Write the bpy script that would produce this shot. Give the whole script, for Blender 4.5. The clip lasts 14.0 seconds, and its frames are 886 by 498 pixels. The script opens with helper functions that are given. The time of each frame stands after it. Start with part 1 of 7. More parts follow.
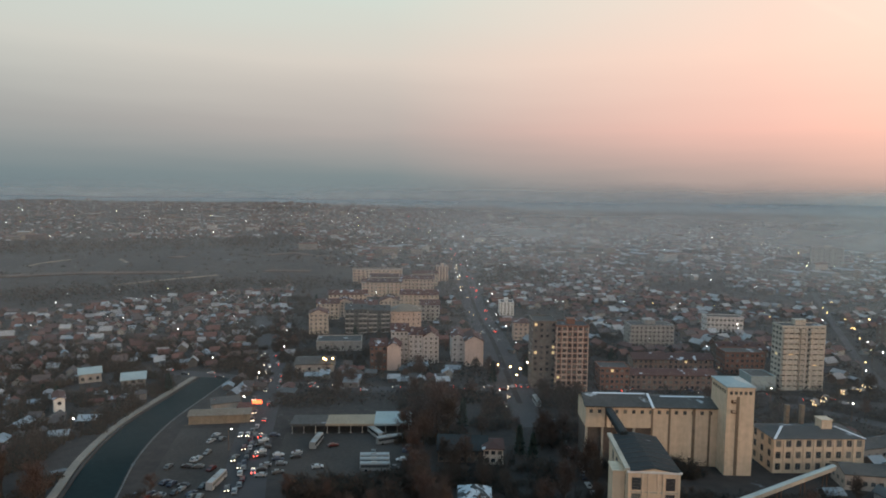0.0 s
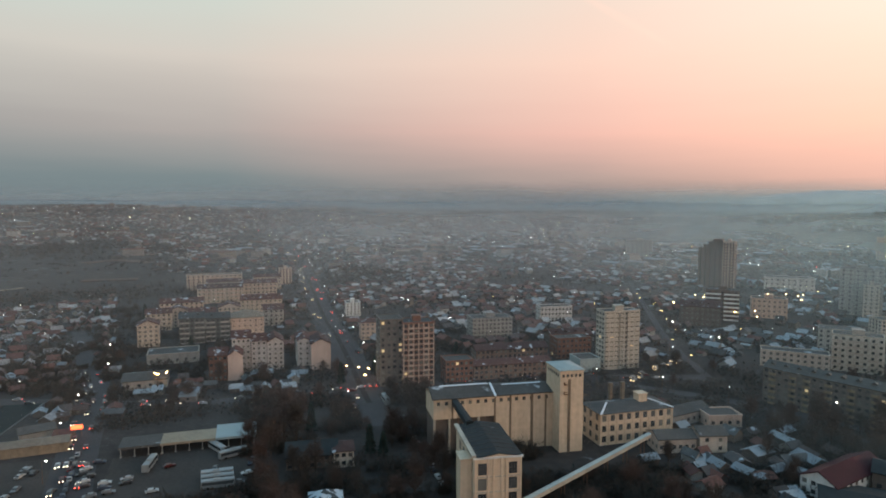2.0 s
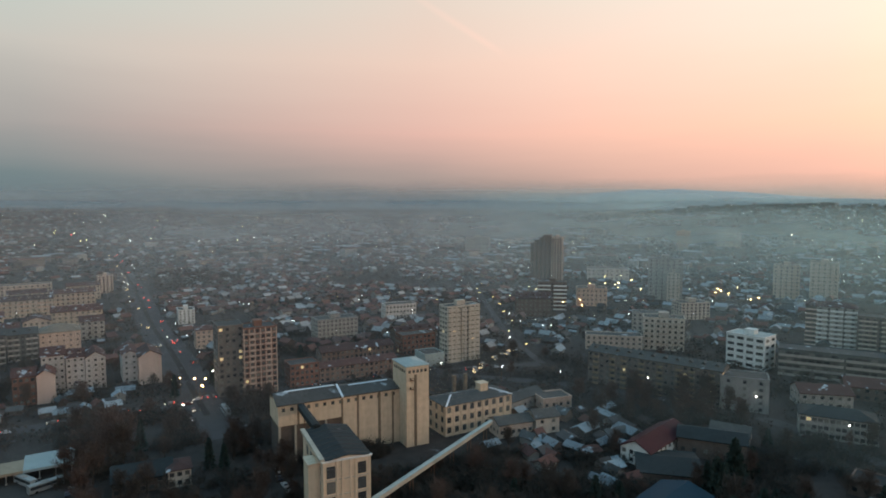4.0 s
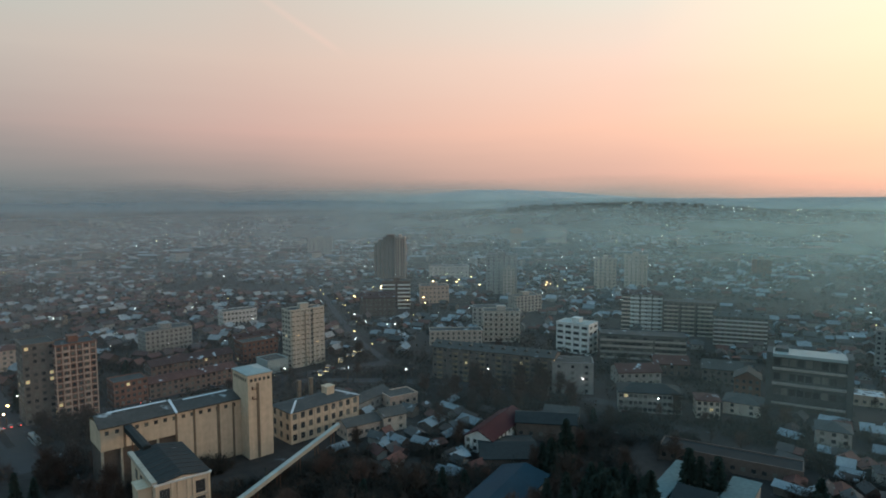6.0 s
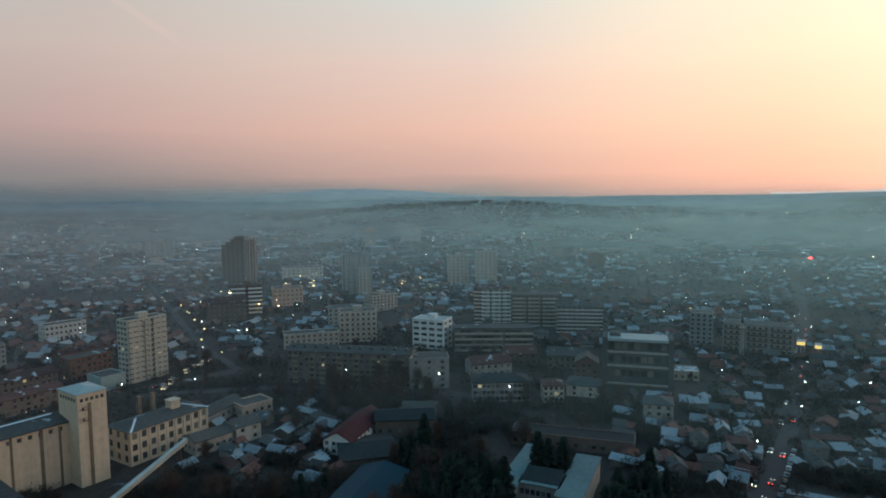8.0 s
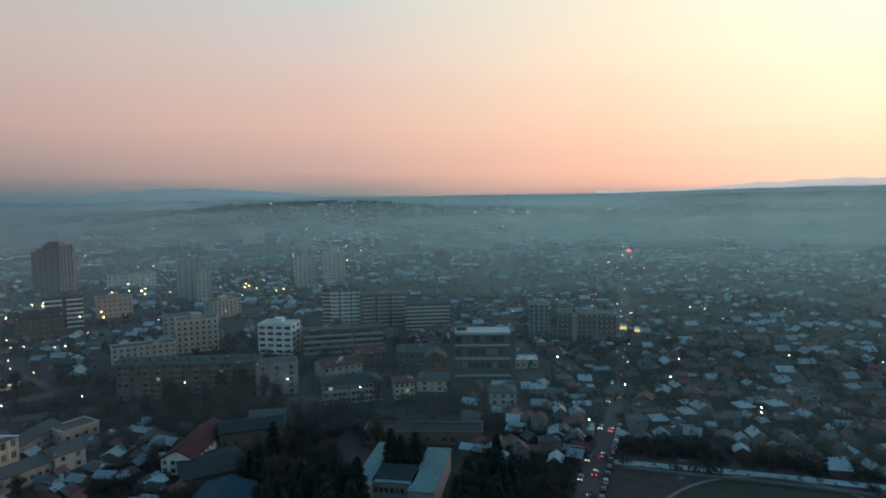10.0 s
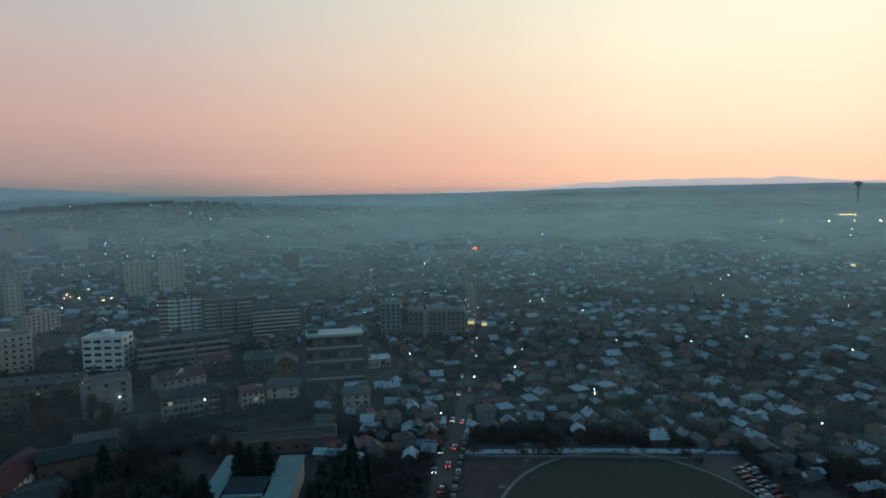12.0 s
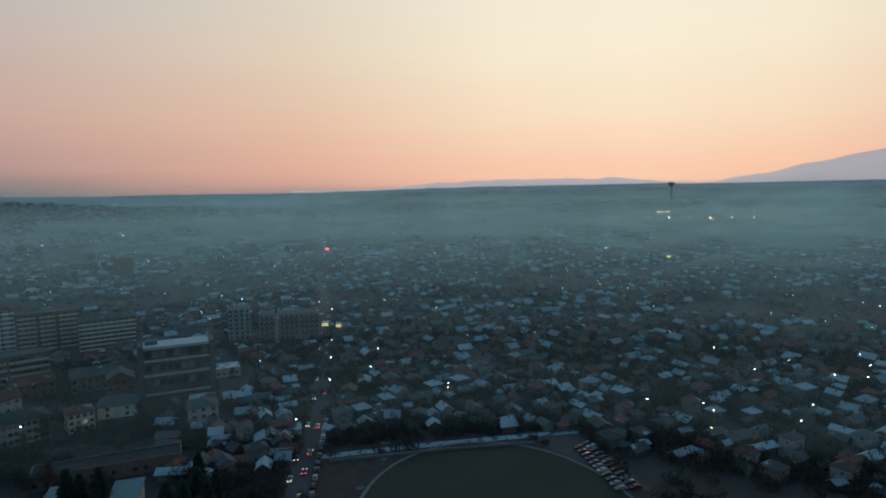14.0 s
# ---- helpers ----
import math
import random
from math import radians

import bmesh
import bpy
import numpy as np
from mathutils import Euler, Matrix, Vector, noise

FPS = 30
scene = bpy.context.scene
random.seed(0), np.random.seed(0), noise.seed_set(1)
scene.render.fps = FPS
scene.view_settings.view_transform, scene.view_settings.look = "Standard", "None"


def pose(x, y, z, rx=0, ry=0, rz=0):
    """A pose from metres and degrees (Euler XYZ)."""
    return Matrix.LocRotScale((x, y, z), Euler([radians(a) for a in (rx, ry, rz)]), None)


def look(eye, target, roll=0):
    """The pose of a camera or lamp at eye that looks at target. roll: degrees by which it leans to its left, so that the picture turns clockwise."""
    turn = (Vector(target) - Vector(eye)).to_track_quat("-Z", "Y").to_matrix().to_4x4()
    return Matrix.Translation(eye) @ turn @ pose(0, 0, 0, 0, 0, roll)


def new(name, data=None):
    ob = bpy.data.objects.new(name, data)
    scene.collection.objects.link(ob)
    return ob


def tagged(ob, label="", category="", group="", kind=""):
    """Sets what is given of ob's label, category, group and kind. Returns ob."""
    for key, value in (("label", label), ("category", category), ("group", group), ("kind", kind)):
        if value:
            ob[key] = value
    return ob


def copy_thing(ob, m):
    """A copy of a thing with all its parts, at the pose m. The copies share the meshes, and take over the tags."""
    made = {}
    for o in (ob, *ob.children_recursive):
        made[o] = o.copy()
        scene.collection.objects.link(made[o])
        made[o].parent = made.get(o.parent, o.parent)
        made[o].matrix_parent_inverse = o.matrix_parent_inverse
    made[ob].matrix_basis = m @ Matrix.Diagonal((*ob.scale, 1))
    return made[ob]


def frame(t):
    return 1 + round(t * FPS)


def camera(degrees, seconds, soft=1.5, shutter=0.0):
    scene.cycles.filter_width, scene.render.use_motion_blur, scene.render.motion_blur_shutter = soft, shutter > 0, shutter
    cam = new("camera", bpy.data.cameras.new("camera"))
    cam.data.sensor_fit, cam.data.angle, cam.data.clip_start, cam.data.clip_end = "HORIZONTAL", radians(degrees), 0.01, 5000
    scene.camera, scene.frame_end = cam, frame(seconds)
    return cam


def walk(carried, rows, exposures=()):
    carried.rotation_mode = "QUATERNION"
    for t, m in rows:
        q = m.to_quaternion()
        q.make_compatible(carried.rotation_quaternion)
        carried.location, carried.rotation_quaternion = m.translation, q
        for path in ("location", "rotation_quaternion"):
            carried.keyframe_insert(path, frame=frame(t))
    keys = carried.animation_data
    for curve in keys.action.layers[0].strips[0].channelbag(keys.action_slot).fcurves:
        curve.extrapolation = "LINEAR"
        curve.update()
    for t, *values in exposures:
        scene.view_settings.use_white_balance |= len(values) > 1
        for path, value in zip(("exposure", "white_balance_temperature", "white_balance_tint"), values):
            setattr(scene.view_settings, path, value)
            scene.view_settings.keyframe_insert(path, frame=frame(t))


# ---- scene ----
# ---------------------------------------------------------------- camera
cam = camera(70.84, 14.0, soft=1.8)
PATH = [
    (0.0, pose(0, 0, 100, 85.431, 0, 0.000) @ pose(0, 0, 0, 0, 0, 0.673)),
    (0.5, pose(0, 0, 100, 85.473, 0, -3.375) @ pose(0, 0, 0, 0, 0, 0.499)),
    (1.0, pose(0, 0, 100, 85.465, 0, -6.898) @ pose(0, 0, 0, 0, 0, 0.467)),
    (1.5, pose(0, 0, 100, 85.492, 0, -10.371) @ pose(0, 0, 0, 0, 0, 0.314)),
    (2.0, pose(0, 0, 100, 85.510, 0, -14.240) @ pose(0, 0, 0, 0, 0, 0.171)),
    (2.5, pose(0, 0, 100, 85.513, 0, -17.714) @ pose(0, 0, 0, 0, 0, 0.113)),
    (3.0, pose(0, 0, 100, 85.484, 0, -21.323) @ pose(0, 0, 0, 0, 0, 0.041)),
    (5.5, pose(0, 0, 100, 85.453, 0, -39.370) @ pose(0, 0, 0, 0, 0, -0.175)),
    (6.0, pose(0, 0, 100, 85.438, 0, -42.941) @ pose(0, 0, 0, 0, 0, -0.270)),
    (6.5, pose(0, 0, 100, 85.401, 0, -46.321) @ pose(0, 0, 0, 0, 0, -0.392)),
    (7.0, pose(0, 0, 100, 85.364, 0, -49.730) @ pose(0, 0, 0, 0, 0, -0.461)),
    (7.5, pose(0, 0, 100, 85.305, 0, -52.907) @ pose(0, 0, 0, 0, 0, -0.514)),
    (8.0, pose(0, 0, 100, 85.270, 0, -56.266) @ pose(0, 0, 0, 0, 0, -0.530)),
    (10.5, pose(0, 0, 100, 85.062, 0, -73.588) @ pose(0, 0, 0, 0, 0, -0.747)),
    (11.0, pose(0, 0, 100, 85.035, 0, -76.837) @ pose(0, 0, 0, 0, 0, -0.730)),
    (11.5, pose(0, 0, 100, 84.960, 0, -80.180) @ pose(0, 0, 0, 0, 0, -0.793)),
    (12.0, pose(0, 0, 100, 84.908, 0, -83.967) @ pose(0, 0, 0, 0, 0, -0.813)),
    (12.5, pose(0, 0, 100, 84.857, 0, -87.220) @ pose(0, 0, 0, 0, 0, -0.847)),
    (13.0, pose(0, 0, 100, 84.800, 0, -90.508) @ pose(0, 0, 0, 0, 0, -0.870)),
    (13.5, pose(0, 0, 100, 84.754, 0, -93.853) @ pose(0, 0, 0, 0, 0, -0.866)),
    (14.0, pose(0, 0, 100, 84.695, 0, -97.473) @ pose(0, 0, 0, 0, 0, -0.854)),
]
EXPOSURES = [(0.0, 0.22, 6850, 14), (3.0, 0.12, 6650, 11), (6.5, -0.22, 6050, 2), (8.0, -0.36, 5750, 1), (11.0, -0.6, 5360, -1), (14.0, -0.92, 5300, 1)]
walk(cam, PATH, EXPOSURES)

# ---------------------------------------------------------------- world and light
SUNSET = radians(-115)          # yaw of the glow on the horizon
SUN_WAY = Vector((-math.sin(SUNSET), math.cos(SUNSET), 0))


def lin(c):
    """Linear colour from an 8-bit display colour."""
    return tuple(((v / 255 + 0.055) / 1.055) ** 2.4 if v > 10 else v / 255 / 12.92 for v in c)


def node(nt, kind, operation="", **sets):
    n = nt.nodes.new("ShaderNode" + kind)
    if operation:
        n.operation = operation
    for k, v in sets.items():
        n.inputs[int(k[1:])].default_value = v
    return n


def ramp(nt, stops, mode="LINEAR"):
    n = nt.nodes.new("ShaderNodeValToRGB")
    e = n.color_ramp.elements
    n.color_ramp.interpolation = mode
    while len(e) < len(stops):
        e.new(0.5)
    for el, (p, c) in zip(e, stops):
        el.position = p
        el.color = (*c, 1)
    return n


def sky_station(nt, rows, gain, upper, warm=(1, 1, 1)):
    """A vertical run of sky colours: rows of (elevation in degrees, display colour)."""
    stops = [(0.02 + e / 60, tuple(v * gain * k for v, k in zip(lin(c), warm))) for e, c in rows]
    return ramp(nt, stops + [(0.02 + e / 60, lin(c)) for e, c in upper])


def make_world():
    w = bpy.data.worlds.new("evening_sky")
    scene.world = w
    w.use_nodes = True
    nt = w.node_tree
    nt.nodes.clear()
    L = nt.links.new
    tc = nt.nodes.new("ShaderNodeTexCoord")
    sep = nt.nodes.new("ShaderNodeSeparateXYZ")
    L(tc.outputs["Generated"], sep.inputs[0])
    # elevation in degrees / 60 + 0.02
    asin = node(nt, "Math", operation="ARCSINE")
    L(sep.outputs[2], asin.inputs[0])
    el = node(nt, "Math", operation="MULTIPLY_ADD", _1=57.2958 / 60, _2=0.02)
    L(asin.outputs[0], el.inputs[0])
    # wispy unevenness of the bands
    nz = node(nt, "TexNoise", _2=3.0, _3=4.0)
    mp = nt.nodes.new("ShaderNodeMapping")
    mp.inputs["Scale"].default_value = (1, 1, 9)
    L(tc.outputs["Generated"], mp.inputs[0])
    L(mp.outputs[0], nz.inputs[0])
    wob = node(nt, "Math", operation="MULTIPLY_ADD", _1=0.028, _2=-0.014)
    L(nz.outputs[0], wob.inputs[0])
    el2 = node(nt, "Math", operation="ADD")
    L(el.outputs[0], el2.inputs[0])
    L(wob.outputs[0], el2.inputs[1])
    # angle from the sunset, 0 to 1 over 180 degrees
    flat = node(nt, "VectorMath", operation="MULTIPLY")
    flat.inputs[1].default_value = (1, 1, 0)
    L(tc.outputs["Generated"], flat.inputs[0])
    nrm = node(nt, "VectorMath", operation="NORMALIZE")
    L(flat.outputs[0], nrm.inputs[0])
    dot = node(nt, "VectorMath", operation="DOT_PRODUCT")
    dot.inputs[1].default_value = SUN_WAY
    L(nrm.outputs[0], dot.inputs[0])
    ac = node(nt, "Math", operation="ARCCOSINE")
    L(dot.outputs["Value"], ac.inputs[0])
    away = node(nt, "Math", operation="MULTIPLY", _1=57.2958)
    L(ac.outputs[0], away.inputs[0])
    stations = [
        (0, [(0, (255, 206, 175)), (2, (255, 210, 178)), (6, (255, 230, 198)), (12, (255, 242, 216)), (20, (252, 243, 224))], 1.95),
        (12, [(0, (250, 198, 170)), (2, (255, 206, 175)), (6, (255, 226, 194)), (12, (255, 241, 214)), (20, (251, 242, 223))], 1.9),
        (30, [(0, (214, 172, 160)), (2, (248, 194, 170)), (6, (252, 212, 184)), (12, (251, 231, 206)), (20, (242, 238, 222))], 1.62),
        (55, [(0, (152, 142, 138)), (2, (218, 174, 162)), (6, (247, 196, 176)), (12, (244, 211, 198)), (20, (218, 226, 222))], 1.35),
        (88, [(0, (124, 124, 122)), (2, (172, 154, 148)), (6, (228, 184, 171)), (12, (238, 206, 190)), (20, (226, 216, 204))], 1.08),
        (120, [(0, (108, 125, 131)), (2, (118, 132, 135)), (6, (166, 161, 158)), (12, (200, 195, 187)), (20, (190, 212, 206))], 1.08),
        (180, [(0, (92, 117, 127)), (2, (104, 124, 131)), (6, (134, 150, 152)), (12, (178, 194, 191)), (20, (180, 208, 208))], 1.05),
    ]
    upper = [(34, (150, 192, 216)), (57, (138, 192, 226))]       # cool dome above
    last, at = None, 0
    for deg, rows, gain in stations:
        r = sky_station(nt, rows, gain, upper, (1.14, 0.965, 0.82) if deg < 40 else ((1.05, 1.0, 0.92) if deg < 70 else (1, 1, 1)))
        L(el2.outputs[0], r.inputs[0])
        if last is None:
            last = r.outputs[0]
        else:
            f = nt.nodes.new("ShaderNodeMapRange")
            f.inputs[1].default_value, f.inputs[2].default_value = at, deg
            L(away.outputs[0], f.inputs[0])
            mix = nt.nodes.new("ShaderNodeMix")
            mix.data_type = "RGBA"
            L(f.outputs[0], mix.inputs[0])
            L(last, mix.inputs[6])
            L(r.outputs[0], mix.inputs[7])
            last = mix.outputs[2]
        at = deg
    # a short pink contrail, lit from below, high over the town
    slope = node(nt, "Math", operation="MULTIPLY_ADD", _1=-0.595, _2=0.0)       # degrees of elevation for each degree round the compass
    L(away.outputs[0], slope.inputs[0])
    line = node(nt, "Math", operation="ADD")
    L(slope.outputs[0], line.inputs[0])
    line.inputs[1].default_value = 0.595 * 84 - 14.6
    deg_up = node(nt, "Math", operation="MULTIPLY", _1=57.2958)
    L(asin.outputs[0], deg_up.inputs[0])
    off = node(nt, "Math", operation="ADD")
    L(line.outputs[0], off.inputs[0])
    L(deg_up.outputs[0], off.inputs[1])
    side = node(nt, "Math", operation="ABSOLUTE")
    L(off.outputs[0], side.inputs[0])
    thin = nt.nodes.new("ShaderNodeMapRange")
    thin.interpolation_type = "SMOOTHSTEP"
    for i, v in enumerate((0.55, 0.0, 0.0, 0.14)):
        thin.inputs[i + 1].default_value = v
    L(side.outputs[0], thin.inputs[0])
    ends = ramp(nt, [(0.0, (0, 0, 0)), (80.5 / 180, (0, 0, 0)), (82.5 / 180, (1, 1, 1)), (87 / 180, (0.7, 0.7, 0.7)), (92 / 180, (0, 0, 0))])
    turn = node(nt, "Math", operation="MULTIPLY", _1=1 / 180)
    L(away.outputs[0], turn.inputs[0])
    L(turn.outputs[0], ends.inputs[0])
    trail = node(nt, "Math", operation="MULTIPLY")
    L(thin.outputs[0], trail.inputs[0])
    L(ends.outputs[0], trail.inputs[1])
    lit = nt.nodes.new("ShaderNodeMix")
    lit.data_type = "RGBA"
    lit.inputs[7].default_value = (1.5, 0.85, 0.68, 1)
    L(trail.outputs[0], lit.inputs[0])
    L(last, lit.inputs[6])
    bg = nt.nodes.new("ShaderNodeBackground")
    bg.inputs[1].default_value = 0.93
    L(lit.outputs[2], bg.inputs[0])
    out = nt.nodes.new("ShaderNodeOutputWorld")
    L(bg.outputs[0], out.inputs[0])


make_world()
sun_data = bpy.data.lights.new("sun", "SUN")
sun_data.energy, sun_data.angle, sun_data.color = 0.7, radians(25), (1.0, 0.76, 0.55)
sun = new("sun", sun_data)
sun.matrix_world = look(Vector((0, 0, 0)) + SUN_WAY * 1000 + Vector((0, 0, 130)), (0, 0, 0))

# ---------------------------------------------------------------- materials
MATS = {}


def surface(name, colours, rough=0.8, fine=2.0, coarse=0.12, spread=0.35, bump=0.15, island=False, metal=0.0, streak=False, patch=None, patch_scale=0.3, patch_cut=0.6):
    """A procedural surface: a choice of base colours (varied per object or per piece), fine grain and coarse stains, and optional patches."""
    if name in MATS:
        return MATS[name]
    m = bpy.data.materials.new(name)
    MATS[name] = m
    m.use_nodes = True
    nt = m.node_tree
    L = nt.links.new
    b = nt.nodes["Principled BSDF"]
    geo = nt.nodes.new("ShaderNodeNewGeometry")
    tc = nt.nodes.new("ShaderNodeTexCoord")
    if island:
        pick = geo.outputs["Random Per Island"]
    else:
        pick = nt.nodes.new("ShaderNodeObjectInfo").outputs["Random"]
    cr = ramp(nt, [(i / max(1, len(colours)), c) for i, c in enumerate(colours)], "CONSTANT")
    L(pick, cr.inputs[0])
    where = geo.outputs["Position"]
    n1 = node(nt, "TexNoise", _2=fine, _3=5.0)
    n2 = node(nt, "TexNoise", _2=coarse, _3=3.0)
    L(where, n1.inputs[0])
    if streak:
        mp = nt.nodes.new("ShaderNodeMapping")
        mp.inputs["Scale"].default_value = (1, 1, 0.06)
        L(where, mp.inputs[0])
        L(mp.outputs[0], n2.inputs[0])
    else:
        L(where, n2.inputs[0])
    add = node(nt, "Math", operation="ADD")
    L(n1.outputs[0], add.inputs[0])
    L(n2.outputs[0], add.inputs[1])
    val = node(nt, "Math", operation="MULTIPLY_ADD", _1=spread * 2, _2=1 - spread * 2)
    L(add.outputs[0], val.inputs[0])
    tint = nt.nodes.new("ShaderNodeMix")
    tint.data_type, tint.blend_type = "RGBA", "MULTIPLY"
    tint.inputs[0].default_value = 1.0
    L(cr.outputs[0], tint.inputs[6])
    L(val.outputs[0], tint.inputs[7])
    col = tint.outputs[2]
    if patch:
        n3 = node(nt, "TexNoise", _2=patch_scale, _3=4.0)
        L(where, n3.inputs[0])
        cut = nt.nodes.new("ShaderNodeMapRange")
        cut.inputs[1].default_value, cut.inputs[2].default_value = patch_cut - 0.03, patch_cut + 0.03
        L(n3.outputs[0], cut.inputs[0])
        pm = nt.nodes.new("ShaderNodeMix")
        pm.data_type = "RGBA"
        pm.inputs[7].default_value = (*patch, 1)
        L(cut.outputs[0], pm.inputs[0])
        L(col, pm.inputs[6])
        col = pm.outputs[2]
    L(col, b.inputs["Base Color"])
    b.inputs["Roughness"].default_value = rough
    b.inputs["Metallic"].default_value = metal
    b.inputs["Specular IOR Level"].default_value = 0.3
    if bump:
        bp = nt.nodes.new("ShaderNodeBump")
        bp.inputs["Strength"].default_value = bump
        bp.inputs["Distance"].default_value = 0.1
        L(n1.outputs[0], bp.inputs["Height"])
        L(bp.outputs[0], b.inputs["Normal"])
    return m


def glow(name, colour, strength):
    if name in MATS:
        return MATS[name]
    m = bpy.data.materials.new(name)
    MATS[name] = m
    m.use_nodes = True
    b = m.node_tree.nodes["Principled BSDF"]
    b.inputs["Base Color"].default_value = (*colour, 1)
    b.inputs["Emission Color"].default_value = (*colour, 1)
    b.inputs["Emission Strength"].default_value = strength
    return m


SNOW = (0.62, 0.66, 0.70)
M_KERB = surface("worn_kerb", [(0.14, 0.14, 0.135)], 0.95, 0.9, 0.08, 0.35, 0.2)
M_GROUND = surface("bare_winter_ground", [(0.046, 0.036, 0.032)], 0.95, 0.25, 0.012, 0.5, 0.3, patch=(0.15, 0.16, 0.17), patch_scale=0.09, patch_cut=0.70)
M_ASPHALT = surface("asphalt", [(0.060, 0.052, 0.052)], 0.85, 1.5, 0.06, 0.3, 0.1)
M_YARD = surface("gravel_yard", [(0.060, 0.048, 0.042)], 0.95, 0.8, 0.05, 0.4, 0.3)
M_CONCRETE = surface("old_concrete", [(0.40, 0.36, 0.30)], 0.9, 0.9, 0.09, 0.35, 0.2)
M_SILO = surface("stained_cream_render", [(0.60, 0.47, 0.345)], 0.9, 0.5, 0.7, 0.22, 0.15, streak=True)
M_SILO_DARK = surface("weathered_joint", [(0.20, 0.15, 0.11)], 0.95, 0.8, 0.1, 0.4, 0.1)
M_TAR = surface("tarred_roofing", [(0.062, 0.064, 0.064), (0.075, 0.07, 0.065)], 0.85, 0.7, 0.08, 0.4, 0.2, patch=(0.34, 0.37, 0.39), patch_scale=0.13, patch_cut=0.66)
M_TAR_DARK = surface("dark_sheet_roofing", [(0.022, 0.028, 0.03)], 0.8, 0.7, 0.1, 0.4, 0.2)
M_SNOWCAP = surface("roof_edge_snow", [SNOW], 0.8, 1.5, 0.1, 0.15, 0.2)
M_METAL_LIGHT = surface("pale_sheet_metal", [(0.30, 0.36, 0.36)], 0.5, 1.2, 0.12, 0.25, 0.05)
M_GLASS = surface("dark_window_glass", [(0.04, 0.043, 0.047), (0.07, 0.072, 0.075), (0.11, 0.11, 0.105), (0.17, 0.165, 0.15), (0.055, 0.055, 0.058)], 0.25, 0.5, 0.1, 0.2, 0.0)
M_FRAME = surface("window_frame_paint", [(0.45, 0.44, 0.42), (0.3, 0.28, 0.26)], 0.6, 1.0, 0.2, 0.15, 0.0)
M_WHITE = surface("white_render", [(0.66, 0.66, 0.64)], 0.85, 0.4, 0.5, 0.2, 0.1, streak=True)
M_CREAM = surface("cream_render", [(0.44, 0.365, 0.30), (0.42, 0.35, 0.30), (0.47, 0.41, 0.35)], 0.85, 0.4, 0.5, 0.25, 0.1, streak=True)
M_PEACH = surface("peach_render", [(0.50, 0.37, 0.30), (0.46, 0.35, 0.29)], 0.85, 0.4, 0.5, 0.22, 0.1, streak=True)
M_DARK = surface("dark_concrete", [(0.10, 0.105, 0.10), (0.085, 0.09, 0.09)], 0.9, 0.7, 0.08, 0.3, 0.15)
M_GREY = surface("grey_render", [(0.30, 0.28, 0.26), (0.25, 0.24, 0.23), (0.34, 0.31, 0.28)], 0.88, 0.4, 0.5, 0.28, 0.1, streak=True)
M_PALE = surface("grey_white_render", [(0.50, 0.46, 0.43), (0.46, 0.43, 0.41)], 0.88, 0.4, 0.5, 0.25, 0.1, streak=True)
M_PINK = surface("pinkish_blank_render", [(0.56, 0.44, 0.38)], 0.88, 0.3, 0.4, 0.2, 0.1, streak=True)
M_OCHRE = surface("dirty_ochre_render", [(0.23, 0.18, 0.125)], 0.9, 0.8, 0.5, 0.35, 0.1, streak=True)
M_TAN = surface("tan_roof_sheet", [(0.19, 0.15, 0.115)], 0.85, 0.8, 0.1, 0.35, 0.1)
M_TAR_SNOW = surface("half_snowed_roofing", [(0.07, 0.07, 0.07)], 0.85, 0.7, 0.08, 0.4, 0.2, patch=(0.5, 0.53, 0.56), patch_scale=0.35, patch_cut=0.48)
M_DRAB = surface("drab_render", [(0.15, 0.132, 0.12)], 0.9, 0.6, 0.5, 0.3, 0.1, streak=True)
M_BRICKY = surface("brick_red_infill", [(0.19, 0.10, 0.076), (0.175, 0.095, 0.072)], 0.9, 1.2, 0.15, 0.3, 0.15)
M_ROSE = surface("sooty_rose_render", [(0.21, 0.145, 0.12), (0.19, 0.135, 0.115)], 0.9, 0.8, 0.4, 0.3, 0.1, streak=True)
M_PANEL = surface("tan_panels", [(0.47, 0.42, 0.355)], 0.88, 0.6, 0.5, 0.28, 0.1, streak=True)
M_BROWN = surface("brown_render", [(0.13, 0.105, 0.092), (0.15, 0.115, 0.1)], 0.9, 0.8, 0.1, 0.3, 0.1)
M_ROOF_RED = surface("old_red_tiles", [(0.085, 0.042, 0.036), (0.07, 0.038, 0.034), (0.10, 0.048, 0.04)], 0.9, 1.6, 0.15, 0.35, 0.3, patch=(0.42, 0.45, 0.48), patch_scale=0.22, patch_cut=0.64)
ROOFS = [(0.11, 0.05, 0.042), (0.24, 0.275, 0.30), (0.075, 0.055, 0.05), (0.09, 0.09, 0.09), (0.20, 0.22, 0.24), (0.13, 0.06, 0.048), (0.06, 0.058, 0.058), (0.29, 0.325, 0.35), (0.08, 0.07, 0.068)]
WALLS = [(0.18, 0.17, 0.165), (0.10, 0.075, 0.068), (0.17, 0.145, 0.125), (0.11, 0.105, 0.10), (0.27, 0.265, 0.255), (0.10, 0.088, 0.084), (0.07, 0.066, 0.066)]
M_ROOF_MIX = surface("mixed_house_roofs", ROOFS, 0.85, 1.4, 0.2, 0.3, 0.3, patch=(0.32, 0.35, 0.38), patch_scale=0.16, patch_cut=0.67)
M_ROOF_FAR = surface("far_house_roofs", ROOFS, 0.9, 0.5, 0.05, 0.25, 0.0, island=True)
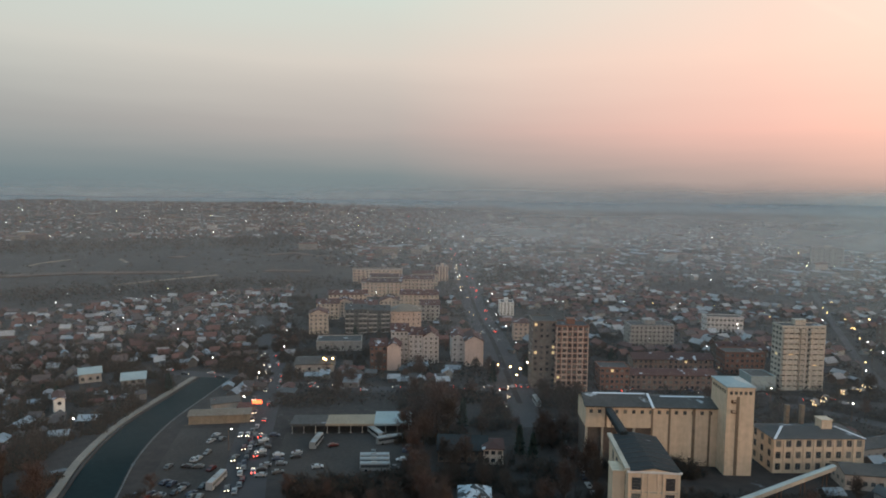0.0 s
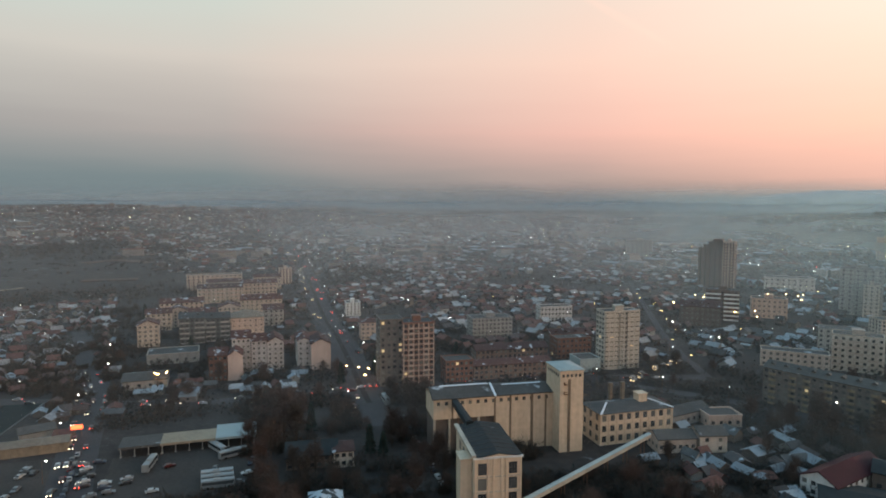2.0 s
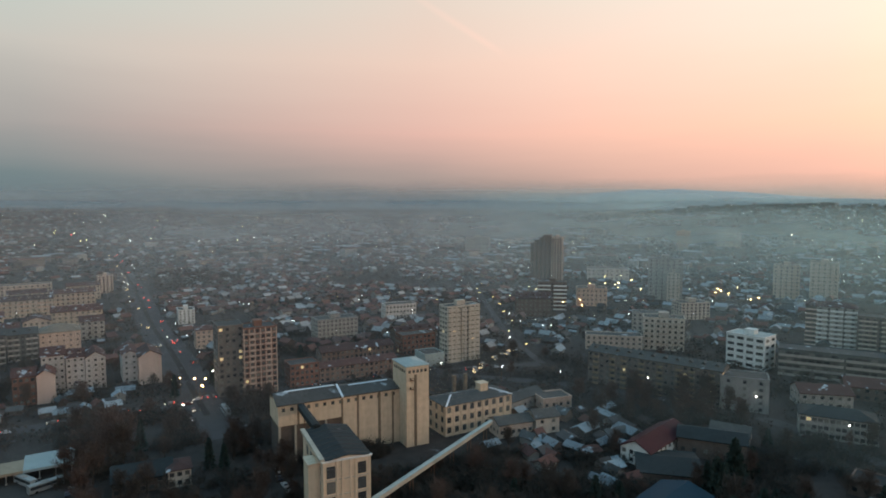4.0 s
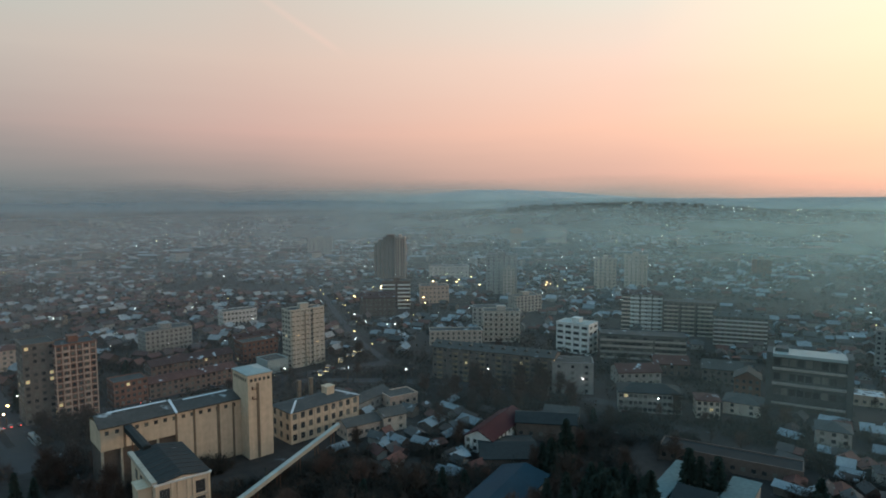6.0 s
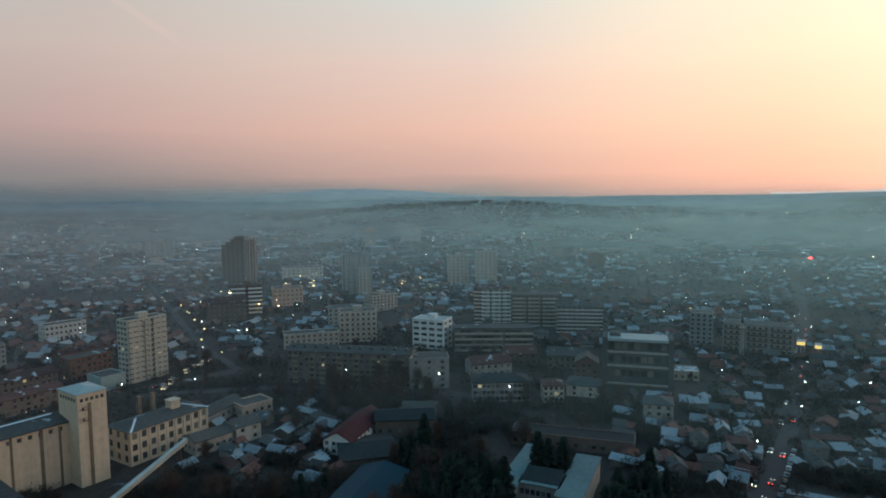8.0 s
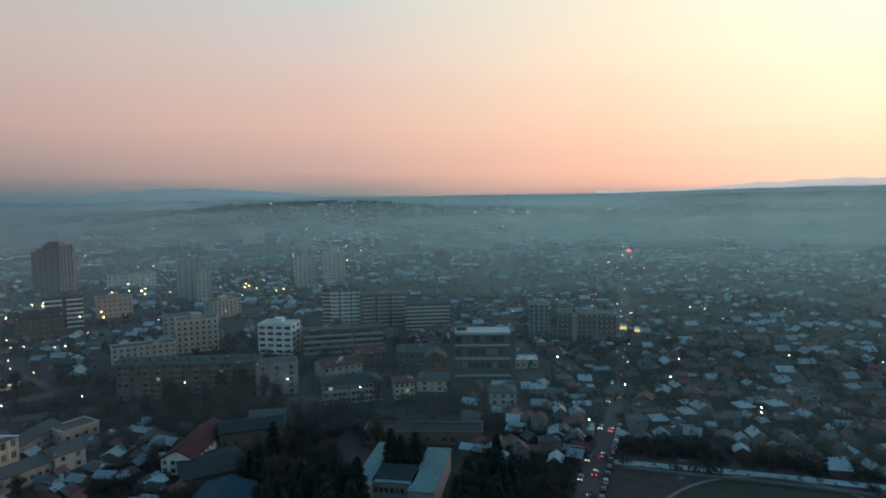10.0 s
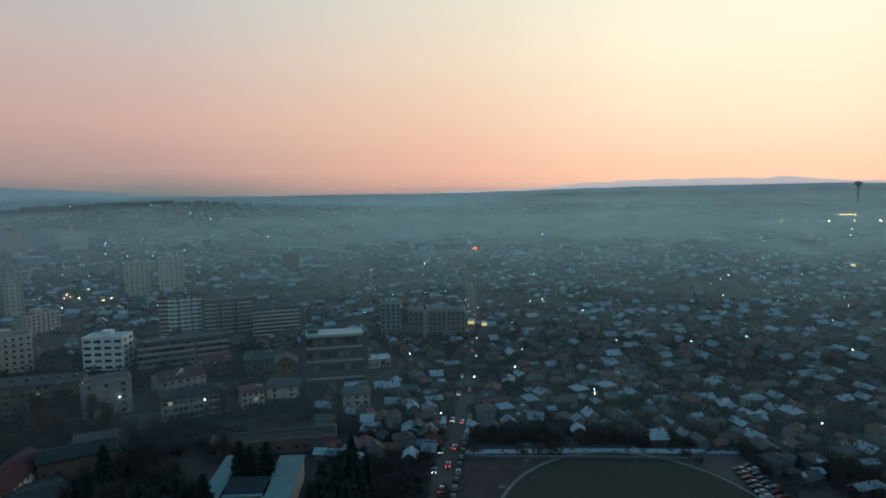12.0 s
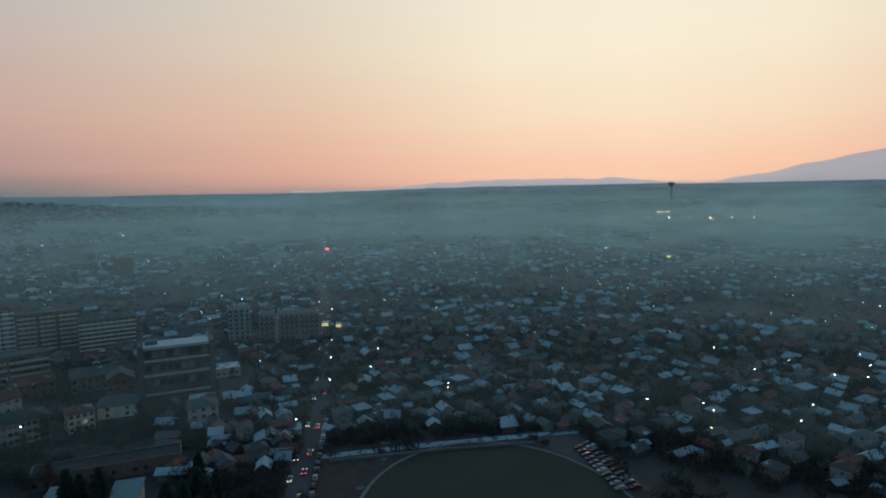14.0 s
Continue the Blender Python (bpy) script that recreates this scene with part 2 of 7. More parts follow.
ROOFS_EAST = [(0.13, 0.07, 0.06), (0.10, 0.055, 0.05), (0.26, 0.25, 0.25), (0.15, 0.075, 0.06), (0.09, 0.07, 0.068), (0.12, 0.06, 0.052), (0.33, 0.33, 0.33), (0.11, 0.085, 0.08)]
M_ROOF_EAST = surface("far_tile_roofs", ROOFS_EAST, 0.9, 0.5, 0.05, 0.25, 0.0, island=True)
M_WALL_MIX = surface("mixed_house_walls", WALLS, 0.9, 1.0, 0.2, 0.25, 0.1)
M_WALL_FAR = surface("far_house_walls", WALLS, 0.9, 0.5, 0.05, 0.25, 0.0, island=True)
M_TWIG = surface("bare_twigs", [(0.082, 0.056, 0.046), (0.09, 0.057, 0.047), (0.068, 0.052, 0.044)], 0.95, 1.0, 0.1, 0.3, 0.0)
M_BARK = surface("tree_bark", [(0.07, 0.055, 0.045)], 0.95, 3.0, 0.3, 0.35, 0.3)
M_NEEDLE = surface("dark_needles", [(0.030, 0.044, 0.034), (0.036, 0.048, 0.038)], 0.9, 1.0, 0.2, 0.4, 0.0)
M_SCRUB = surface("winter_scrub", [(0.062, 0.046, 0.037), (0.045, 0.044, 0.036), (0.075, 0.05, 0.04), (0.038, 0.04, 0.036)], 0.95, 0.4, 0.05, 0.35, 0.0, island=True)
M_WATER = surface("canal_water", [(0.012, 0.024, 0.026)], 0.45, 0.4, 0.05, 0.3, 0.06)
M_RUST = surface("rusty_metal", [(0.16, 0.09, 0.06)], 0.85, 1.2, 0.2, 0.4, 0.1)
M_RED_SHEET = surface("dark_red_sheet_roof", [(0.045, 0.008, 0.012)], 0.75, 1.0, 0.12, 0.35, 0.1)
M_BLUE = surface("blue_sheet_roof", [(0.005, 0.034, 0.056)], 0.8, 1.0, 0.1, 0.3, 0.05)
M_PAINT = surface("car_paint", [(0.30, 0.30, 0.30), (0.05, 0.05, 0.055), (0.16, 0.165, 0.17), (0.42, 0.42, 0.42), (0.09, 0.02, 0.02), (0.04, 0.05, 0.075), (0.1, 0.1, 0.1)], 0.3, 1.0, 0.3, 0.1, 0.0)
M_RUBBER = surface("tyre_rubber", [(0.02, 0.02, 0.02)], 0.9, 2.0, 0.5, 0.2, 0.0)
M_BUSWHITE = surface("bus_paint", [(0.30, 0.31, 0.31), (0.24, 0.25, 0.25)], 0.4, 1.0, 0.3, 0.15, 0.0)
M_LAMP_COOL = glow("cool_lamp_glow", (1.0, 0.92, 0.72), 26)
M_LAMP_WHITE = glow("warm_white_lamp_glow", (1.0, 0.78, 0.44), 26)
M_HEAD_FAR = glow("far_headlight_glow", (1.0, 0.68, 0.32), 5)
M_LAMP_WARM = glow("amber_lamp_glow", (1.0, 0.55, 0.18), 48)
M_LAMP_AMBER = glow("amber_street_lamp_glow", (1.0, 0.55, 0.18), 16)
M_WATER.node_tree.nodes["Principled BSDF"].inputs["Specular IOR Level"].default_value = 0.06
M_WATER.node_tree.nodes["Principled BSDF"].inputs["IOR"].default_value = 1.25
M_LAMP_NEAR = glow("street_lamp_glow", (1.0, 0.97, 0.84), 18)
M_LAMP_RED = glow("red_lamp_glow", (1.0, 0.06, 0.04), 14)
M_HEAD = glow("headlight_glow", (1.0, 0.84, 0.56), 7)
M_TAIL = glow("tail_light_glow", (1.0, 0.07, 0.04), 8)
M_LITWIN = glow("lit_window_glow", (1.0, 0.75, 0.4), 0.35)


def haze_material(name, thick, top, soft, colour, east, dist, weigh):
    """Thin smog: lets most light through, scatters the rest; thins out towards the ground and above its top, and is uneven."""
    m = bpy.data.materials.new(name)
    m.use_nodes = True
    nt = m.node_tree
    nt.nodes.clear()
    L = nt.links.new
    geo = nt.nodes.new("ShaderNodeNewGeometry")
    sep = nt.nodes.new("ShaderNodeSeparateXYZ")
    L(geo.outputs["Position"], sep.inputs[0])

    def drift(scale, flat):
        mp = nt.nodes.new("ShaderNodeMapping")
        mp.inputs["Scale"].default_value = (1, 1, flat)
        nz = node(nt, "TexNoise", _2=scale, _3=5.0)
        L(geo.outputs["Position"], mp.inputs[0])
        L(mp.outputs[0], nz.inputs[0])
        return nz.outputs[0]

    def times(p, q):
        n = node(nt, "Math", operation="MULTIPLY")
        L(p, n.inputs[0])
        L(q, n.inputs[1])
        return n.outputs[0]

    def ranged(value, lo, hi, out_lo, out_hi, kind="LINEAR"):
        n = nt.nodes.new("ShaderNodeMapRange")
        n.interpolation_type = kind
        for i, v in enumerate((lo, hi, out_lo, out_hi)):
            n.inputs[i + 1].default_value = v
        L(value, n.inputs[0])
        return n.outputs[0]

    wisps = drift(4.6 / dist, 3)
    lift = node(nt, "Math", operation="MULTIPLY_ADD", _1=-soft * 0.5, _2=soft * 0.25)
    L(wisps, lift.inputs[0])
    zz = node(nt, "Math", operation="ADD")
    L(sep.outputs[2], zz.inputs[0])
    L(lift.outputs[0], zz.inputs[1])
    fade = ranged(zz.outputs[0], top, top - soft, 0.0, thick, "SMOOTHSTEP")
    uneven = ranged(drift(9.0 / dist, 5), 0.32, 0.68, 0.72, 1.3)
    # fades out close to the ground, so no sheet leaves a hard line there
    over = nt.nodes.new("ShaderNodeAttribute")
    over.attribute_name = "above_ground"
    rise = ranged(over.outputs["Fac"], 0.0, min(30.0, dist * 0.06), 0.0, 1.0)
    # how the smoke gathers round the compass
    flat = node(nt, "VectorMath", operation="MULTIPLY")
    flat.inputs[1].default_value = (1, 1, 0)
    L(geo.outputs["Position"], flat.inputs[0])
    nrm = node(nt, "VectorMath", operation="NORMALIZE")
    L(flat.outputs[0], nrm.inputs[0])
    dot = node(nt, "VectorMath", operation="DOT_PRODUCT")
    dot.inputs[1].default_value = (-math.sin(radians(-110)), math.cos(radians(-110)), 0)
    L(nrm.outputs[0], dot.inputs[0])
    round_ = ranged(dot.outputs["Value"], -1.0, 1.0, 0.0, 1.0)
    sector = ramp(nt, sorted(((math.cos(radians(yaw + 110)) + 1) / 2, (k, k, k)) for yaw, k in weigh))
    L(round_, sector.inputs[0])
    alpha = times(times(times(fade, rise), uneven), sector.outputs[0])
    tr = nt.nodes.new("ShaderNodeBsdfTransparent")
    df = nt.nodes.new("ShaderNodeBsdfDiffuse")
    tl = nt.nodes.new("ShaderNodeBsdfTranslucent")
    # the sky's light on the smog, put into its tint: bluer towards the west
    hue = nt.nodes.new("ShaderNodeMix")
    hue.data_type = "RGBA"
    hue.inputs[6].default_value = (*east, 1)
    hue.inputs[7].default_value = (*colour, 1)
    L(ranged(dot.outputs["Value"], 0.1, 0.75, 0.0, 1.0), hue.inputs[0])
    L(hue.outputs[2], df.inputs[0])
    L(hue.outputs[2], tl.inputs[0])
    half = nt.nodes.new("ShaderNodeMixShader")
    half.inputs[0].default_value = 0.6
    L(df.outputs[0], half.inputs[1])
    L(tl.outputs[0], half.inputs[2])
    mx = nt.nodes.new("ShaderNodeMixShader")
    L(alpha, mx.inputs[0])
    L(tr.outputs[0], mx.inputs[1])
    L(half.outputs[0], mx.inputs[2])
    out = nt.nodes.new("ShaderNodeOutputMaterial")
    L(mx.outputs[0], out.inputs[0])
    return m


# ---------------------------------------------------------------- mesh helpers
def mesh_of(name, bm, *mats):
    me = bpy.data.meshes.new(name)
    bm.to_mesh(me)
    bm.free()
    for m in mats:
        me.materials.append(m)
    return me


def part(name, bm, material, parent, label="", at=None):
    """Links a bmesh (or a ready mesh) as one mesh object under a thing or a part."""
    me = mesh_of(name, bm, material) if isinstance(bm, bmesh.types.BMesh) else bm
    ob = new(name, me)
    ob.parent = parent
    if at is not None:
        ob.matrix_basis = at
    if label:
        ob["label"] = label
    return ob


def thing(name, m, label, category, group="", kind=""):
    ob = new(name)
    ob.empty_display_size = 0.5
    ob.matrix_basis = m
    return tagged(ob, label, category, group, kind)


def box(bm, x0, x1, y0, y1, z0, z1, mat=0):
    vs = [bm.verts.new(p) for p in ((x0, y0, z0), (x1, y0, z0), (x1, y1, z0), (x0, y1, z0), (x0, y0, z1), (x1, y0, z1), (x1, y1, z1), (x0, y1, z1))]
    for q in ((3, 2, 1, 0), (4, 5, 6, 7), (0, 1, 5, 4), (1, 2, 6, 5), (2, 3, 7, 6), (3, 0, 4, 7)):
        bm.faces.new([vs[i] for i in q]).material_index = mat
    return vs


def prism(bm, outline, z0, z1, mat=0):
    """An upright prism over an outline of (x, y), counter-clockwise."""
    lo = [bm.verts.new((x, y, z0)) for x, y in outline]
    hi = [bm.verts.new((x, y, z1)) for x, y in outline]
    n = len(outline)
    bm.faces.new(lo[::-1]).material_index = mat
    bm.faces.new(hi).material_index = mat
    for i in range(n):
        bm.faces.new((lo[i], lo[(i + 1) % n], hi[(i + 1) % n], hi[i])).material_index = mat


def slab(bm, corners, thick, mat=0):
    """A sloping plate: four top corners, counter-clockwise from above, and its thickness straight down."""
    top = [bm.verts.new(c) for c in corners]
    low = [bm.verts.new((c[0], c[1], c[2] - thick)) for c in corners]
    bm.faces.new(top).material_index = mat
    bm.faces.new(low[::-1]).material_index = mat
    n = len(corners)
    for i in range(n):
        bm.faces.new((low[i], low[(i + 1) % n], top[(i + 1) % n], top[i])).material_index = mat


def rod(bm, a, b, r0, r1, sides=6, mat=0):
    a, b = Vector(a), Vector(b)
    d = (b - a).normalized()
    u = d.orthogonal().normalized()
    v = d.cross(u)
    lo, hi = [], []
    for i in range(sides):
        w = math.tau * i / sides
        o = u * math.cos(w) + v * math.sin(w)
        lo.append(bm.verts.new(a + o * r0))
        hi.append(bm.verts.new(b + o * r1))
    for i in range(sides):
        bm.faces.new((lo[i], lo[(i + 1) % sides], hi[(i + 1) % sides], hi[i])).material_index = mat
    bm.faces.new(lo[::-1]).material_index = mat
    bm.faces.new(hi).material_index = mat


def from_ground(yaw, dist):
    a = radians(yaw)
    return -math.sin(a) * dist, math.cos(a) * dist


def yaw_dist(x, y):
    return math.degrees(math.atan2(-x, y)), math.hypot(x, y)


def step(a, b, v):
    t = min(1.0, max(0.0, (v - a) / (b - a)))
    return t * t * (3 - 2 * t)


def bump_at(yaw, d, y0, yw, d0, dw, hgt):
    return hgt * math.exp(-((yaw - y0) / yw) ** 2) * math.exp(-((d - d0) / dw) ** 2)


def height(x, y):
    """The lie of the land."""
    yaw, d = yaw_dist(x, y)
    if d < 650:
        return 0.0
    h = 0.0
    h += 30 * step(1250, 3600, d) * step(-25, 5, yaw)                       # plateau with suburbs
    h += 14 * step(760, 1150, d) * step(4, 14, yaw)                          # field bank
    h += bump_at(yaw, d, -61, 14, 2500, 800, 66)                             # town hill
    h += bump_at(yaw, d, -50, 9, 2300, 600, 14)
    h += 70 * step(1700, 4200, d) * step(-78, -96, yaw)                      # rising suburbs
    h += 25 * step(1500, 4000, d)
    h += 12 * noise.noise(Vector((x / 500, y / 500, 3.1))) * step(900, 2000, d)
    return h


# ---------------------------------------------------------------- ground, hills, haze
def make_ground():
    rings = [0.0, 60, 120, 180, 240, 300, 380, 460, 560, 650] + [650 * (4950 / 650) ** (i / 34) for i in range(1, 35)]
    nseg = 180
    verts, faces = [(0, 0, 0)], []
    for r in rings[1:]:
        for k in range(nseg):
            x, y = from_ground(-50 + k * 360 / nseg, r)
            verts.append((x, y, height(x, y)))
    for k in range(nseg):
        faces.append((0, 1 + k, 1 + (k + 1) % nseg))
    for i in range(len(rings) - 2):
        a, b = 1 + i * nseg, 1 + (i + 1) * nseg
        for k in range(nseg):
            k2 = (k + 1) % nseg
            faces.append((a + k, b + k, b + k2, a + k2))
    me = bpy.data.meshes.new("ground")
    me.from_pydata(verts, [], faces)
    me.materials.append(M_GROUND)
    return tagged(new("ground", me), "dark bare winter ground with patches of thin snow", "ground", kind="structure")


make_ground()


def ridge(name, dist, base, yaws, label, mat, y0=100, y1=-200):
    """A far hill range: a strip of land whose skyline is given by a function of the yaw, in degrees of elevation."""
    verts, faces = [], []
    n = 260
    for k in range(n + 1):
        yaw = y0 + (y1 - y0) * k / n
        el = yaws(yaw)
        top = 100 + dist * math.tan(radians(el))
        for r, z in ((dist - 500, base), (dist - 180, base + (top - base) * 0.62), (dist, top), (dist + 60, base)):
            verts.append((*from_ground(yaw, r), z))
    for k in range(n):
        for j in range(3):
            a = k * 4 + j
            faces.append((a, a + 1, a + 5, a + 4))
    me = bpy.data.meshes.new(name)
    me.from_pydata(verts, [], faces)
    me.materials.append(mat)
    for p in me.polygons:
        p.use_smooth = True
    return tagged(new(name, me), label, "hills", kind="structure")


def wob(yaw, f, s):
    return noise.noise(Vector((yaw * f, s, 0)))


def near_skyline(yaw):
    e = 0.02 + 0.10 * wob(yaw, 0.11, 4) + 0.05 * wob(yaw, 0.4, 9)
    e += 0.35 * step(-82, -104, yaw)
    return e


def mountains(yaw):
    e = 0.2 + 0.10 * wob(yaw, 0.3, 2) + 0.05 * wob(yaw, 1.1, 3)
    e += 0.75 * step(-88, -102, yaw) * (1 - step(-113, -121, yaw)) + 0.16 * wob(yaw, 0.5, 6) * step(-88, -100, yaw)
    e += 3.6 * step(-116, -142, yaw)
    return e


def lone_hill(yaw):
    return -0.5 + 1.35 * math.exp(-((yaw + 47.5) / (10 if yaw > -47.5 else 14)) ** 2) + 0.06 * wob(yaw, 0.6, 3)


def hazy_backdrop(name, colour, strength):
    """Far land seen through much air: its haze is put into the base colour and a glow."""
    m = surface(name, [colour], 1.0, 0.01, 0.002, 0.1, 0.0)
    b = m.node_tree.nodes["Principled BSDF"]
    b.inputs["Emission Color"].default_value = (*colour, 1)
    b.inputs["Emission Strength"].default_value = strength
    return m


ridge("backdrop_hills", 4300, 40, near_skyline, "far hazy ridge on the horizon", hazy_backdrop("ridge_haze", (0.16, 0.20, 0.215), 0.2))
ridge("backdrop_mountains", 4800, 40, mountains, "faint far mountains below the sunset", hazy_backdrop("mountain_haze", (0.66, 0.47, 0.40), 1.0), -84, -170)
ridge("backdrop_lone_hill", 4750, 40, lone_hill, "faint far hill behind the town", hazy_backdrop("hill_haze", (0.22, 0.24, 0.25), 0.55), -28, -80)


def haze_bank(dist, thick, top, soft, colour, east, weigh, y0=75, y1=-165):
    """One bank of smog that hangs over the town, as a curved sheet that knows its height over the land."""
    verts, faces, over = [], [], []
    n = 160
    for k in range(n + 1):
        yaw = y0 + (y1 - y0) * k / n
        r = dist * (1 + 0.05 * noise.noise(Vector((yaw * 0.06, dist * 0.01, 0))))
        x, y = from_ground(yaw, r)
        g = height(x, y)
        for z in (g - 5, g + 35, g + top + 80):
            verts.append((x, y, z))
            over.append(max(0.0, z - g))
    for k in range(n):
        for j in (0, 1):
            a = k * 3 + j
            faces.append((a, a + 3, a + 4, a + 1))
    me = bpy.data.meshes.new("haze_bank")
    me.from_pydata(verts, [], faces)
    me.attributes.new("above_ground", "FLOAT", "POINT").data.foreach_set("value", over)
    me.materials.append(haze_material("smog", thick, top, soft, colour, east, dist, weigh))
    return tagged(new("haze_bank", me), "thin blue-grey evening smog hanging over the town", "haze", group="smog over the town", kind="stuff")


# Smog tints: how brightly the sky lights each side is put into these colours.
WEST_LIGHT_TINT, EAST_LIGHT_TINT, FAR_LIGHT_TINT = (0.68, 0.98, 1.0), (0.82, 0.89, 0.92), (0.50, 0.53, 0.55)
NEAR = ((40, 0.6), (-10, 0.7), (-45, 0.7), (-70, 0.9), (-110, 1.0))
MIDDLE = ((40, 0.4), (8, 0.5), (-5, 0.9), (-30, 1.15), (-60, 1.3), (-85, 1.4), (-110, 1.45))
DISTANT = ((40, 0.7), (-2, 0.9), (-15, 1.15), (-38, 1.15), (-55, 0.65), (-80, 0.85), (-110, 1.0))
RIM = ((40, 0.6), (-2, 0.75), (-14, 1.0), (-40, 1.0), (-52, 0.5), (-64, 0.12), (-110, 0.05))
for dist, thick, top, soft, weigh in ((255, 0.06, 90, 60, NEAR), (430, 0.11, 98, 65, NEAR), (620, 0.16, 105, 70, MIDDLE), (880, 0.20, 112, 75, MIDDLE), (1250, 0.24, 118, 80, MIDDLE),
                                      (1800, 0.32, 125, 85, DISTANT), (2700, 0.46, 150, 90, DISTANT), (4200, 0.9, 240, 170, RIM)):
    haze_bank(dist, thick, top, soft, WEST_LIGHT_TINT, FAR_LIGHT_TINT if dist > 1500 else EAST_LIGHT_TINT, weigh)

# ---------------------------------------------------------------- buildings
def window_mesh(name, glass, bars=1):
    """A unit window, 1 by 1, standing 6 cm proud: one frame with mullions round recessed panes."""
    bm = bmesh.new()
    n = bars + 1
    cols = [[bm.verts.new((-0.5 + i / n, -0.06, z)) for z in (0, 1)] for i in range(n + 1)]
    back = [[bm.verts.new((-0.5 + i / n, 0.02, z)) for z in (0, 1)] for i in range(n + 1)]
    panes = [bm.faces.new((cols[i][0], cols[i + 1][0], cols[i + 1][1], cols[i][1])) for i in range(n)]
    for i in range(n):
        bm.faces.new((back[i][0], back[i + 1][0], cols[i + 1][0], cols[i][0]))
        bm.faces.new((cols[i][1], cols[i + 1][1], back[i + 1][1], back[i][1]))
    bm.faces.new((back[0][0], cols[0][0], cols[0][1], back[0][1]))
    bm.faces.new((cols[n][0], back[n][0], back[n][1], cols[n][1]))
    bmesh.ops.inset_individual(bm, faces=panes, thickness=0.055, depth=0.0)
    for f in panes:
        f.material_index = 1
        bmesh.ops.translate(bm, verts=list(f.verts), vec=(0, 0.045, 0))
    return mesh_of(name, bm, M_FRAME, glass)


W_PLAIN = window_mesh("window", M_GLASS, 1)
W_WIDE = window_mesh("window_wide", M_GLASS, 3)
W_RIBBON = window_mesh("window_ribbon", M_GLASS, 8)
W_LIT = window_mesh("window_lit", M_LITWIN, 1)


def balcony_mesh():
    """A unit balcony 1 wide and 1.2 deep: floor plate, parapet front and cheeks."""
    bm = bmesh.new()
    box(bm, -0.5, 0.5, -1.2, 0, -0.12, 0.04)
    box(bm, -0.5, 0.5, -1.2, -1.1, 0.04, 0.95)
    box(bm, -0.5, -0.48, -1.1, 0, 0.04, 0.95)
    box(bm, 0.48, 0.5, -1.1, 0, 0.04, 0.95)
    return bm


BALCONIES = {}


def balcony(mat):
    if mat.name not in BALCONIES:
        BALCONIES[mat.name] = mesh_of("balcony", balcony_mesh(), mat)
    return BALCONIES[mat.name]


def face_pose(side, along, z, w, d):
    """Where a piece sits on a face of a block: front, left, right or back."""
    if side == "front":
        return pose(along, 0, z)
    if side == "left":
        return pose(0, d - along, z, 0, 0, -90)
    if side == "right":
        return pose(w, along, z, 0, 0, 90)
    return pose(w - along, d, z, 0, 0, 180)


def window_row(bm, at, n, span, w, h, unit):
    """Adds one storey's windows along a far facade."""
    for i in range(n):
        k = len(bm.verts)
        bm.from_mesh(unit)
        bm.verts.ensure_lookup_table()
        for v in bm.verts[k:]:
            v.co = at @ Vector((span * (i + 0.5) / n + v.co.x * w, v.co.y, v.co.z * h))


def roof_flat(root, w, d, h, mat, edge, house=True):
    bm = bmesh.new()
    t = 0.3
    box(bm, -0.15, w + 0.15, -0.15, t, h, h + 0.7)
    box(bm, -0.15, w + 0.15, d - t, d + 0.15, h, h + 0.7)
    box(bm, -0.15, t, t, d - t, h, h + 0.7)
    box(bm, w - t, w + 0.15, t, d - t, h, h + 0.7)
    part("parapet", bm, edge, root)
    bm = bmesh.new()
    box(bm, t, w - t, t, d - t, h, h + 0.25)
    top = part("roof", bm, mat, root)
    if house:
        bm = bmesh.new()
        a, b = w * 0.38, w * 0.62
        box(bm, a, b, d * 0.35, d * 0.7, h + 0.25, h + 3.0)
        box(bm, a - 0.3, b + 0.3, d * 0.35 - 0.3, d * 0.7 + 0.3, h + 3.0, h + 3.25)
        part("lift_house", bm, edge, top)


def roof_gable(root, w, d, h, rise, mat, along_x=True, over=0.6, eave=0.35):
    bm = bmesh.new()
    if along_x:
        k = rise / (d / 2)
        slab(bm, [(-over, -over, h - over * k + eave), (w + over, -over, h - over * k + eave), (w + over, d / 2, h + rise + eave), (-over, d / 2, h + rise + eave)], eave)
        slab(bm, [(-over, d / 2, h + rise + eave), (w + over, d / 2, h + rise + eave), (w + over, d + over, h - over * k + eave), (-over, d + over, h - over * k + eave)], eave)
    else:
        k = rise / (w / 2)
        slab(bm, [(-over, -over, h - over * k + eave), (w / 2, -over, h + rise + eave), (w / 2, d + over, h + rise + eave), (-over, d + over, h - over * k + eave)], eave)
        slab(bm, [(w / 2, -over, h + rise + eave), (w + over, -over, h - over * k + eave), (w + over, d + over, h - over * k + eave), (w / 2, d + over, h + rise + eave)], eave)
    part("roof", bm, mat, root)


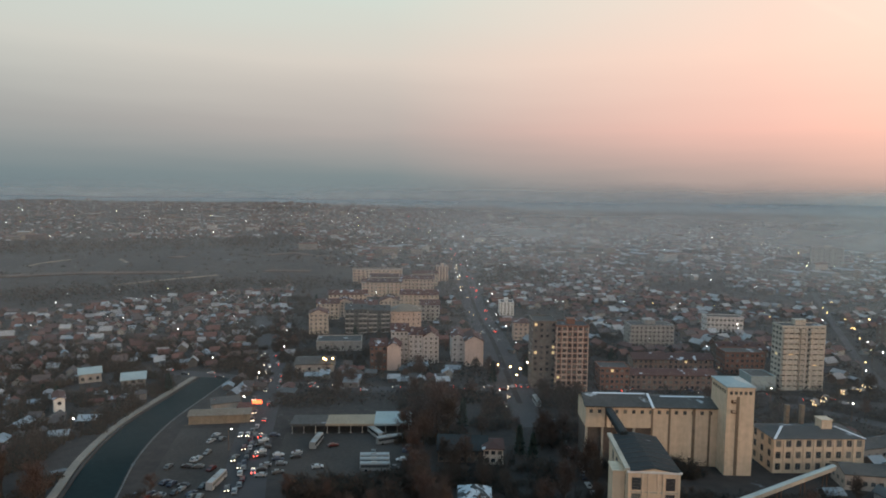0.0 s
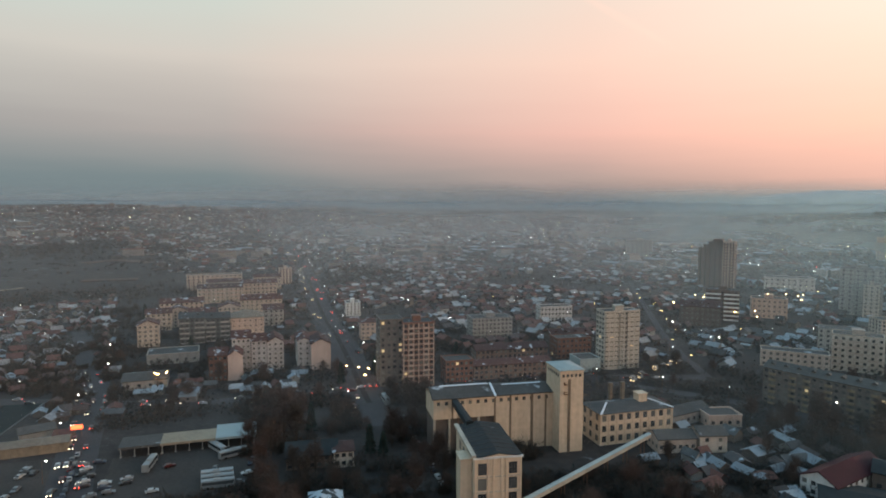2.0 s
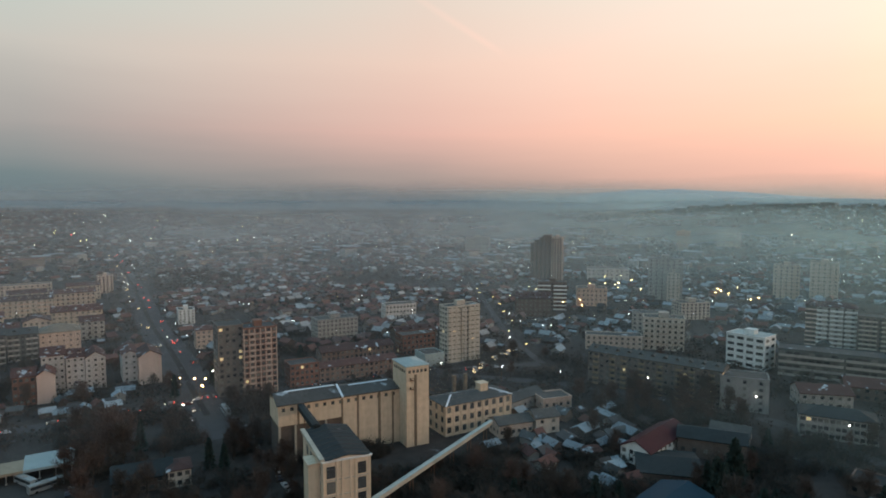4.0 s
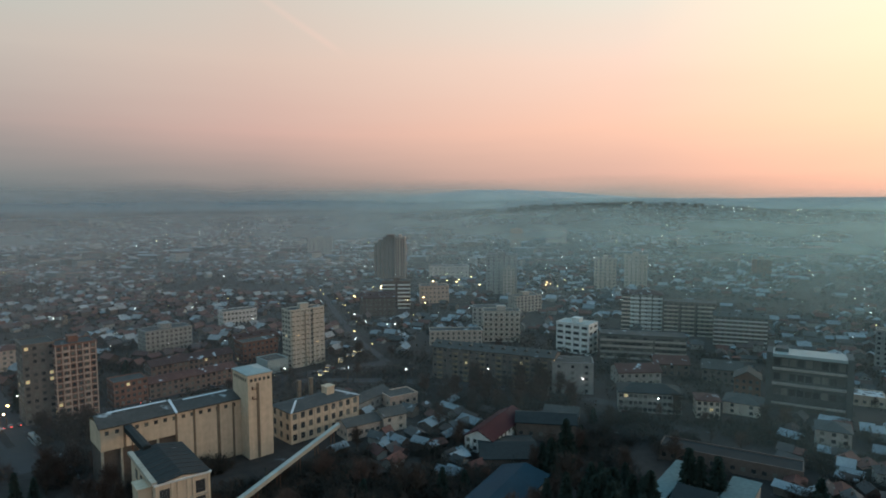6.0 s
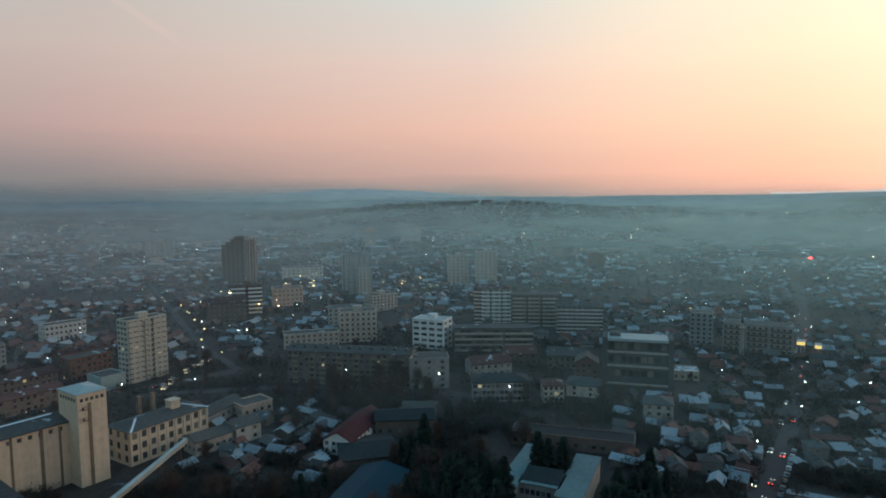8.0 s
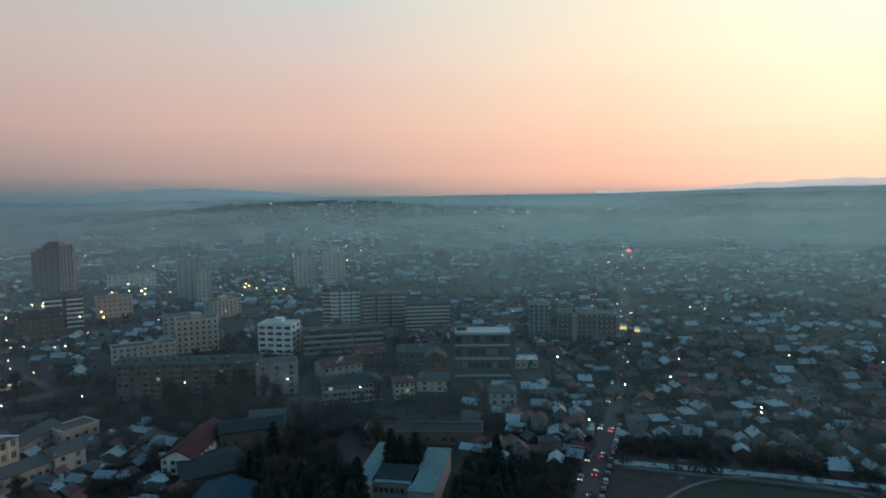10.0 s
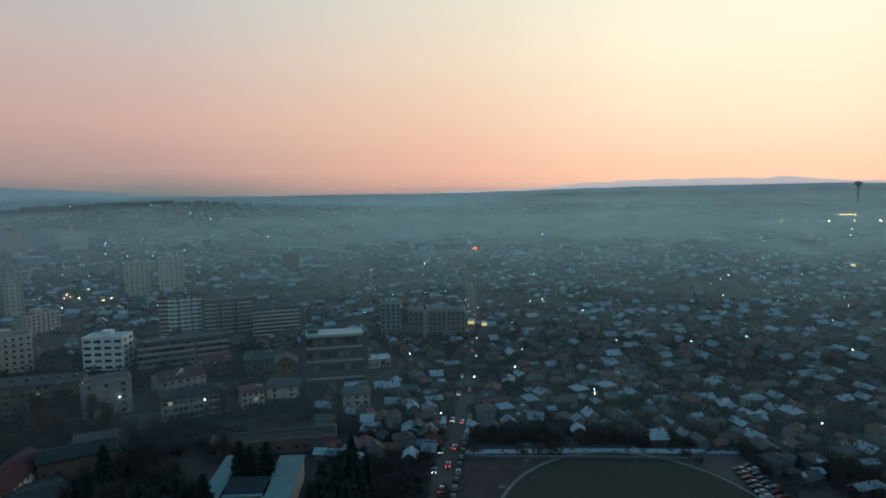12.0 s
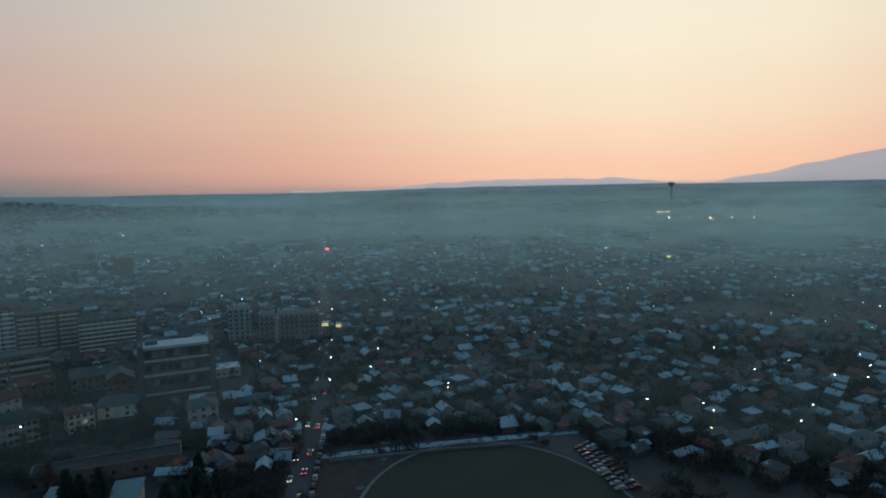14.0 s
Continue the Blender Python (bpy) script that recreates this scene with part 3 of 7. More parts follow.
def roof_hip(root, w, d, h, rise, mat, over=0.6):
    bm = bmesh.new()
    m = min(w, d) / 2
    o = over
    lo = [bm.verts.new(p) for p in ((-o, -o, h), (w + o, -o, h), (w + o, d + o, h), (-o, d + o, h))]
    up = [bm.verts.new(p) for p in ((-o, -o, h + 0.25), (w + o, -o, h + 0.25), (w + o, d + o, h + 0.25), (-o, d + o, h + 0.25))]
    if w >= d:
        a, b = bm.verts.new((m, d / 2, h + rise)), bm.verts.new((w - m, d / 2, h + rise))
        tops = [(up[0], up[1], b, a), (up[1], up[2], b), (up[2], up[3], a, b), (up[3], up[0], a)]
    else:
        a, b = bm.verts.new((w / 2, m, h + rise)), bm.verts.new((w / 2, d - m, h + rise))
        tops = [(up[0], up[1], a), (up[1], up[2], b, a), (up[2], up[3], b), (up[3], up[0], a, b)]
    bm.faces.new(lo[::-1])
    for i in range(4):
        bm.faces.new((lo[i], lo[(i + 1) % 4], up[(i + 1) % 4], up[i]))
    for f in tops:
        bm.faces.new(f)
    part("roof", bm, mat, root)


FOOTPRINTS = []     # (x, y, radius) kept clear of houses and trees


def block(name, label, category, x, y, yaw, w, d, h, storeys=4, bays=6, wall=None, roof="flat", roofing=None, rise=3.0, sides=("front", "left", "right"),
          balconies=(), win=(1.5, 1.5), lit=0.002, side_bays=None, house=True, z=0.0, ledges=False, bal_mat=None, wide=False, ribs=False, group="", ribbon=False, bands=(), band_h=1.1, side_bands=False, band_mat=None):
    """A building: its origin is the front-left corner at the ground, x runs along the front and y away into the depth."""
    wall = wall or M_CREAM
    roofing = roofing or (M_TAR if roof == "flat" else M_ROOF_RED)
    root = thing(name, pose(x, y, z, 0, 0, yaw), label, category, group)
    bm = bmesh.new()
    box(bm, 0, w, 0, d, -1.0, h)
    if roof == "gable_y":
        vs = [bm.verts.new(p) for p in ((0, 0, h), (w, 0, h), (w / 2, 0, h + rise), (0, d, h), (w, d, h), (w / 2, d, h + rise))]
        bm.faces.new(vs[:3])
        bm.faces.new((vs[5], vs[4], vs[3]))
    if roof == "gable_x":
        vs = [bm.verts.new(p) for p in ((0, 0, h), (0, d / 2, h + rise), (0, d, h), (w, 0, h), (w, d / 2, h + rise), (w, d, h))]
        bm.faces.new(vs[2::-1])
        bm.faces.new(vs[3:])
    box(bm, -0.12, w + 0.12, -0.12, d + 0.12, -1.0, 0.6)
    part("wall", bm, wall, root)
    if roof == "flat":
        roof_flat(root, w, d, h, roofing, wall, house)
    elif roof == "gable_x":
        roof_gable(root, w, d, h, rise, roofing, True)
    elif roof == "gable_y":
        roof_gable(root, w, d, h, rise, roofing, False)
    elif roof == "hip":
        roof_hip(root, w, d, h, rise, roofing)
    if roof == "gable_x" and h > 9 and math.hypot(x, y) < 640:
        # dormers and a snow-dusted chimney along the ridge
        for i in range(max(2, int(w / 6))):
            a, b = w * (i + 0.5) / max(2, int(w / 6)), d * 0.2
            zb = h + rise * 0.3
            bm = bmesh.new()
            box(bm, a - 1.0, a + 1.0, b, d * 0.5, zb - 0.4, zb + 1.2)
            part("dormer", bm, wall, root)
            bm = bmesh.new()
            prism_roof = [bm.verts.new(q) for q in ((a - 1.3, b - 0.3, zb + 1.1), (a + 1.3, b - 0.3, zb + 1.1), (a, b - 0.3, zb + 2.0), (a - 1.3, d * 0.5, zb + 1.1), (a + 1.3, d * 0.5, zb + 1.1), (a, d * 0.5, zb + 2.0))]
            for q in ((0, 1, 2), (5, 4, 3), (0, 2, 5, 3), (1, 4, 5, 2), (0, 3, 4, 1)):
                bm.faces.new([prism_roof[k] for k in q])
            part("dormer_roof", bm, roofing, root)
    pitch = h / storeys
    rnd = random.Random(int(x * 13 + y * 7))
    c, s = math.cos(radians(yaw)), math.sin(radians(yaw))
    facing = {"front": (s, -c), "left": (-c, -s), "right": (c, s)}
    middle = (x + c * w / 2 - s * d / 2, y + s * w / 2 + c * d / 2)
    rows = bmesh.new()
    for side in sides:
        # sides turned from the open ground stand against neighbours and stay blank
        if facing[side][0] * middle[0] + facing[side][1] * middle[1] > -0.08 * math.hypot(*middle):
            continue
        span = w if side in ("front", "back") else d
        n = bays if side in ("front", "back") else (side_bays if side_bays is not None else (1 if ribbon else max(1, int(span / (w / bays)) if bays else 0)))
        if not n:
            continue
        # long parapets, storey by storey
        if bands and (side == "front" or side_bands):
            for j in range(storeys):
                for u, v in (bands if side == "front" else ((0.0, 1.0),)):
                    bm = bmesh.new()
                    box(bm, span * u, span * v, -1.15, -1.0, -0.1, band_h)
                    box(bm, span * u, span * v, -1.0, 0.0, -0.12, 0.06)
                    box(bm, span * u, span * u + 0.15, -1.0, 0.0, 0.06, band_h)
                    box(bm, span * v - 0.15, span * v, -1.0, 0.0, 0.06, band_h)
                    part("balcony_band", bm, band_mat or bal_mat or wall, root, at=face_pose(side, 0, j * pitch + 0.1, w, d) if side != "left" else pose(0, d, j * pitch + 0.1, 0, 0, -90))
        # far facades: one row of windows a storey
        if not ribbon and math.hypot(*middle) > 415:
            for j in range(storeys):
                at = {"front": pose(0, 0, j * pitch + pitch * 0.3), "left": pose(0, d, j * pitch + pitch * 0.3, 0, 0, -90), "right": pose(w, 0, j * pitch + pitch * 0.3, 0, 0, 90)}[side]
                window_row(rows, at, n, span, min(win[0], span / n * 0.8), min(win[1], pitch * 0.6), W_WIDE if wide else W_PLAIN)
                for i in (balconies if side == "front" else ()):
                    part("balcony", balcony(bal_mat or wall), None, root, at=face_pose(side, span * (i + 0.5) / n, j * pitch + 0.05, w, d) @ Matrix.Diagonal((span / n * 0.96, 1.2, 1, 1)))
            continue
        for j in range(storeys):
            zz = j * pitch + pitch * 0.3
            for i in range(n):
                a = span * (i + 0.5) / n
                if side == "front" and (i in balconies):
                    part("balcony", balcony(bal_mat or wall), None, root, at=face_pose(side, a, j * pitch + 0.05, w, d) @ Matrix.Diagonal((span / n * 0.92, 1, 1, 1)))
                me = W_RIBBON if ribbon else (W_LIT if rnd.random() < lit else (W_WIDE if wide else W_PLAIN))
                part("window", me, None, root, at=face_pose(side, a, zz, w, d) @ Matrix.Diagonal((span * 0.9 if ribbon else min(win[0], span / n * 0.8), 1, min(win[1], pitch * 0.6), 1)))
            if ledges:
                bm = bmesh.new()
                box(bm, 0, span, -0.25, 0.0, 0, 0.35)
                part("ledge", bm, bal_mat or wall, root, at=face_pose(side, 0, j * pitch, w, d) if side != "left" else pose(0, d, j * pitch, 0, 0, -90))
    if rows.faces:
        tagged(part("windows", mesh_of("windows", rows, M_FRAME, M_GLASS), None, root), kind="stuff")
    if ribs:
        for i in range(bays + 1):
            bm = bmesh.new()
            box(bm, -0.22, 0.22, -0.3, 0.0, 0, h)
            part("pilaster", bm, bal_mat or wall, root, at=pose(0.25 + (w - 0.5) * i / bays, 0, 0))
    for i in range(int(w / 9) + 1):
        for j in range(int(d / 9) + 1):
            px, py = min(w, i * 9 + 4), min(d, j * 9 + 4)
            FOOTPRINTS.append((x + c * px - s * py, y + s * px + c * py, 9.0))
    return root


block("apartment_block", "cream gabled apartment block with small windows", "apartment building", -97.6, 450.7, 8.0, 13.5, 14.0, 15.1, 5, 4, M_CREAM, "gable_y", side_bays=5, rise=3.0)
block("apartment_block", "cream gabled apartment block behind others", "apartment building", -89.5, 517.0, 8.0, 14.6, 14.0, 12.9, 5, 4, M_CREAM, "gable_y", rise=3.1)
block("apartment_block", "dark grey apartment block with glazed balconies", "apartment building", -71.8, 455.9, 6.0, 16.2, 13.0, 17.8, 5, 5, M_DARK, "gable_x", balconies=(0, 1, 3, 4), bal_mat=M_GREY, roofing=M_TAR, rise=2.9)
block("apartment_block", "dark grey apartment block with glazed balconies", "apartment building", -55.2, 460.8, 6.0, 16.0, 13.0, 16.3, 5, 5, M_DARK, "gable_x", balconies=(0, 1, 3, 4), bal_mat=M_GREY, roofing=M_TAR, rise=2.9)
block("apartment_block", "pinkish apartment block with a tan hipped roof", "apartment building", -38.7, 465.7, 6.0, 22.8, 18.0, 14.7, 4, 6, M_PEACH, "hip", rise=4.5, roofing=M_TAN, win=(1.0, 1.0))
block("apartment_block", "grey-white apartment block with stepped dark red roofs", "apartment building", -30.9, 373.0, 4.0, 10.3, 16.0, 19.9, 6, 4, M_PALE, "gable_x", rise=3.0, win=(1.0, 1.1), balconies=(3,))
block("apartment_block", "grey-white apartment block with stepped dark red roofs", "apartment building", -20.2, 373.5, 4.0, 8.6, 17.0, 17.8, 6, 3, M_PALE, "gable_x", rise=2.6, win=(1.0, 1.1), balconies=(0,))
block("apartment_block", "grey-white apartment block with red roof and balconies", "apartment building", -11.3, 373.9, 4.0, 9.4, 18.0, 16.5, 6, 3, M_PALE, "gable_y", rise=3.0, balconies=(1, 2), win=(1.0, 1.1))
block("apartment_block", "red-brown roofed block with a blank pink end wall", "apartment building", -41.8, 357.4, 2.0, 9.6, 12.0, 14.4, 4, 4, M_BRICKY, "gable_x", rise=3)
block("apartment_block", "pink blank-walled block with a rounded gable", "apartment building", -31.8, 356.6, 2.0, 7.6, 13.0, 14.1, 4, 0, M_PINK, "gable_y", rise=2.6)
block("apartment_block", "pale pinkish block with a blank gabled end wall", "apartment building", 13.8, 368.5, 2.0, 11.2, 20.0, 15.2, 5, 0, M_PINK, "gable_y", rise=3.0, lit=0)
block("apartment_block", "grey-white gabled block beside the boulevard", "apartment building", 6.1, 378.7, 2.0, 7.7, 22.0, 15.3, 5, 2, M_PALE, "gable_y", win=(1.0, 1.0), rise=1.7)
block("apartment_block", "long yellowish flat-roofed apartment block", "apartment building", -105.8, 726.8, 6.0, 58.4, 14.0, 16.0, 5, 12, M_CREAM, "flat", house=False, bands=((0.04, 0.28), (0.38, 0.6), (0.72, 0.96)), band_h=1.1, band_mat=M_PEACH)
block("apartment_block", "cream terrace block with a red roof", "apartment building", -82.5, 630.4, 5.0, 41.4, 14.0, 14.5, 4, 10, M_CREAM, "gable_x", rise=3.1, bands=((0.04, 0.28), (0.38, 0.6), (0.72, 0.96)), band_h=1.1, band_mat=M_PEACH)
block("apartment_block", "cream terrace block with a red roof", "apartment building", -45.1, 656.3, 3.0, 36.1, 14.0, 15.1, 4, 9, M_CREAM, "gable_x", rise=3.1, bands=((0.04, 0.28), (0.38, 0.6), (0.72, 0.96)), band_h=1.1, band_mat=M_PEACH)
block("apartment_block", "cream terrace block with a red roof and balconies", "apartment building", -38.3, 558.1, 3.0, 34.9, 16.0, 13.4, 4, 9, M_CREAM, "gable_x", balconies=(1, 3, 5, 7), rise=3.5)
block("apartment_block", "cream terrace block with a red roof", "apartment building", -103.6, 562.5, 8.0, 34.8, 14.0, 12.0, 4, 9, M_CREAM, "gable_x", rise=3.1, bands=((0.04, 0.28), (0.38, 0.6), (0.72, 0.96)), band_h=1.1, band_mat=M_PEACH)
block("apartment_block", "pink tower block beside the boulevard", "apartment building", -7.8, 755.8, 2.0, 14.5, 14.0, 18.1, 7, 4, M_PEACH, "flat")
block("apartment_block", "white apartment block beside the boulevard", "apartment building", 49.9, 536.0, 0.0, 12.3, 14.0, 10.9, 5, 4, M_WHITE, "flat", balconies=(3,))
block("apartment_block", "pinkish house-like block near the boulevard", "apartment building", 51.4, 440.0, 0.0, 13.4, 12.0, 12.3, 4, 4, M_PEACH, "hip", rise=2.6)
block("apartment_block", "tall grey tower wing with blank wall", "apartment building", 48.1, 324.9, 0.0, 12.4, 16.0, 35.9, 12, 4, M_DRAB, "flat", lit=0.02, house=False)
block("tower_block", "tall tower block with brick-red infill and pale balcony ribs", "apartment building", 59.9, 321.4, 0.0, 16.9, 14.0, 34.4, 12, 6, M_BRICKY, "flat", balconies=(1, 4), bal_mat=M_PEACH, lit=0.02, ribs=True, ledges=True, win=(1.5, 1.5))
block("tower_block", "tall cream tower block with many staggered ledges and glazed balconies", "apartment building", 181.7, 328.1, 0.0, 23.1, 10.0, 34.3, 12, 7, M_PANEL, "flat", bands=((0.02, 0.36), (0.42, 0.5), (0.64, 0.98)), band_h=2.0, bal_mat=M_PANEL, lit=0.02, win=(2.0, 1.5))
block("office_building", "dark slab office building with a penthouse", "office building", 129.9, 423.3, 0.0, 30.0, 16.0, 14.6, 5, 10, M_GREY, "flat", wide=True)
block("school_building", "pale long building among trees", "building", 204.3, 475.2, -4.0, 27.5, 12.0, 11.5, 3, 9, M_PALE, "flat", house=False)
block("terraced_building", "low terrace with a dark red roof", "building", 172.4, 380.8, 0.0, 29.5, 14.0, 9.2, 3, 9, M_BROWN, "gable_x", rise=3.1)
block("terraced_building", "small brick apartment house", "building", 84.1, 324.3, 0.0, 15.6, 12.0, 11.6, 4, 6, M_BRICKY, "flat", house=False)
block("terraced_building", "long low sooty rose terrace with a red roof", "building", 100.5, 325.0, 0.0, 46.1, 12.0, 8.0, 3, 16, M_ROSE, "gable_x", rise=2.0)
block("storage_box", "pale windowless box building", "building", 165.2, 325.5, 0.0, 12.9, 14.0, 7.3, 1, 0, M_METAL_LIGHT, "flat", house=False)
block("apartment_block", "cream apartment block with dark tiled roof", "apartment building", -103.5, 506.3, 8.0, 18.3, 13.0, 13.2, 4, 5, M_CREAM, "gable_x", balconies=(1, 3), rise=2.9)
block("apartment_block", "grey apartment block with dark tiled roof", "apartment building", -73.0, 508.1, 7.0, 19.4, 13.0, 12.3, 4, 5, M_GREY, "gable_x", balconies=(0, 2, 4), rise=2.9)
block("apartment_block", "cream apartment block with stepped gables", "apartment building", -53.2, 524.3, 6.0, 17.2, 14.0, 13.1, 4, 5, M_CREAM, "gable_y", rise=3.1)
block("apartment_block", "grey apartment block with dark tiled roof", "apartment building", -17.5, 506.7, 4.0, 15.4, 14.0, 13.2, 4, 4, M_GREY, "gable_x", balconies=(1, 2), rise=3.1)
block("apartment_block", "cream terrace of flats with red roof", "apartment building", -80.0, 682.7, 5.0, 31.1, 12.0, 13.8, 4, 8, M_CREAM, "gable_x", rise=2.6)
block("apartment_block", "cream terrace of flats with red roof", "apartment building", -34.7, 713.6, 4.0, 29.4, 12.0, 14.4, 4, 8, M_CREAM, "gable_x", rise=2.6)
block("terraced_building", "brown brick apartment terrace", "building", 111.3, 355.6, 0.0, 46.6, 12.0, 8.7, 3, 16, M_ROSE, "gable_x", rise=2.5)
block("terraced_building", "dark red terraced flats", "building", 165.6, 357.9, 0.0, 23.1, 12.0, 12.4, 4, 8, M_BRICKY, "flat", house=False)
block("apartment_block", "long drab slab block with dark balconies and low roof", "apartment building", 230.5, 256.8, -67.0, 69.2, 13.0, 17.6, 6, 22, M_DRAB, "gable_x", win=(1.5, 1.3), house=False, lit=0.012, balconies=(1, 4, 6, 9, 12, 15, 17, 20), bal_mat=M_OCHRE, roofing=M_TAR, rise=2.4)
block("apartment_block", "pale end block of the long slab", "apartment building", 255.5, 192.5, -52.0, 20.9, 14.0, 15.6, 5, 3, M_GREY, "flat", lit=0, house=False, roofing=M_TAR)
block("office_building", "bright white office block with dark ribbon windows", "office building", 329.9, 245.4, -79.0, 22.5, 15.0, 19.1, 5, 4, M_WHITE, "flat", wide=True, win=(3.9, 1.7), lit=0, roofing=M_METAL_LIGHT, side_bays=2)
block("office_building", "long low office block with ribbon windows", "office building", 336.2, 216.0, -58.0, 50.9, 16.0, 14.7, 4, 14, M_DARK, "flat", wide=True, win=(3.2, 1.7), house=False, bands=((0.0, 0.62), (0.64, 1.0)), band_h=1.4, band_mat=M_GREY, roofing=M_TAR)
block("tower_block", "white balcony tower with a mast", "apartment building", 422.7, 245.8, -60.0, 23.1, 16.0, 27.5, 9, 5, M_GREY, "hip", bands=((0.0, 0.28), (0.34, 0.66), (0.7, 1.0)), band_h=1.25, band_mat=M_WHITE, roofing=M_ROOF_RED, rise=3)
block("tower_block", "dark side wing of the balcony tower", "apartment building", 422.1, 252.9, -60.0, 6.9, 16.0, 27.5, 9, 2, M_BROWN, "hip", roofing=M_ROOF_RED, rise=3, bands=((0.0, 0.96),), band_h=1.0, band_mat=M_PINK)
block("apartment_block", "slab block with pale balcony bands", "apartment building", 427.3, 222.1, -62.0, 36.4, 14.0, 24.0, 8, 10, M_BROWN, "flat", bands=((0.03, 0.3), (0.36, 0.6), (0.66, 0.97)), band_h=1.0, bal_mat=M_CREAM, house=False)
block("apartment_block", "slab block with pale ledges and a white end", "apartment building", 422.6, 182.2, -64.0, 33.6, 14.0, 19.5, 7, 9, M_BROWN, "gable_x", roofing=M_TAR, bands=((0.0, 0.98),), band_h=0.95, bal_mat=M_PALE, rise=2)
block("apartment_block", "cream apartment block with balconies", "apartment building", 314.6, 297.1, -46.0, 25.8, 15.0, 21.0, 6, 7, M_CREAM, "flat", bands=((0.0, 0.2), (0.3, 0.62), (0.7, 1.0)), band_h=1.05)
block("apartment_block", "grey block beside the cream one", "apartment building", 342.8, 335.2, -46.0, 23.8, 14.0, 15.6, 5, 6, M_GREY, "flat", house=False)
block("apartment_block", "low pale block in front of trees", "apartment building", 280.3, 314.9, -40.0, 36.3, 12.0, 9.4, 3, 10, M_CREAM, "flat", house=False)
block("apartment_block", "long block along a lit street", "apartment building", 417.7, 353.7, -20.0, 25.4, 16.0, 13.7, 5, 7, M_CREAM, "flat")
block("apartment_block", "brown block with dark red roof", "apartment building", 308.7, 436.6, -38.0, 30.6, 18.0, 15.6, 4, 8, M_BROWN, "gable_x", rise=4.0)
block("apartment_block", "white flat block with dark roof", "apartment building", 345.2, 452.8, -40.0, 25.6, 14.0, 24.9, 7, 5, M_BROWN, "flat", bands=((0.0, 0.45), (0.55, 1.0)), band_h=1.2, band_mat=M_WHITE)
block("apartment_block", "pale block on the square", "apartment building", 388.8, 449.8, -36.0, 27.4, 16.0, 16.4, 4, 7, M_PEACH, "flat")
crown = block("tower_block", "tall dark tower block with a stepped crown", "apartment building", 463.2, 623.6, -44.0, 25.8, 22.0, 46.0, 16, 5, M_BROWN, "flat", house=False, bands=((0.04, 0.36), (0.5, 0.9)), band_h=1.0, band_mat=M_DRAB)
for x0, x1, z1 in ((5.0, 26.5, 49.5), (10.5, 26.0, 53.0), (15.0, 25.0, 56.0)):
    bm = bmesh.new()
    box(bm, x0, x1, 3.0, 19.0, 46.2, z1)
    box(bm, x0 - 0.3, x1 + 0.3, 2.7, 19.3, z1, z1 + 0.4)
    part("crown_step", bm, M_BROWN, crown)
# Sunset light on the dark tower's right face is put into the peach walls.
block("tower_block", "narrow tower with balcony bands, sunset light put into its peach walls", "apartment building", 480.3, 603.8, -44.0, 12.5, 18.0, 53.2, 16, 4, M_PEACH, "flat", bands=((0.05, 0.42), (0.55, 0.95)), band_h=1.0, band_mat=M_BRICKY, side_bands=True)
block("tower_block", "dark grey office tower in haze", "apartment building", 477.2, 446.3, -48.0, 32.3, 18.0, 40.8, 11, 6, M_GREY, "flat", lit=0.006)
block("tower_block", "narrow pale tower with a lit sign", "apartment building", 483.2, 427.6, -48.0, 11.8, 14.0, 27.9, 8, 3, M_CREAM, "flat", lit=0)
block("tower_block", "pale tower in the haze", "apartment building", 593.2, 390.2, -58.0, 23.7, 16.0, 33.4, 9, 5, M_CREAM, "flat", balconies=(3, 4))
block("tower_block", "pale tower in the haze", "apartment building", 622.7, 370.1, -58.0, 24.4, 16.0, 36.3, 9, 5, M_CREAM, "flat", balconies=(3, 4))
block("apartment_block", "blocky building far in the haze", "apartment building", 574.1, 969.0, -34.0, 43.2, 24.0, 31.7, 6, 6, M_GREY, "flat")
block("apartment_block", "pale tower far in the haze", "apartment building", 948.1, 820.3, -50.0, 25.0, 16.0, 39.9, 9, 4, M_CREAM, "flat")
block("apartment_block", "pale block far in the haze", "apartment building", 1039.4, 801.9, -52.0, 42.3, 18.0, 40.4, 8, 5, M_CREAM, "flat")
block("apartment_block", "reddish block far in the haze", "apartment building", 823.2, 308.6, -66.0, 22.3, 16.0, 21.5, 6, 5, M_BRICKY, "flat")
block("apartment_block", "grey block far in the haze", "apartment building", 1007.7, 300.2, -68.0, 26.5, 16.0, 25.7, 7, 5, M_GREY, "flat")
block("school_building", "white building far off among roofs", "building", 526.7, 592.1, -42.0, 50.5, 20.0, 14.0, 3, 9, M_PALE, "flat", house=False)
block("school_building", "long drab school with a hipped roof", "building", 255.4, 153.5, -55.0, 28.0, 14.0, 9.4, 3, 13, M_GREY, "hip", win=(1.7, 1.5), lit=0.02, roofing=M_TAR_DARK, rise=3.1)
block("villa", "small house with a red roof and cream walls", "house", 273.4, 124.6, -58.0, 10.1, 11.0, 8.1, 3, 4, M_CREAM, "hip", rise=2.2)
block("villa", "grey hip-roofed pale house", "house", 289.1, 119.2, -75.0, 15.8, 14.0, 5.5, 2, 2, M_CREAM, "hip", roofing=M_TAR, rise=3.1)
block("villa", "plain grey two-storey house", "house", 272.2, 75.5, -72.0, 12.0, 12.0, 8.3, 3, 3, M_GREY, "hip", roofing=M_TAR, rise=2.6)
block("shed", "low open shed with grey roof", "shed", 163.3, 155.0, -42.0, 21.4, 22.0, 3.5, 1, 0, M_BROWN, "gable_x", roofing=M_TAR_DARK, rise=2)
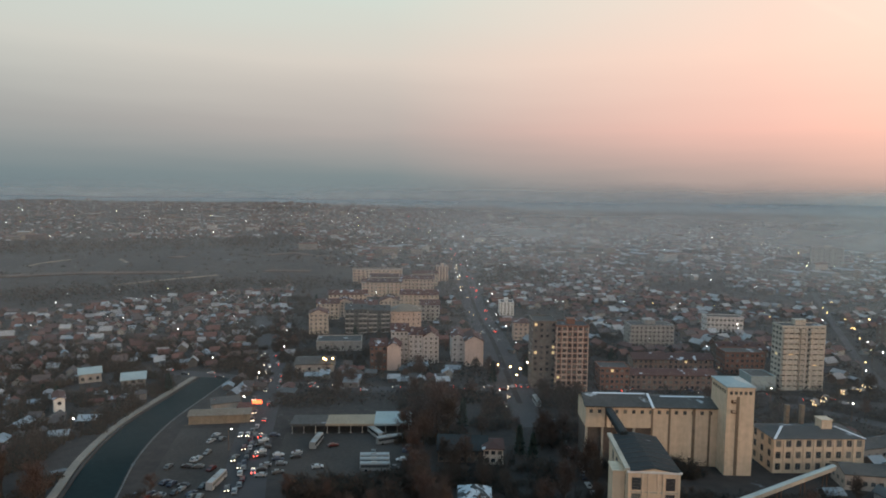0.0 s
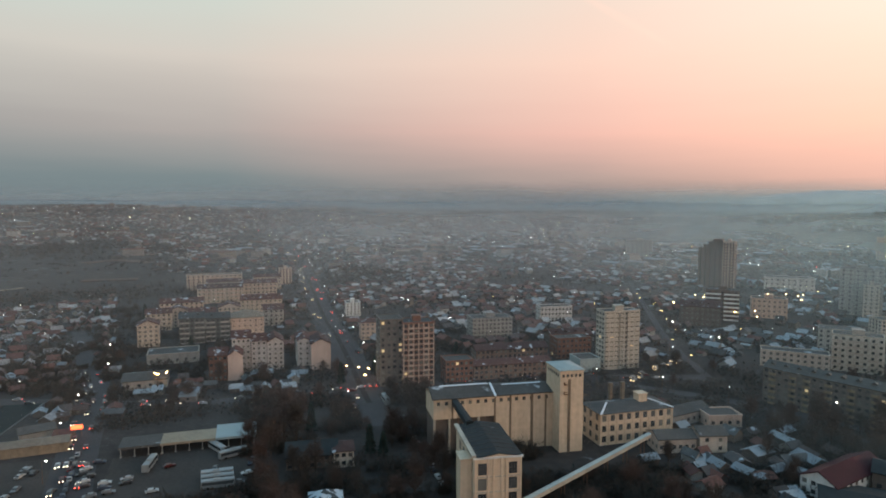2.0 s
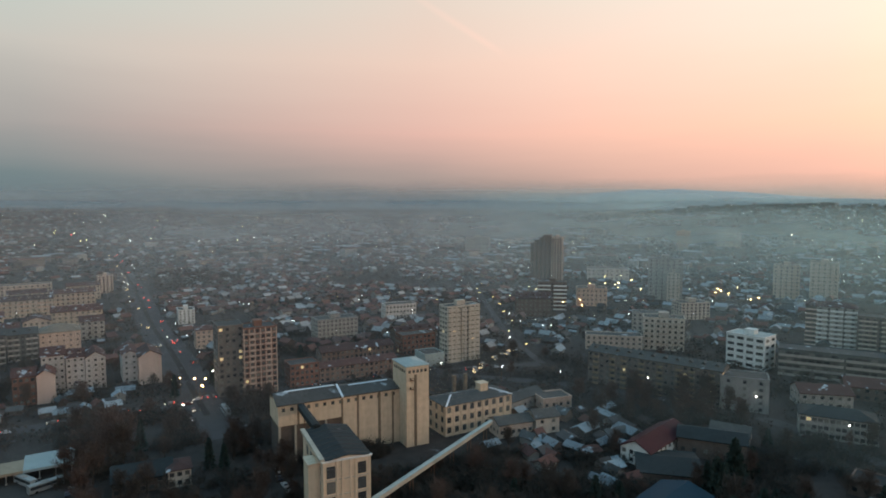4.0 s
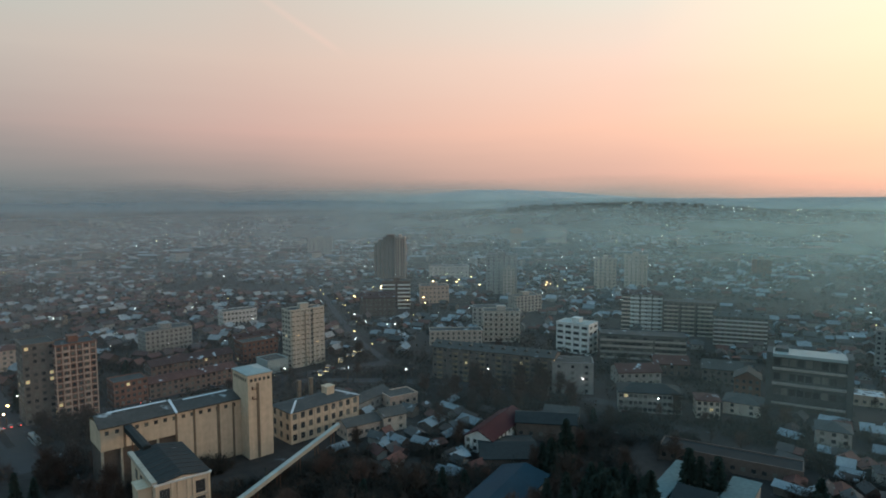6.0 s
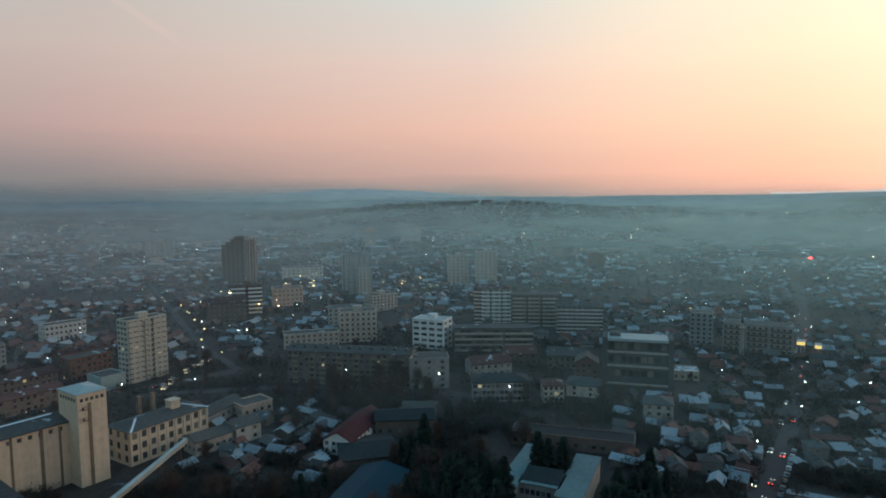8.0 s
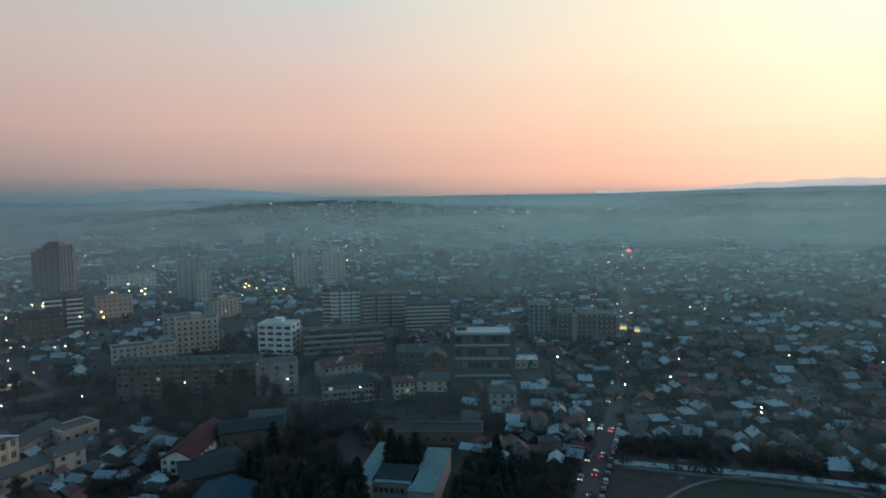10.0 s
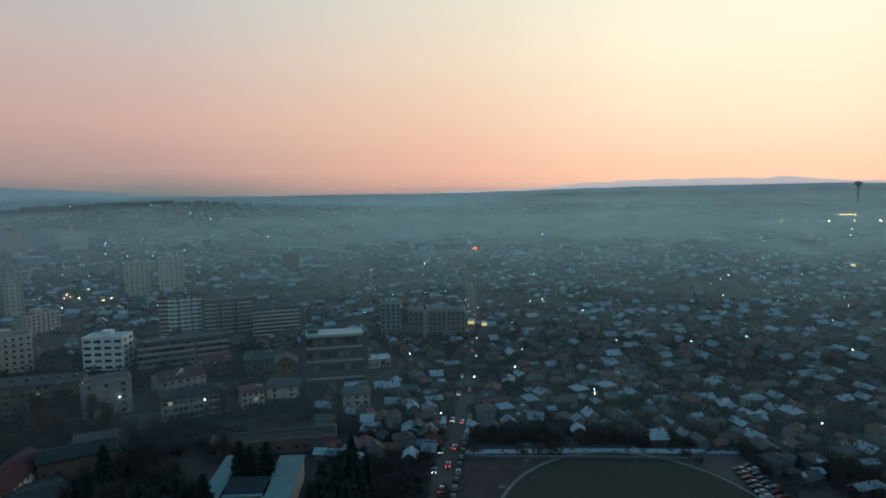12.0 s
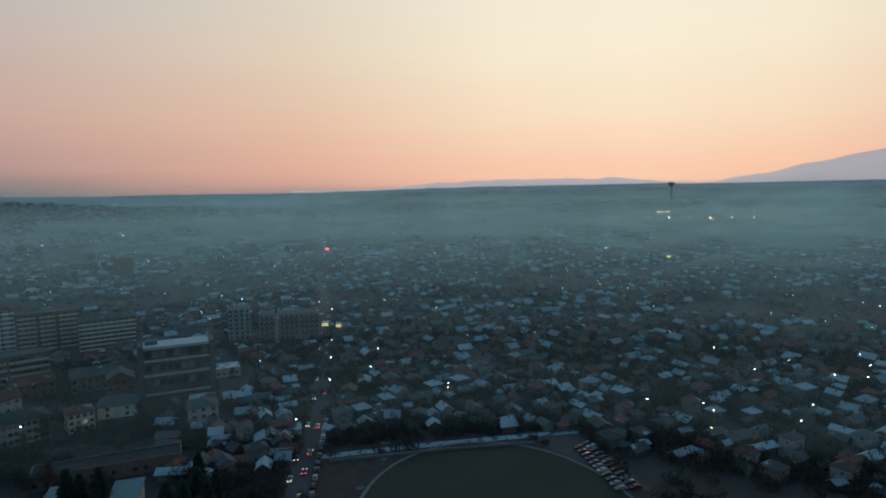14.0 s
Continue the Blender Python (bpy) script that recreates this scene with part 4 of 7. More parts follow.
block("shed", "rusty grey workshop with small windows", "shed", 194.3, 164.6, -52.0, 24.6, 14.0, 7.3, 1, 6, M_BROWN, "gable_x", roofing=M_TAR_DARK, rise=2.2)
block("cream_workshop", "small cream workshop with snow on its roof", "building", 158.5, 208.1, -10.0, 11.1, 10.0, 6.9, 2, 2, M_CREAM, "gable_x", roofing=M_TAR, rise=2.2)
block("workshop", "low workshop with broken roof", "building", 142.0, 211.5, -8.0, 15.8, 10.0, 5.7, 1, 6, M_CREAM, "gable_x", roofing=M_TAR, rise=2)
block("warehouse", "long low warehouse with snow-streaked roof", "building", 160.9, 233.7, 15.0, 27.3, 9.0, 5.3, 1, 7, M_GREY, "gable_x", roofing=M_TAR, rise=2)
block("warehouse", "peach workshop with flat roof", "building", 180.0, 231.0, -10.0, 15.2, 11.0, 5.0, 1, 4, M_PEACH, "flat", house=False)
block("warehouse", "low grey warehouse near the apartment blocks", "building", -83.9, 349.7, 6.0, 21.7, 18.0, 4.6, 1, 4, M_GREY, "gable_x", roofing=M_TAR, rise=1.8)
block("warehouse", "low grey warehouse with flat roof", "building", -81.9, 400.3, 6.0, 29.2, 18.0, 6.0, 1, 6, M_GREY, "flat", house=False)
block("shop_row", "long low market hall with dirty-yellow walls and tan roof", "building", -110.7, 266.4, 8.0, 25.9, 8.0, 3.8, 1, 0, M_OCHRE, "gable_x", roofing=M_TAN, rise=1.2)
block("shed", "grey sheet-roofed market shed", "shed", -107.1, 284.0, 24.0, 12.6, 9.0, 3.2, 1, 0, M_GREY, "gable_x", roofing=M_TAR, rise=1.5)
block("villa", "low house with a frosted grey roof", "house", -164.2, 312.8, 24.0, 11.2, 11.0, 5.3, 2, 3, M_GREY, "gable_x", roofing=M_METAL_LIGHT, rise=2.4)
block("villa", "house with a bright white gable", "house", -174.6, 274.2, 34.0, 4.3, 12.0, 7.8, 2, 1, M_WHITE, "gable_y", rise=0.9)
block("villa", "low workshop with pale wall and grey roof", "house", -192.2, 323.5, 30.0, 10.5, 10.0, 4.9, 1, 3, M_GREY, "gable_x", roofing=M_METAL_LIGHT, rise=2.2)
block("villa", "brown roofed house among bare trees", "house", -1.0, 230.5, -2.0, 18.7, 14.0, 4.9, 2, 7, M_BROWN, "gable_x", roofing=M_TAR_DARK, rise=3.1)
block("villa", "small house with a red roof", "house", 16.2, 228.9, -2.0, 7.5, 10.0, 6.0, 2, 3, M_CREAM, "hip", rise=1.6)
block("villa", "small white house with a snowy pyramid roof", "house", 6.0, 189.5, -2.0, 10.0, 11.0, 4.6, 1, 3, M_GREY, "hip", roofing=M_TAR_SNOW, rise=3.4)
block("red_roof_building", "low building with a dull red roof", "building", 290.6, 174.8, -40.0, 23.0, 14.0, 7.2, 2, 6, M_GREY, "gable_x", rise=3.1)
block("workshop", "grey hall with a broad weathered gable roof", "building", 330.5, 148.0, -66.0, 20.0, 15.0, 7.6, 2, 6, M_DRAB, "gable_x", roofing=M_TAR, rise=3.4, lit=0.05)
block("villa", "brick house with a steep dark gable", "house", 318.0, 126.0, -70.0, 12.0, 12.0, 9.5, 3, 4, M_BRICKY, "gable_y", roofing=M_TAR, rise=3.6)
block("workshop", "low hall with a dull red roof behind the school", "building", 323.0, 172.0, -52.0, 19.0, 13.0, 6.8, 2, 5, M_BROWN, "gable_x", rise=3.4)
block("villa", "brown house with pale gable", "house", 218.2, 168.8, -60.0, 14.9, 12.0, 3.7, 2, 3, M_BROWN, "gable_x", roofing=M_TAR, rise=2.6)
block("school_building", "white hall with flat snowy roof", "building", 345.0, 80.9, -72.0, 13.3, 12.0, 4.6, 1, 4, M_CREAM, "flat", house=False, roofing=M_TAR_SNOW)
block("red_roof_hall", "long hall with a dark red roof and white gable", "building", 171.0, 171.5, -73.0, 12.0, 33.0, 6.0, 2, 4, M_WHITE, "gable_y", roofing=M_RED_SHEET, rise=3.2, lit=0.06, side_bays=9)
# Haze over these two dark blocks is put into their paler grey walls.
block("apartment_block", "long dark apartment slab with rows of balconies in haze", "apartment building", 431.3, 70.6, -84.0, 40.0, 13.0, 17.5, 5, 12, M_GREY, "flat", house=False, lit=0.03, win=(1.3, 1.2), bands=((0.02, 0.3), (0.36, 0.64), (0.7, 0.98)), band_h=0.9, band_mat=M_DRAB)
block("apartment_block", "dark greenish tower block at the edge of haze", "apartment building", 436.4, 92.0, -79.0, 14.5, 12.0, 21.0, 7, 4, M_GREY, "flat", house=False, lit=0.03)
block("terraced_building", "long low building with a dark flat roof", "building", 219.2, 113.9, -73.6, 48.0, 10.5, 5.0, 1, 14, M_BROWN, "flat", house=False, lit=0.15, roofing=M_TAR_DARK)
block("blue_roof_hall", "low hall with a deep blue sheet roof", "building", 128.2, 114.9, 17.0, 40.0, 16.8, 5.6, 1, 9, M_GREY, "gable_x", roofing=M_BLUE, rise=2.4, lit=0)

# ---------------------------------------------------------------- grain silo and mill yard
def small_opening_mesh():
    """A small square vent window in a proud frame."""
    bm = bmesh.new()
    f = bm.faces.new([bm.verts.new(p) for p in ((-0.56, -0.06, -0.06), (0.56, -0.06, -0.06), (0.56, -0.06, 1.06), (-0.56, -0.06, 1.06))])
    rim = bmesh.ops.extrude_edge_only(bm, edges=list(f.edges))
    bmesh.ops.translate(bm, verts=[v for v in rim["geom"] if isinstance(v, bmesh.types.BMVert)], vec=(0, 0.08, 0))
    bmesh.ops.inset_individual(bm, faces=[f], thickness=0.09, depth=0.0)
    f.material_index = 1
    bmesh.ops.translate(bm, verts=list(f.verts), vec=(0, 0.05, 0))
    return mesh_of("vent_window", bm, M_SILO_DARK, M_GLASS)


W_VENT = small_opening_mesh()


def stain_strip(root, x, z0, z1, w=0.7):
    bm = bmesh.new()
    box(bm, x - w / 2, x + w / 2, -0.16, 0.0, z0, z1)
    part("drain_shaft", bm, M_SILO_DARK, root, "dark weathered vertical shaft")


def make_silo():
    root = thing("grain_silo", pose(54.9, 230.6, 0, 0, 0, -1.5), "long cream concrete grain silo with dark joints and roof", "silo")
    w, d, h = 49.5, 15.0, 22.6
    bm = bmesh.new()
    box(bm, 25.0, w, 0, d, -1, h)
    part("silo_wall", bm, M_SILO, root)
    bm = bmesh.new()
    box(bm, 0, 25.0, 0, d, h - 8.2, h)
    part("gallery_wall", bm, M_SILO, root, "cream upper gallery wall")
    # Brownish lower band; the shade of the recess is put into its colour too.
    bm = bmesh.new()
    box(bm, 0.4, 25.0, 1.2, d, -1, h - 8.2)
    part("lower_wall", bm, M_BROWN, root, "brownish lower wall with the recess shade put into its colour")
    for x in (0.5, 6.5, 12.5, 18.5):
        bm = bmesh.new()
        box(bm, x - 0.4, x + 0.4, 0.2, 1.1, -1, h - 8.2)
        part("column", bm, M_CONCRETE, root)
    for x, top in ((7.6, h), (25.0, h), (31.5, h), (40.6, h), (46.5, h - 1)):
        stain_strip(root, x, h - 8.2 if x < 20 else 0, top, 0.75 if x != 40.6 else 1.1)
    for i in range(15):
        x = 2.0 + i * 3.2
        part("vent_window", W_VENT, None, root, at=pose(x, 0, h - 2.6) @ Matrix.Diagonal((1.15, 1, 1.25, 1)))
    for x0, x1, rise in ((-0.6, 25.0, 2.6), (25.0, w, 1.7)):
        bm = bmesh.new()
        m = d / 2
        slab(bm, [(x0, -0.7, h + 0.1), (x1, -0.7, h + 0.1), (x1, m, h + rise + 0.3), (x0, m, h + rise + 0.3)], 0.35)
        slab(bm, [(x0, m, h + rise + 0.3), (x1, m, h + rise + 0.3), (x1, d + 0.7, h + 0.1), (x0, d + 0.7, h + 0.1)], 0.35)
        part("roof", bm, M_TAR, root, "dark weathered roof sheeting")
    bm = bmesh.new()
    slab(bm, [(24.6, -0.75, h + 0.22), (25.5, -0.75, h + 0.22), (25.5, d / 2, h + 3.1), (24.6, d / 2, h + 3.1)], 0.5)
    part("snow_edge", bm, M_SNOWCAP, root, "line of snow along the roof step")
    bm = bmesh.new()
    slab(bm, [(4, d / 2 - 0.6, h + 2.85), (24, d / 2 - 0.6, h + 2.85), (24, d / 2 + 0.2, h + 3.05), (4, d / 2 + 0.2, h + 3.05)], 0.12)
    slab(bm, [(30, d / 2 - 0.5, h + 1.95), (47, d / 2 - 0.5, h + 1.95), (47, d / 2 + 0.2, h + 2.12), (30, d / 2 + 0.2, h + 2.12)], 0.1)
    part("ridge_snow", bm, M_SNOWCAP, root, "thin snow along the ridge")
    # head tower
    tower = thing("silo_tower", pose(104.1, 221.8, 0, 0, 0, -1.5), "tall cream concrete silo head tower with a pale low-pitched roof", "tower")
    tw, td, th = 9.9, 14.0, 32.6
    bm = bmesh.new()
    box(bm, 0, tw, 0, td, -1, th)
    box(bm, -0.25, tw + 0.25, -0.25, td + 0.25, th, th + 0.4)
    part("tower_wall", bm, M_SILO, tower)
    roof_hip(tower, tw, td, th + 0.4, 1.6, M_METAL_LIGHT, 0.4)
    for i in range(5):
        part("vent_window", W_VENT, None, tower, at=pose(1.4 + i * 1.75, 0, th - 2.2) @ Matrix.Diagonal((0.95, 1, 1.1, 1)))
    for i in range(6):
        part("vent_window", W_VENT, None, tower, at=pose(0, 2 + i * 2, th - 2.2, 0, 0, -90) @ Matrix.Diagonal((0.95, 1, 1.1, 1)))
    bm = bmesh.new()
    box(bm, 3.4, 4.5, -0.18, 0, 0, th - 3)
    part("ladder_shaft", bm, M_SILO_DARK, tower, "dark vertical ladder shaft")
    for z in (th - 5.2, th - 9.0):
        bm = bmesh.new()
        box(bm, 1.6, 3.2, -0.9, 0, z, z + 0.15)
        box(bm, 1.6, 1.7, -0.9, 0, z, z + 1.1)
        box(bm, 1.6, 3.2, -0.9, -0.82, z + 0.95, z + 1.1)
        part("platform", bm, M_RUST, tower, "small rusty platform")
    FOOTPRINTS.extend([(x, 236, 12) for x in range(50, 125, 8)])


make_silo()


def big_window_mesh():
    """A tall industrial window, 1 by 1: one frame with mullions and transoms round recessed panes."""
    bm = bmesh.new()
    g = [[bm.verts.new((-0.5 + i / 3, -0.06, j / 4)) for j in range(5)] for i in range(4)]
    panes = [bm.faces.new((g[i][j], g[i + 1][j], g[i + 1][j + 1], g[i][j + 1])) for i in range(3) for j in range(4)]
    bmesh.ops.inset_individual(bm, faces=panes, thickness=0.022, depth=0.0)
    for f in panes:
        f.material_index = 1
        bmesh.ops.translate(bm, verts=list(f.verts), vec=(0, 0.048, 0))
    return mesh_of("mill_window", bm, M_FRAME, M_GLASS)


W_MILL = big_window_mesh()


def make_mill():
    """The mill house in front of the silo, with a dark sheet roof."""
    root = thing("mill_house", pose(53.4, 171.6, 0, 0, 0, -4), "cream mill house with dark sheet roof and tall gridded windows", "industrial building")
    w, d, h = 14.6, 27.0, 23.4
    bm = bmesh.new()
    box(bm, 0, w, 0, d, -1, h)
    vs = [bm.verts.new(p) for p in ((0, 0, h), (w, 0, h), (w / 2, 0, h + 1.2), (0, d, h), (w, d, h), (w / 2, d, h + 1.2))]
    bm.faces.new(vs[:3])
    bm.faces.new((vs[5], vs[4], vs[3]))
    part("wall", bm, M_SILO, root)
    roof_gable(root, w, d, h, 1.2, M_TAR_DARK, False, 0.35, 0.3)
    for i in range(8):
        bm = bmesh.new()
        y = 1.2 + i * 3.4
        slab(bm, [(0.1, y, h + 0.42), (w / 2, y, h + 1.62), (w / 2, y + 0.18, h + 1.62), (0.1, y + 0.18, h + 0.42)], 0.1)
        slab(bm, [(w / 2, y, h + 1.62), (w - 0.1, y, h + 0.42), (w - 0.1, y + 0.18, h + 0.42), (w / 2, y + 0.18, h + 1.62)], 0.1)
        part("roof_seam", bm, M_TAR, root)
    for j in range(5):
        for x in (2.4, 11.9):
            part("mill_window", W_MILL, None, root, at=pose(x, 0, h - 5.2 - j * 4.7) @ Matrix.Diagonal((2.6, 1, 3.6, 1)))
        for y in (4, 9.5, 15, 20.5):
            part("mill_window", W_MILL, None, root, at=pose(0, y, h - 5.2 - j * 4.7, 0, 0, -90) @ Matrix.Diagonal((2.4, 1, 3.0, 1)))
            part("mill_window", W_MILL, None, root, at=pose(w, y, h - 5.2 - j * 4.7, 0, 0, 90) @ Matrix.Diagonal((2.4, 1, 3.0, 1)))
        bm = bmesh.new()
        box(bm, 0.2, w - 0.2, -0.16, 0, h - 6.0 - j * 4.7, h - 5.65 - j * 4.7)
        part("ledge", bm, M_CONCRETE, root)
    for x in (0.35, 4.3, 5.9, 8.5, 10.0, w - 0.35):
        bm = bmesh.new()
        box(bm, x - 0.3, x + 0.3, -0.3, 0, -1, h - 0.2)
        part("pilaster", bm, M_SILO, root)
    bm = bmesh.new()
    box(bm, -0.4, w + 0.4, -0.45, 0.15, h - 0.2, h + 0.35)
    part("cornice", bm, M_WHITE, root, "pale cornice with thin snow")
    bm = bmesh.new()
    box(bm, -3.6, -0.1, 3.0, 9.0, -1, h - 1.4)
    box(bm, -3.9, 0.0, 2.7, 9.3, h - 1.4, h - 1.0)
    part("stair_tower", bm, M_SILO, root, "cream stair tower")
    bm = bmesh.new()
    box(bm, -0.9, 0.5, -0.2, d, h + 0.3, h + 1.1)
    part("roof_kerb", bm, M_CONCRETE, root)
    FOOTPRINTS.extend([(x, y, 9) for x in (54, 62, 68) for y in (175, 184, 193)])


make_mill()


def gallery(name, label, a, b, w, hgt, legs, wall, roof, parts_label=""):
    """An inclined conveyor gallery between two points, on trestles."""
    a, b = Vector(a), Vector(b)
    root = thing(name, Matrix.Translation((a.x, a.y, 0)), label, "conveyor")
    d = b - a
    flat = Vector((d.x, d.y, 0)).normalized()
    n = Vector((-flat.y, flat.x, 0)) * (w / 2)
    o = Vector((0, 0, a.z))
    bm = bmesh.new()
    slab(bm, [o - n, o + d - n, o + d + n, o + n], hgt)
    part("gallery_body", bm, wall, root)
    bm = bmesh.new()
    up = Vector((0, 0, 0.18))
    slab(bm, [o - n * 1.15 + up, o + d - n * 1.15 + up, o + d + up * 3, o + up * 3], 0.15)
    slab(bm, [o + up * 3, o + d + up * 3, o + d + n * 1.15 + up, o + n * 1.15 + up], 0.15)
    part("gallery_roof", bm, roof, root, parts_label)
    for i in range(legs):
        p = o + d * ((i + 0.6) / legs)
        for s in (-1, 1):
            bm = bmesh.new()
            rod(bm, (p.x + n.x * s, p.y + n.y * s, -0.5), (p.x + n.x * s * 0.7, p.y + n.y * s * 0.7, p.z - hgt), 0.22, 0.18)
            part("trestle_leg", bm, M_RUST, root)


gallery("conveyor_gallery", "long pale conveyor gallery on steel trestles beside the mill", (68.5, 170.9, 9.0), (137.2, 210.6, 9.0), 1.6, 1.4, 6, M_CONCRETE, M_METAL_LIGHT, "pale sheet roof")
gallery("inclined_conveyor", "steep dark conveyor between mill roof and silo", (59.5, 197.0, 25.2), (63.5, 230.3, 21.8), 2.2, 2.0, 1, M_TAR_DARK, M_TAR_DARK)

annex = block("mill_annex", "cream two-storey mill annex with pilasters and dark roof", "industrial building", 123.2, 224.2, 2.0, 34.4, 15.0, 13.0, 3, 9, M_SILO, "hip",
              roofing=M_TAR, rise=2.2, win=(1.9, 2.5), lit=0, ribs=True)
bm = bmesh.new()
box(bm, 21.5, 25.5, 5.5, 9.5, 13, 18)
box(bm, 21.2, 25.8, 5.2, 9.8, 18, 18.3)
part("roof_tower", bm, M_SILO, annex, "small cream roof tower")
for x in (12.0, 18.0):
    bm = bmesh.new()
    box(bm, x, x + 1.4, 13, 14.4, 12, 21)
    box(bm, x - 0.12, x + 1.52, 12.88, 14.52, 21, 21.4)
    part("chimney", bm, M_SILO_DARK, annex, "sooty brick chimney")
bm = bmesh.new()
slab(bm, [(-0.5, -0.6, 13.3), (0.6, -0.6, 13.3), (7.6, 7.3, 15.35), (6.6, 7.3, 15.35)], 0.12)
slab(bm, [(33.8, -0.6, 13.3), (34.9, -0.6, 13.3), (27.6, 7.3, 15.35), (26.8, 7.3, 15.35)], 0.12)
part("hip_snow", bm, M_SNOWCAP, annex, "snow lying along the hips")

# ---------------------------------------------------------------- large hall with concrete piers
def make_hall():
    root = thing("concrete_hall", pose(308.6, 107.7, 0, 0, 0, -72), "large dark concrete hall with end piers and recessed glazed bands", "public building")
    w, d, h = 35.0, 14.0, 27.0
    bm = bmesh.new()
    box(bm, 2.6, w - 2.6, 1.6, d, -1, h - 1.2)
    part("wall", bm, M_DARK, root)
    for x in (0, w - 2.6):
        bm = bmesh.new()
        box(bm, x, x + 2.6, 0, d, -1, h + 0.6)
        part("end_pier", bm, M_DARK, root)
    bm = bmesh.new()
    box(bm, 2.6, w - 2.6, -0.3, d - 0.2, h - 1.2, h + 0.2)
    part("roof", bm, M_METAL_LIGHT, root, "pale frosted flat roof")
    for z, t in ((h - 7.4, 0.9), (h - 14.6, 1.0), (3.2, 0.7)):
        bm = bmesh.new()
        box(bm, 2.6, w - 2.6, -0.1, 1.6, z, z + t)
        part("floor_band", bm, M_GREY, root)
    for i in range(9):
        x = 4.5 + i * 3.25
        part("window", W_WIDE, None, root, at=pose(x, 1.6, h - 5.6) @ Matrix.Diagonal((2.6, 1, 3.4, 1)))
        bm = bmesh.new()
        box(bm, x + 1.4, x + 1.75, 0.9, 1.6, h - 6.5, h - 1.2)
        part("mullion", bm, M_DARK, root)
        part("window", W_WIDE, None, root, at=pose(x, 1.6, h - 12.4) @ Matrix.Diagonal((2.6, 1, 3.2, 1)))
        part("window", W_WIDE, None, root, at=pose(x, 1.6, h - 19.6) @ Matrix.Diagonal((2.6, 1, 3.2, 1)))
    bm = bmesh.new()
    box(bm, 3.5, 9, 5, 12, h + 0.2, h + 1.8)
    part("roof_plant", bm, M_DARK, root)
    FOOTPRINTS.extend([(x, y, 16) for x, y in ((318, 98), (323, 84), (326, 72), (332, 92))])


make_hall()


# ---------------------------------------------------------------- flat-roofed court building
M_TAR_FROST = surface("frosted_roofing", [(0.12, 0.175, 0.18)], 0.85, 0.7, 0.08, 0.35, 0.1)


def make_court():
    root = thing("court_building", pose(168.9, 93.2, 0, 0, 0, -80), "low flat-roofed building round a court with three conifers", "building")
    w, d, h = 27.0, 36.0, 8.0
    wings = ((0, 6.0, 0, d), (w - 8.0, w, 0, d - 2), (6.05, w - 8.05, 5.0, 15.5))
    for x0, x1, y0, y1 in wings:
        bm = bmesh.new()
        box(bm, x0, x1, y0, y1, -1, h)
        part("wing_wall", bm, M_GREY, root)
        bm = bmesh.new()
        box(bm, x0 - 0.4, x1 + 0.4, y0 - 0.4, y1 + 0.4, h, h + 0.35)
        part("wing_roof", bm, M_TAR_FROST, root, "frosted pale flat roof")
    bm = bmesh.new()
    slab(bm, [(6.4, 6.6, h + 0.5), (w - 8.3, 6.6, h + 0.5), (w - 8.3, 14.6, h + 2.2), (6.4, 14.6, h + 2.2)], 0.4)
    box(bm, 6.6, w - 8.5, 7.0, 14.4, h + 0.3, h + 0.6)
    part("skylight", bm, M_TAR_DARK, root, "long dark skylight box")
    for i in range(7):
        part("window", W_PLAIN, None, root, at=pose(7.1 + i * 1.75, 5.0, 4.6) @ Matrix.Diagonal((1.3, 1, 1.8, 1)))
        part("window", W_PLAIN, None, root, at=pose(7.1 + i * 1.75, 5.0, 1.0) @ Matrix.Diagonal((1.3, 1, 1.8, 1)))
    FOOTPRINTS.extend([(x, y, 14) for x, y in ((176, 90), (180, 75), (195, 92), (198, 76), (209, 100), (207, 72))])


make_court()


# ---------------------------------------------------------------- roads, canal, yards
def strip(name, pts, width, mat, z, label, category, kind="structure", thick=0.05):
    """A ribbon along a line of (x, y) points, with a little thickness."""
    bm = bmesh.new()
    P = [Vector((*p, 0)) for p in pts]
    left, right = [], []
    for i, p in enumerate(P):
        d = (P[min(i + 1, len(P) - 1)] - P[max(i - 1, 0)]).normalized()
        n = Vector((-d.y, d.x, 0)) * (width / 2)
        hz = height(p.x, p.y) + z
        left.append((p.x + n.x, p.y + n.y, hz))
        right.append((p.x - n.x, p.y - n.y, hz))
    lo = [[bm.verts.new((q[0], q[1], q[2] - thick)) for q in side] for side in (left, right)]
    hi = [[bm.verts.new(q) for q in side] for side in (left, right)]
    for i in range(len(P) - 1):
        bm.faces.new((hi[1][i], hi[1][i + 1], hi[0][i + 1], hi[0][i]))
        bm.faces.new((lo[1][i], lo[1][i + 1], hi[1][i + 1], hi[1][i]))
        bm.faces.new((hi[0][i], hi[0][i + 1], lo[0][i + 1], lo[0][i]))
    return tagged(new(name, mesh_of(name, bm, mat)), label, category, kind=kind)


def smooth_line(pts, n=8):
    """Catmull-Rom through the points."""
    out = []
    P = [Vector(p) for p in pts]
    P = [P[0] * 2 - P[1]] + P + [P[-1] * 2 - P[-2]]
    for i in range(1, len(P) - 2):
        for k in range(n):
            t = k / n
            a, b, c, d = P[i - 1], P[i], P[i + 1], P[i + 2]
            out.append(0.5 * ((2 * b) + (c - a) * t + (2 * a - 5 * b + 4 * c - d) * t * t + (3 * b - a - 3 * c + d) * t ** 3))
    out.append(P[-2])
    return [tuple(p) for p in out]


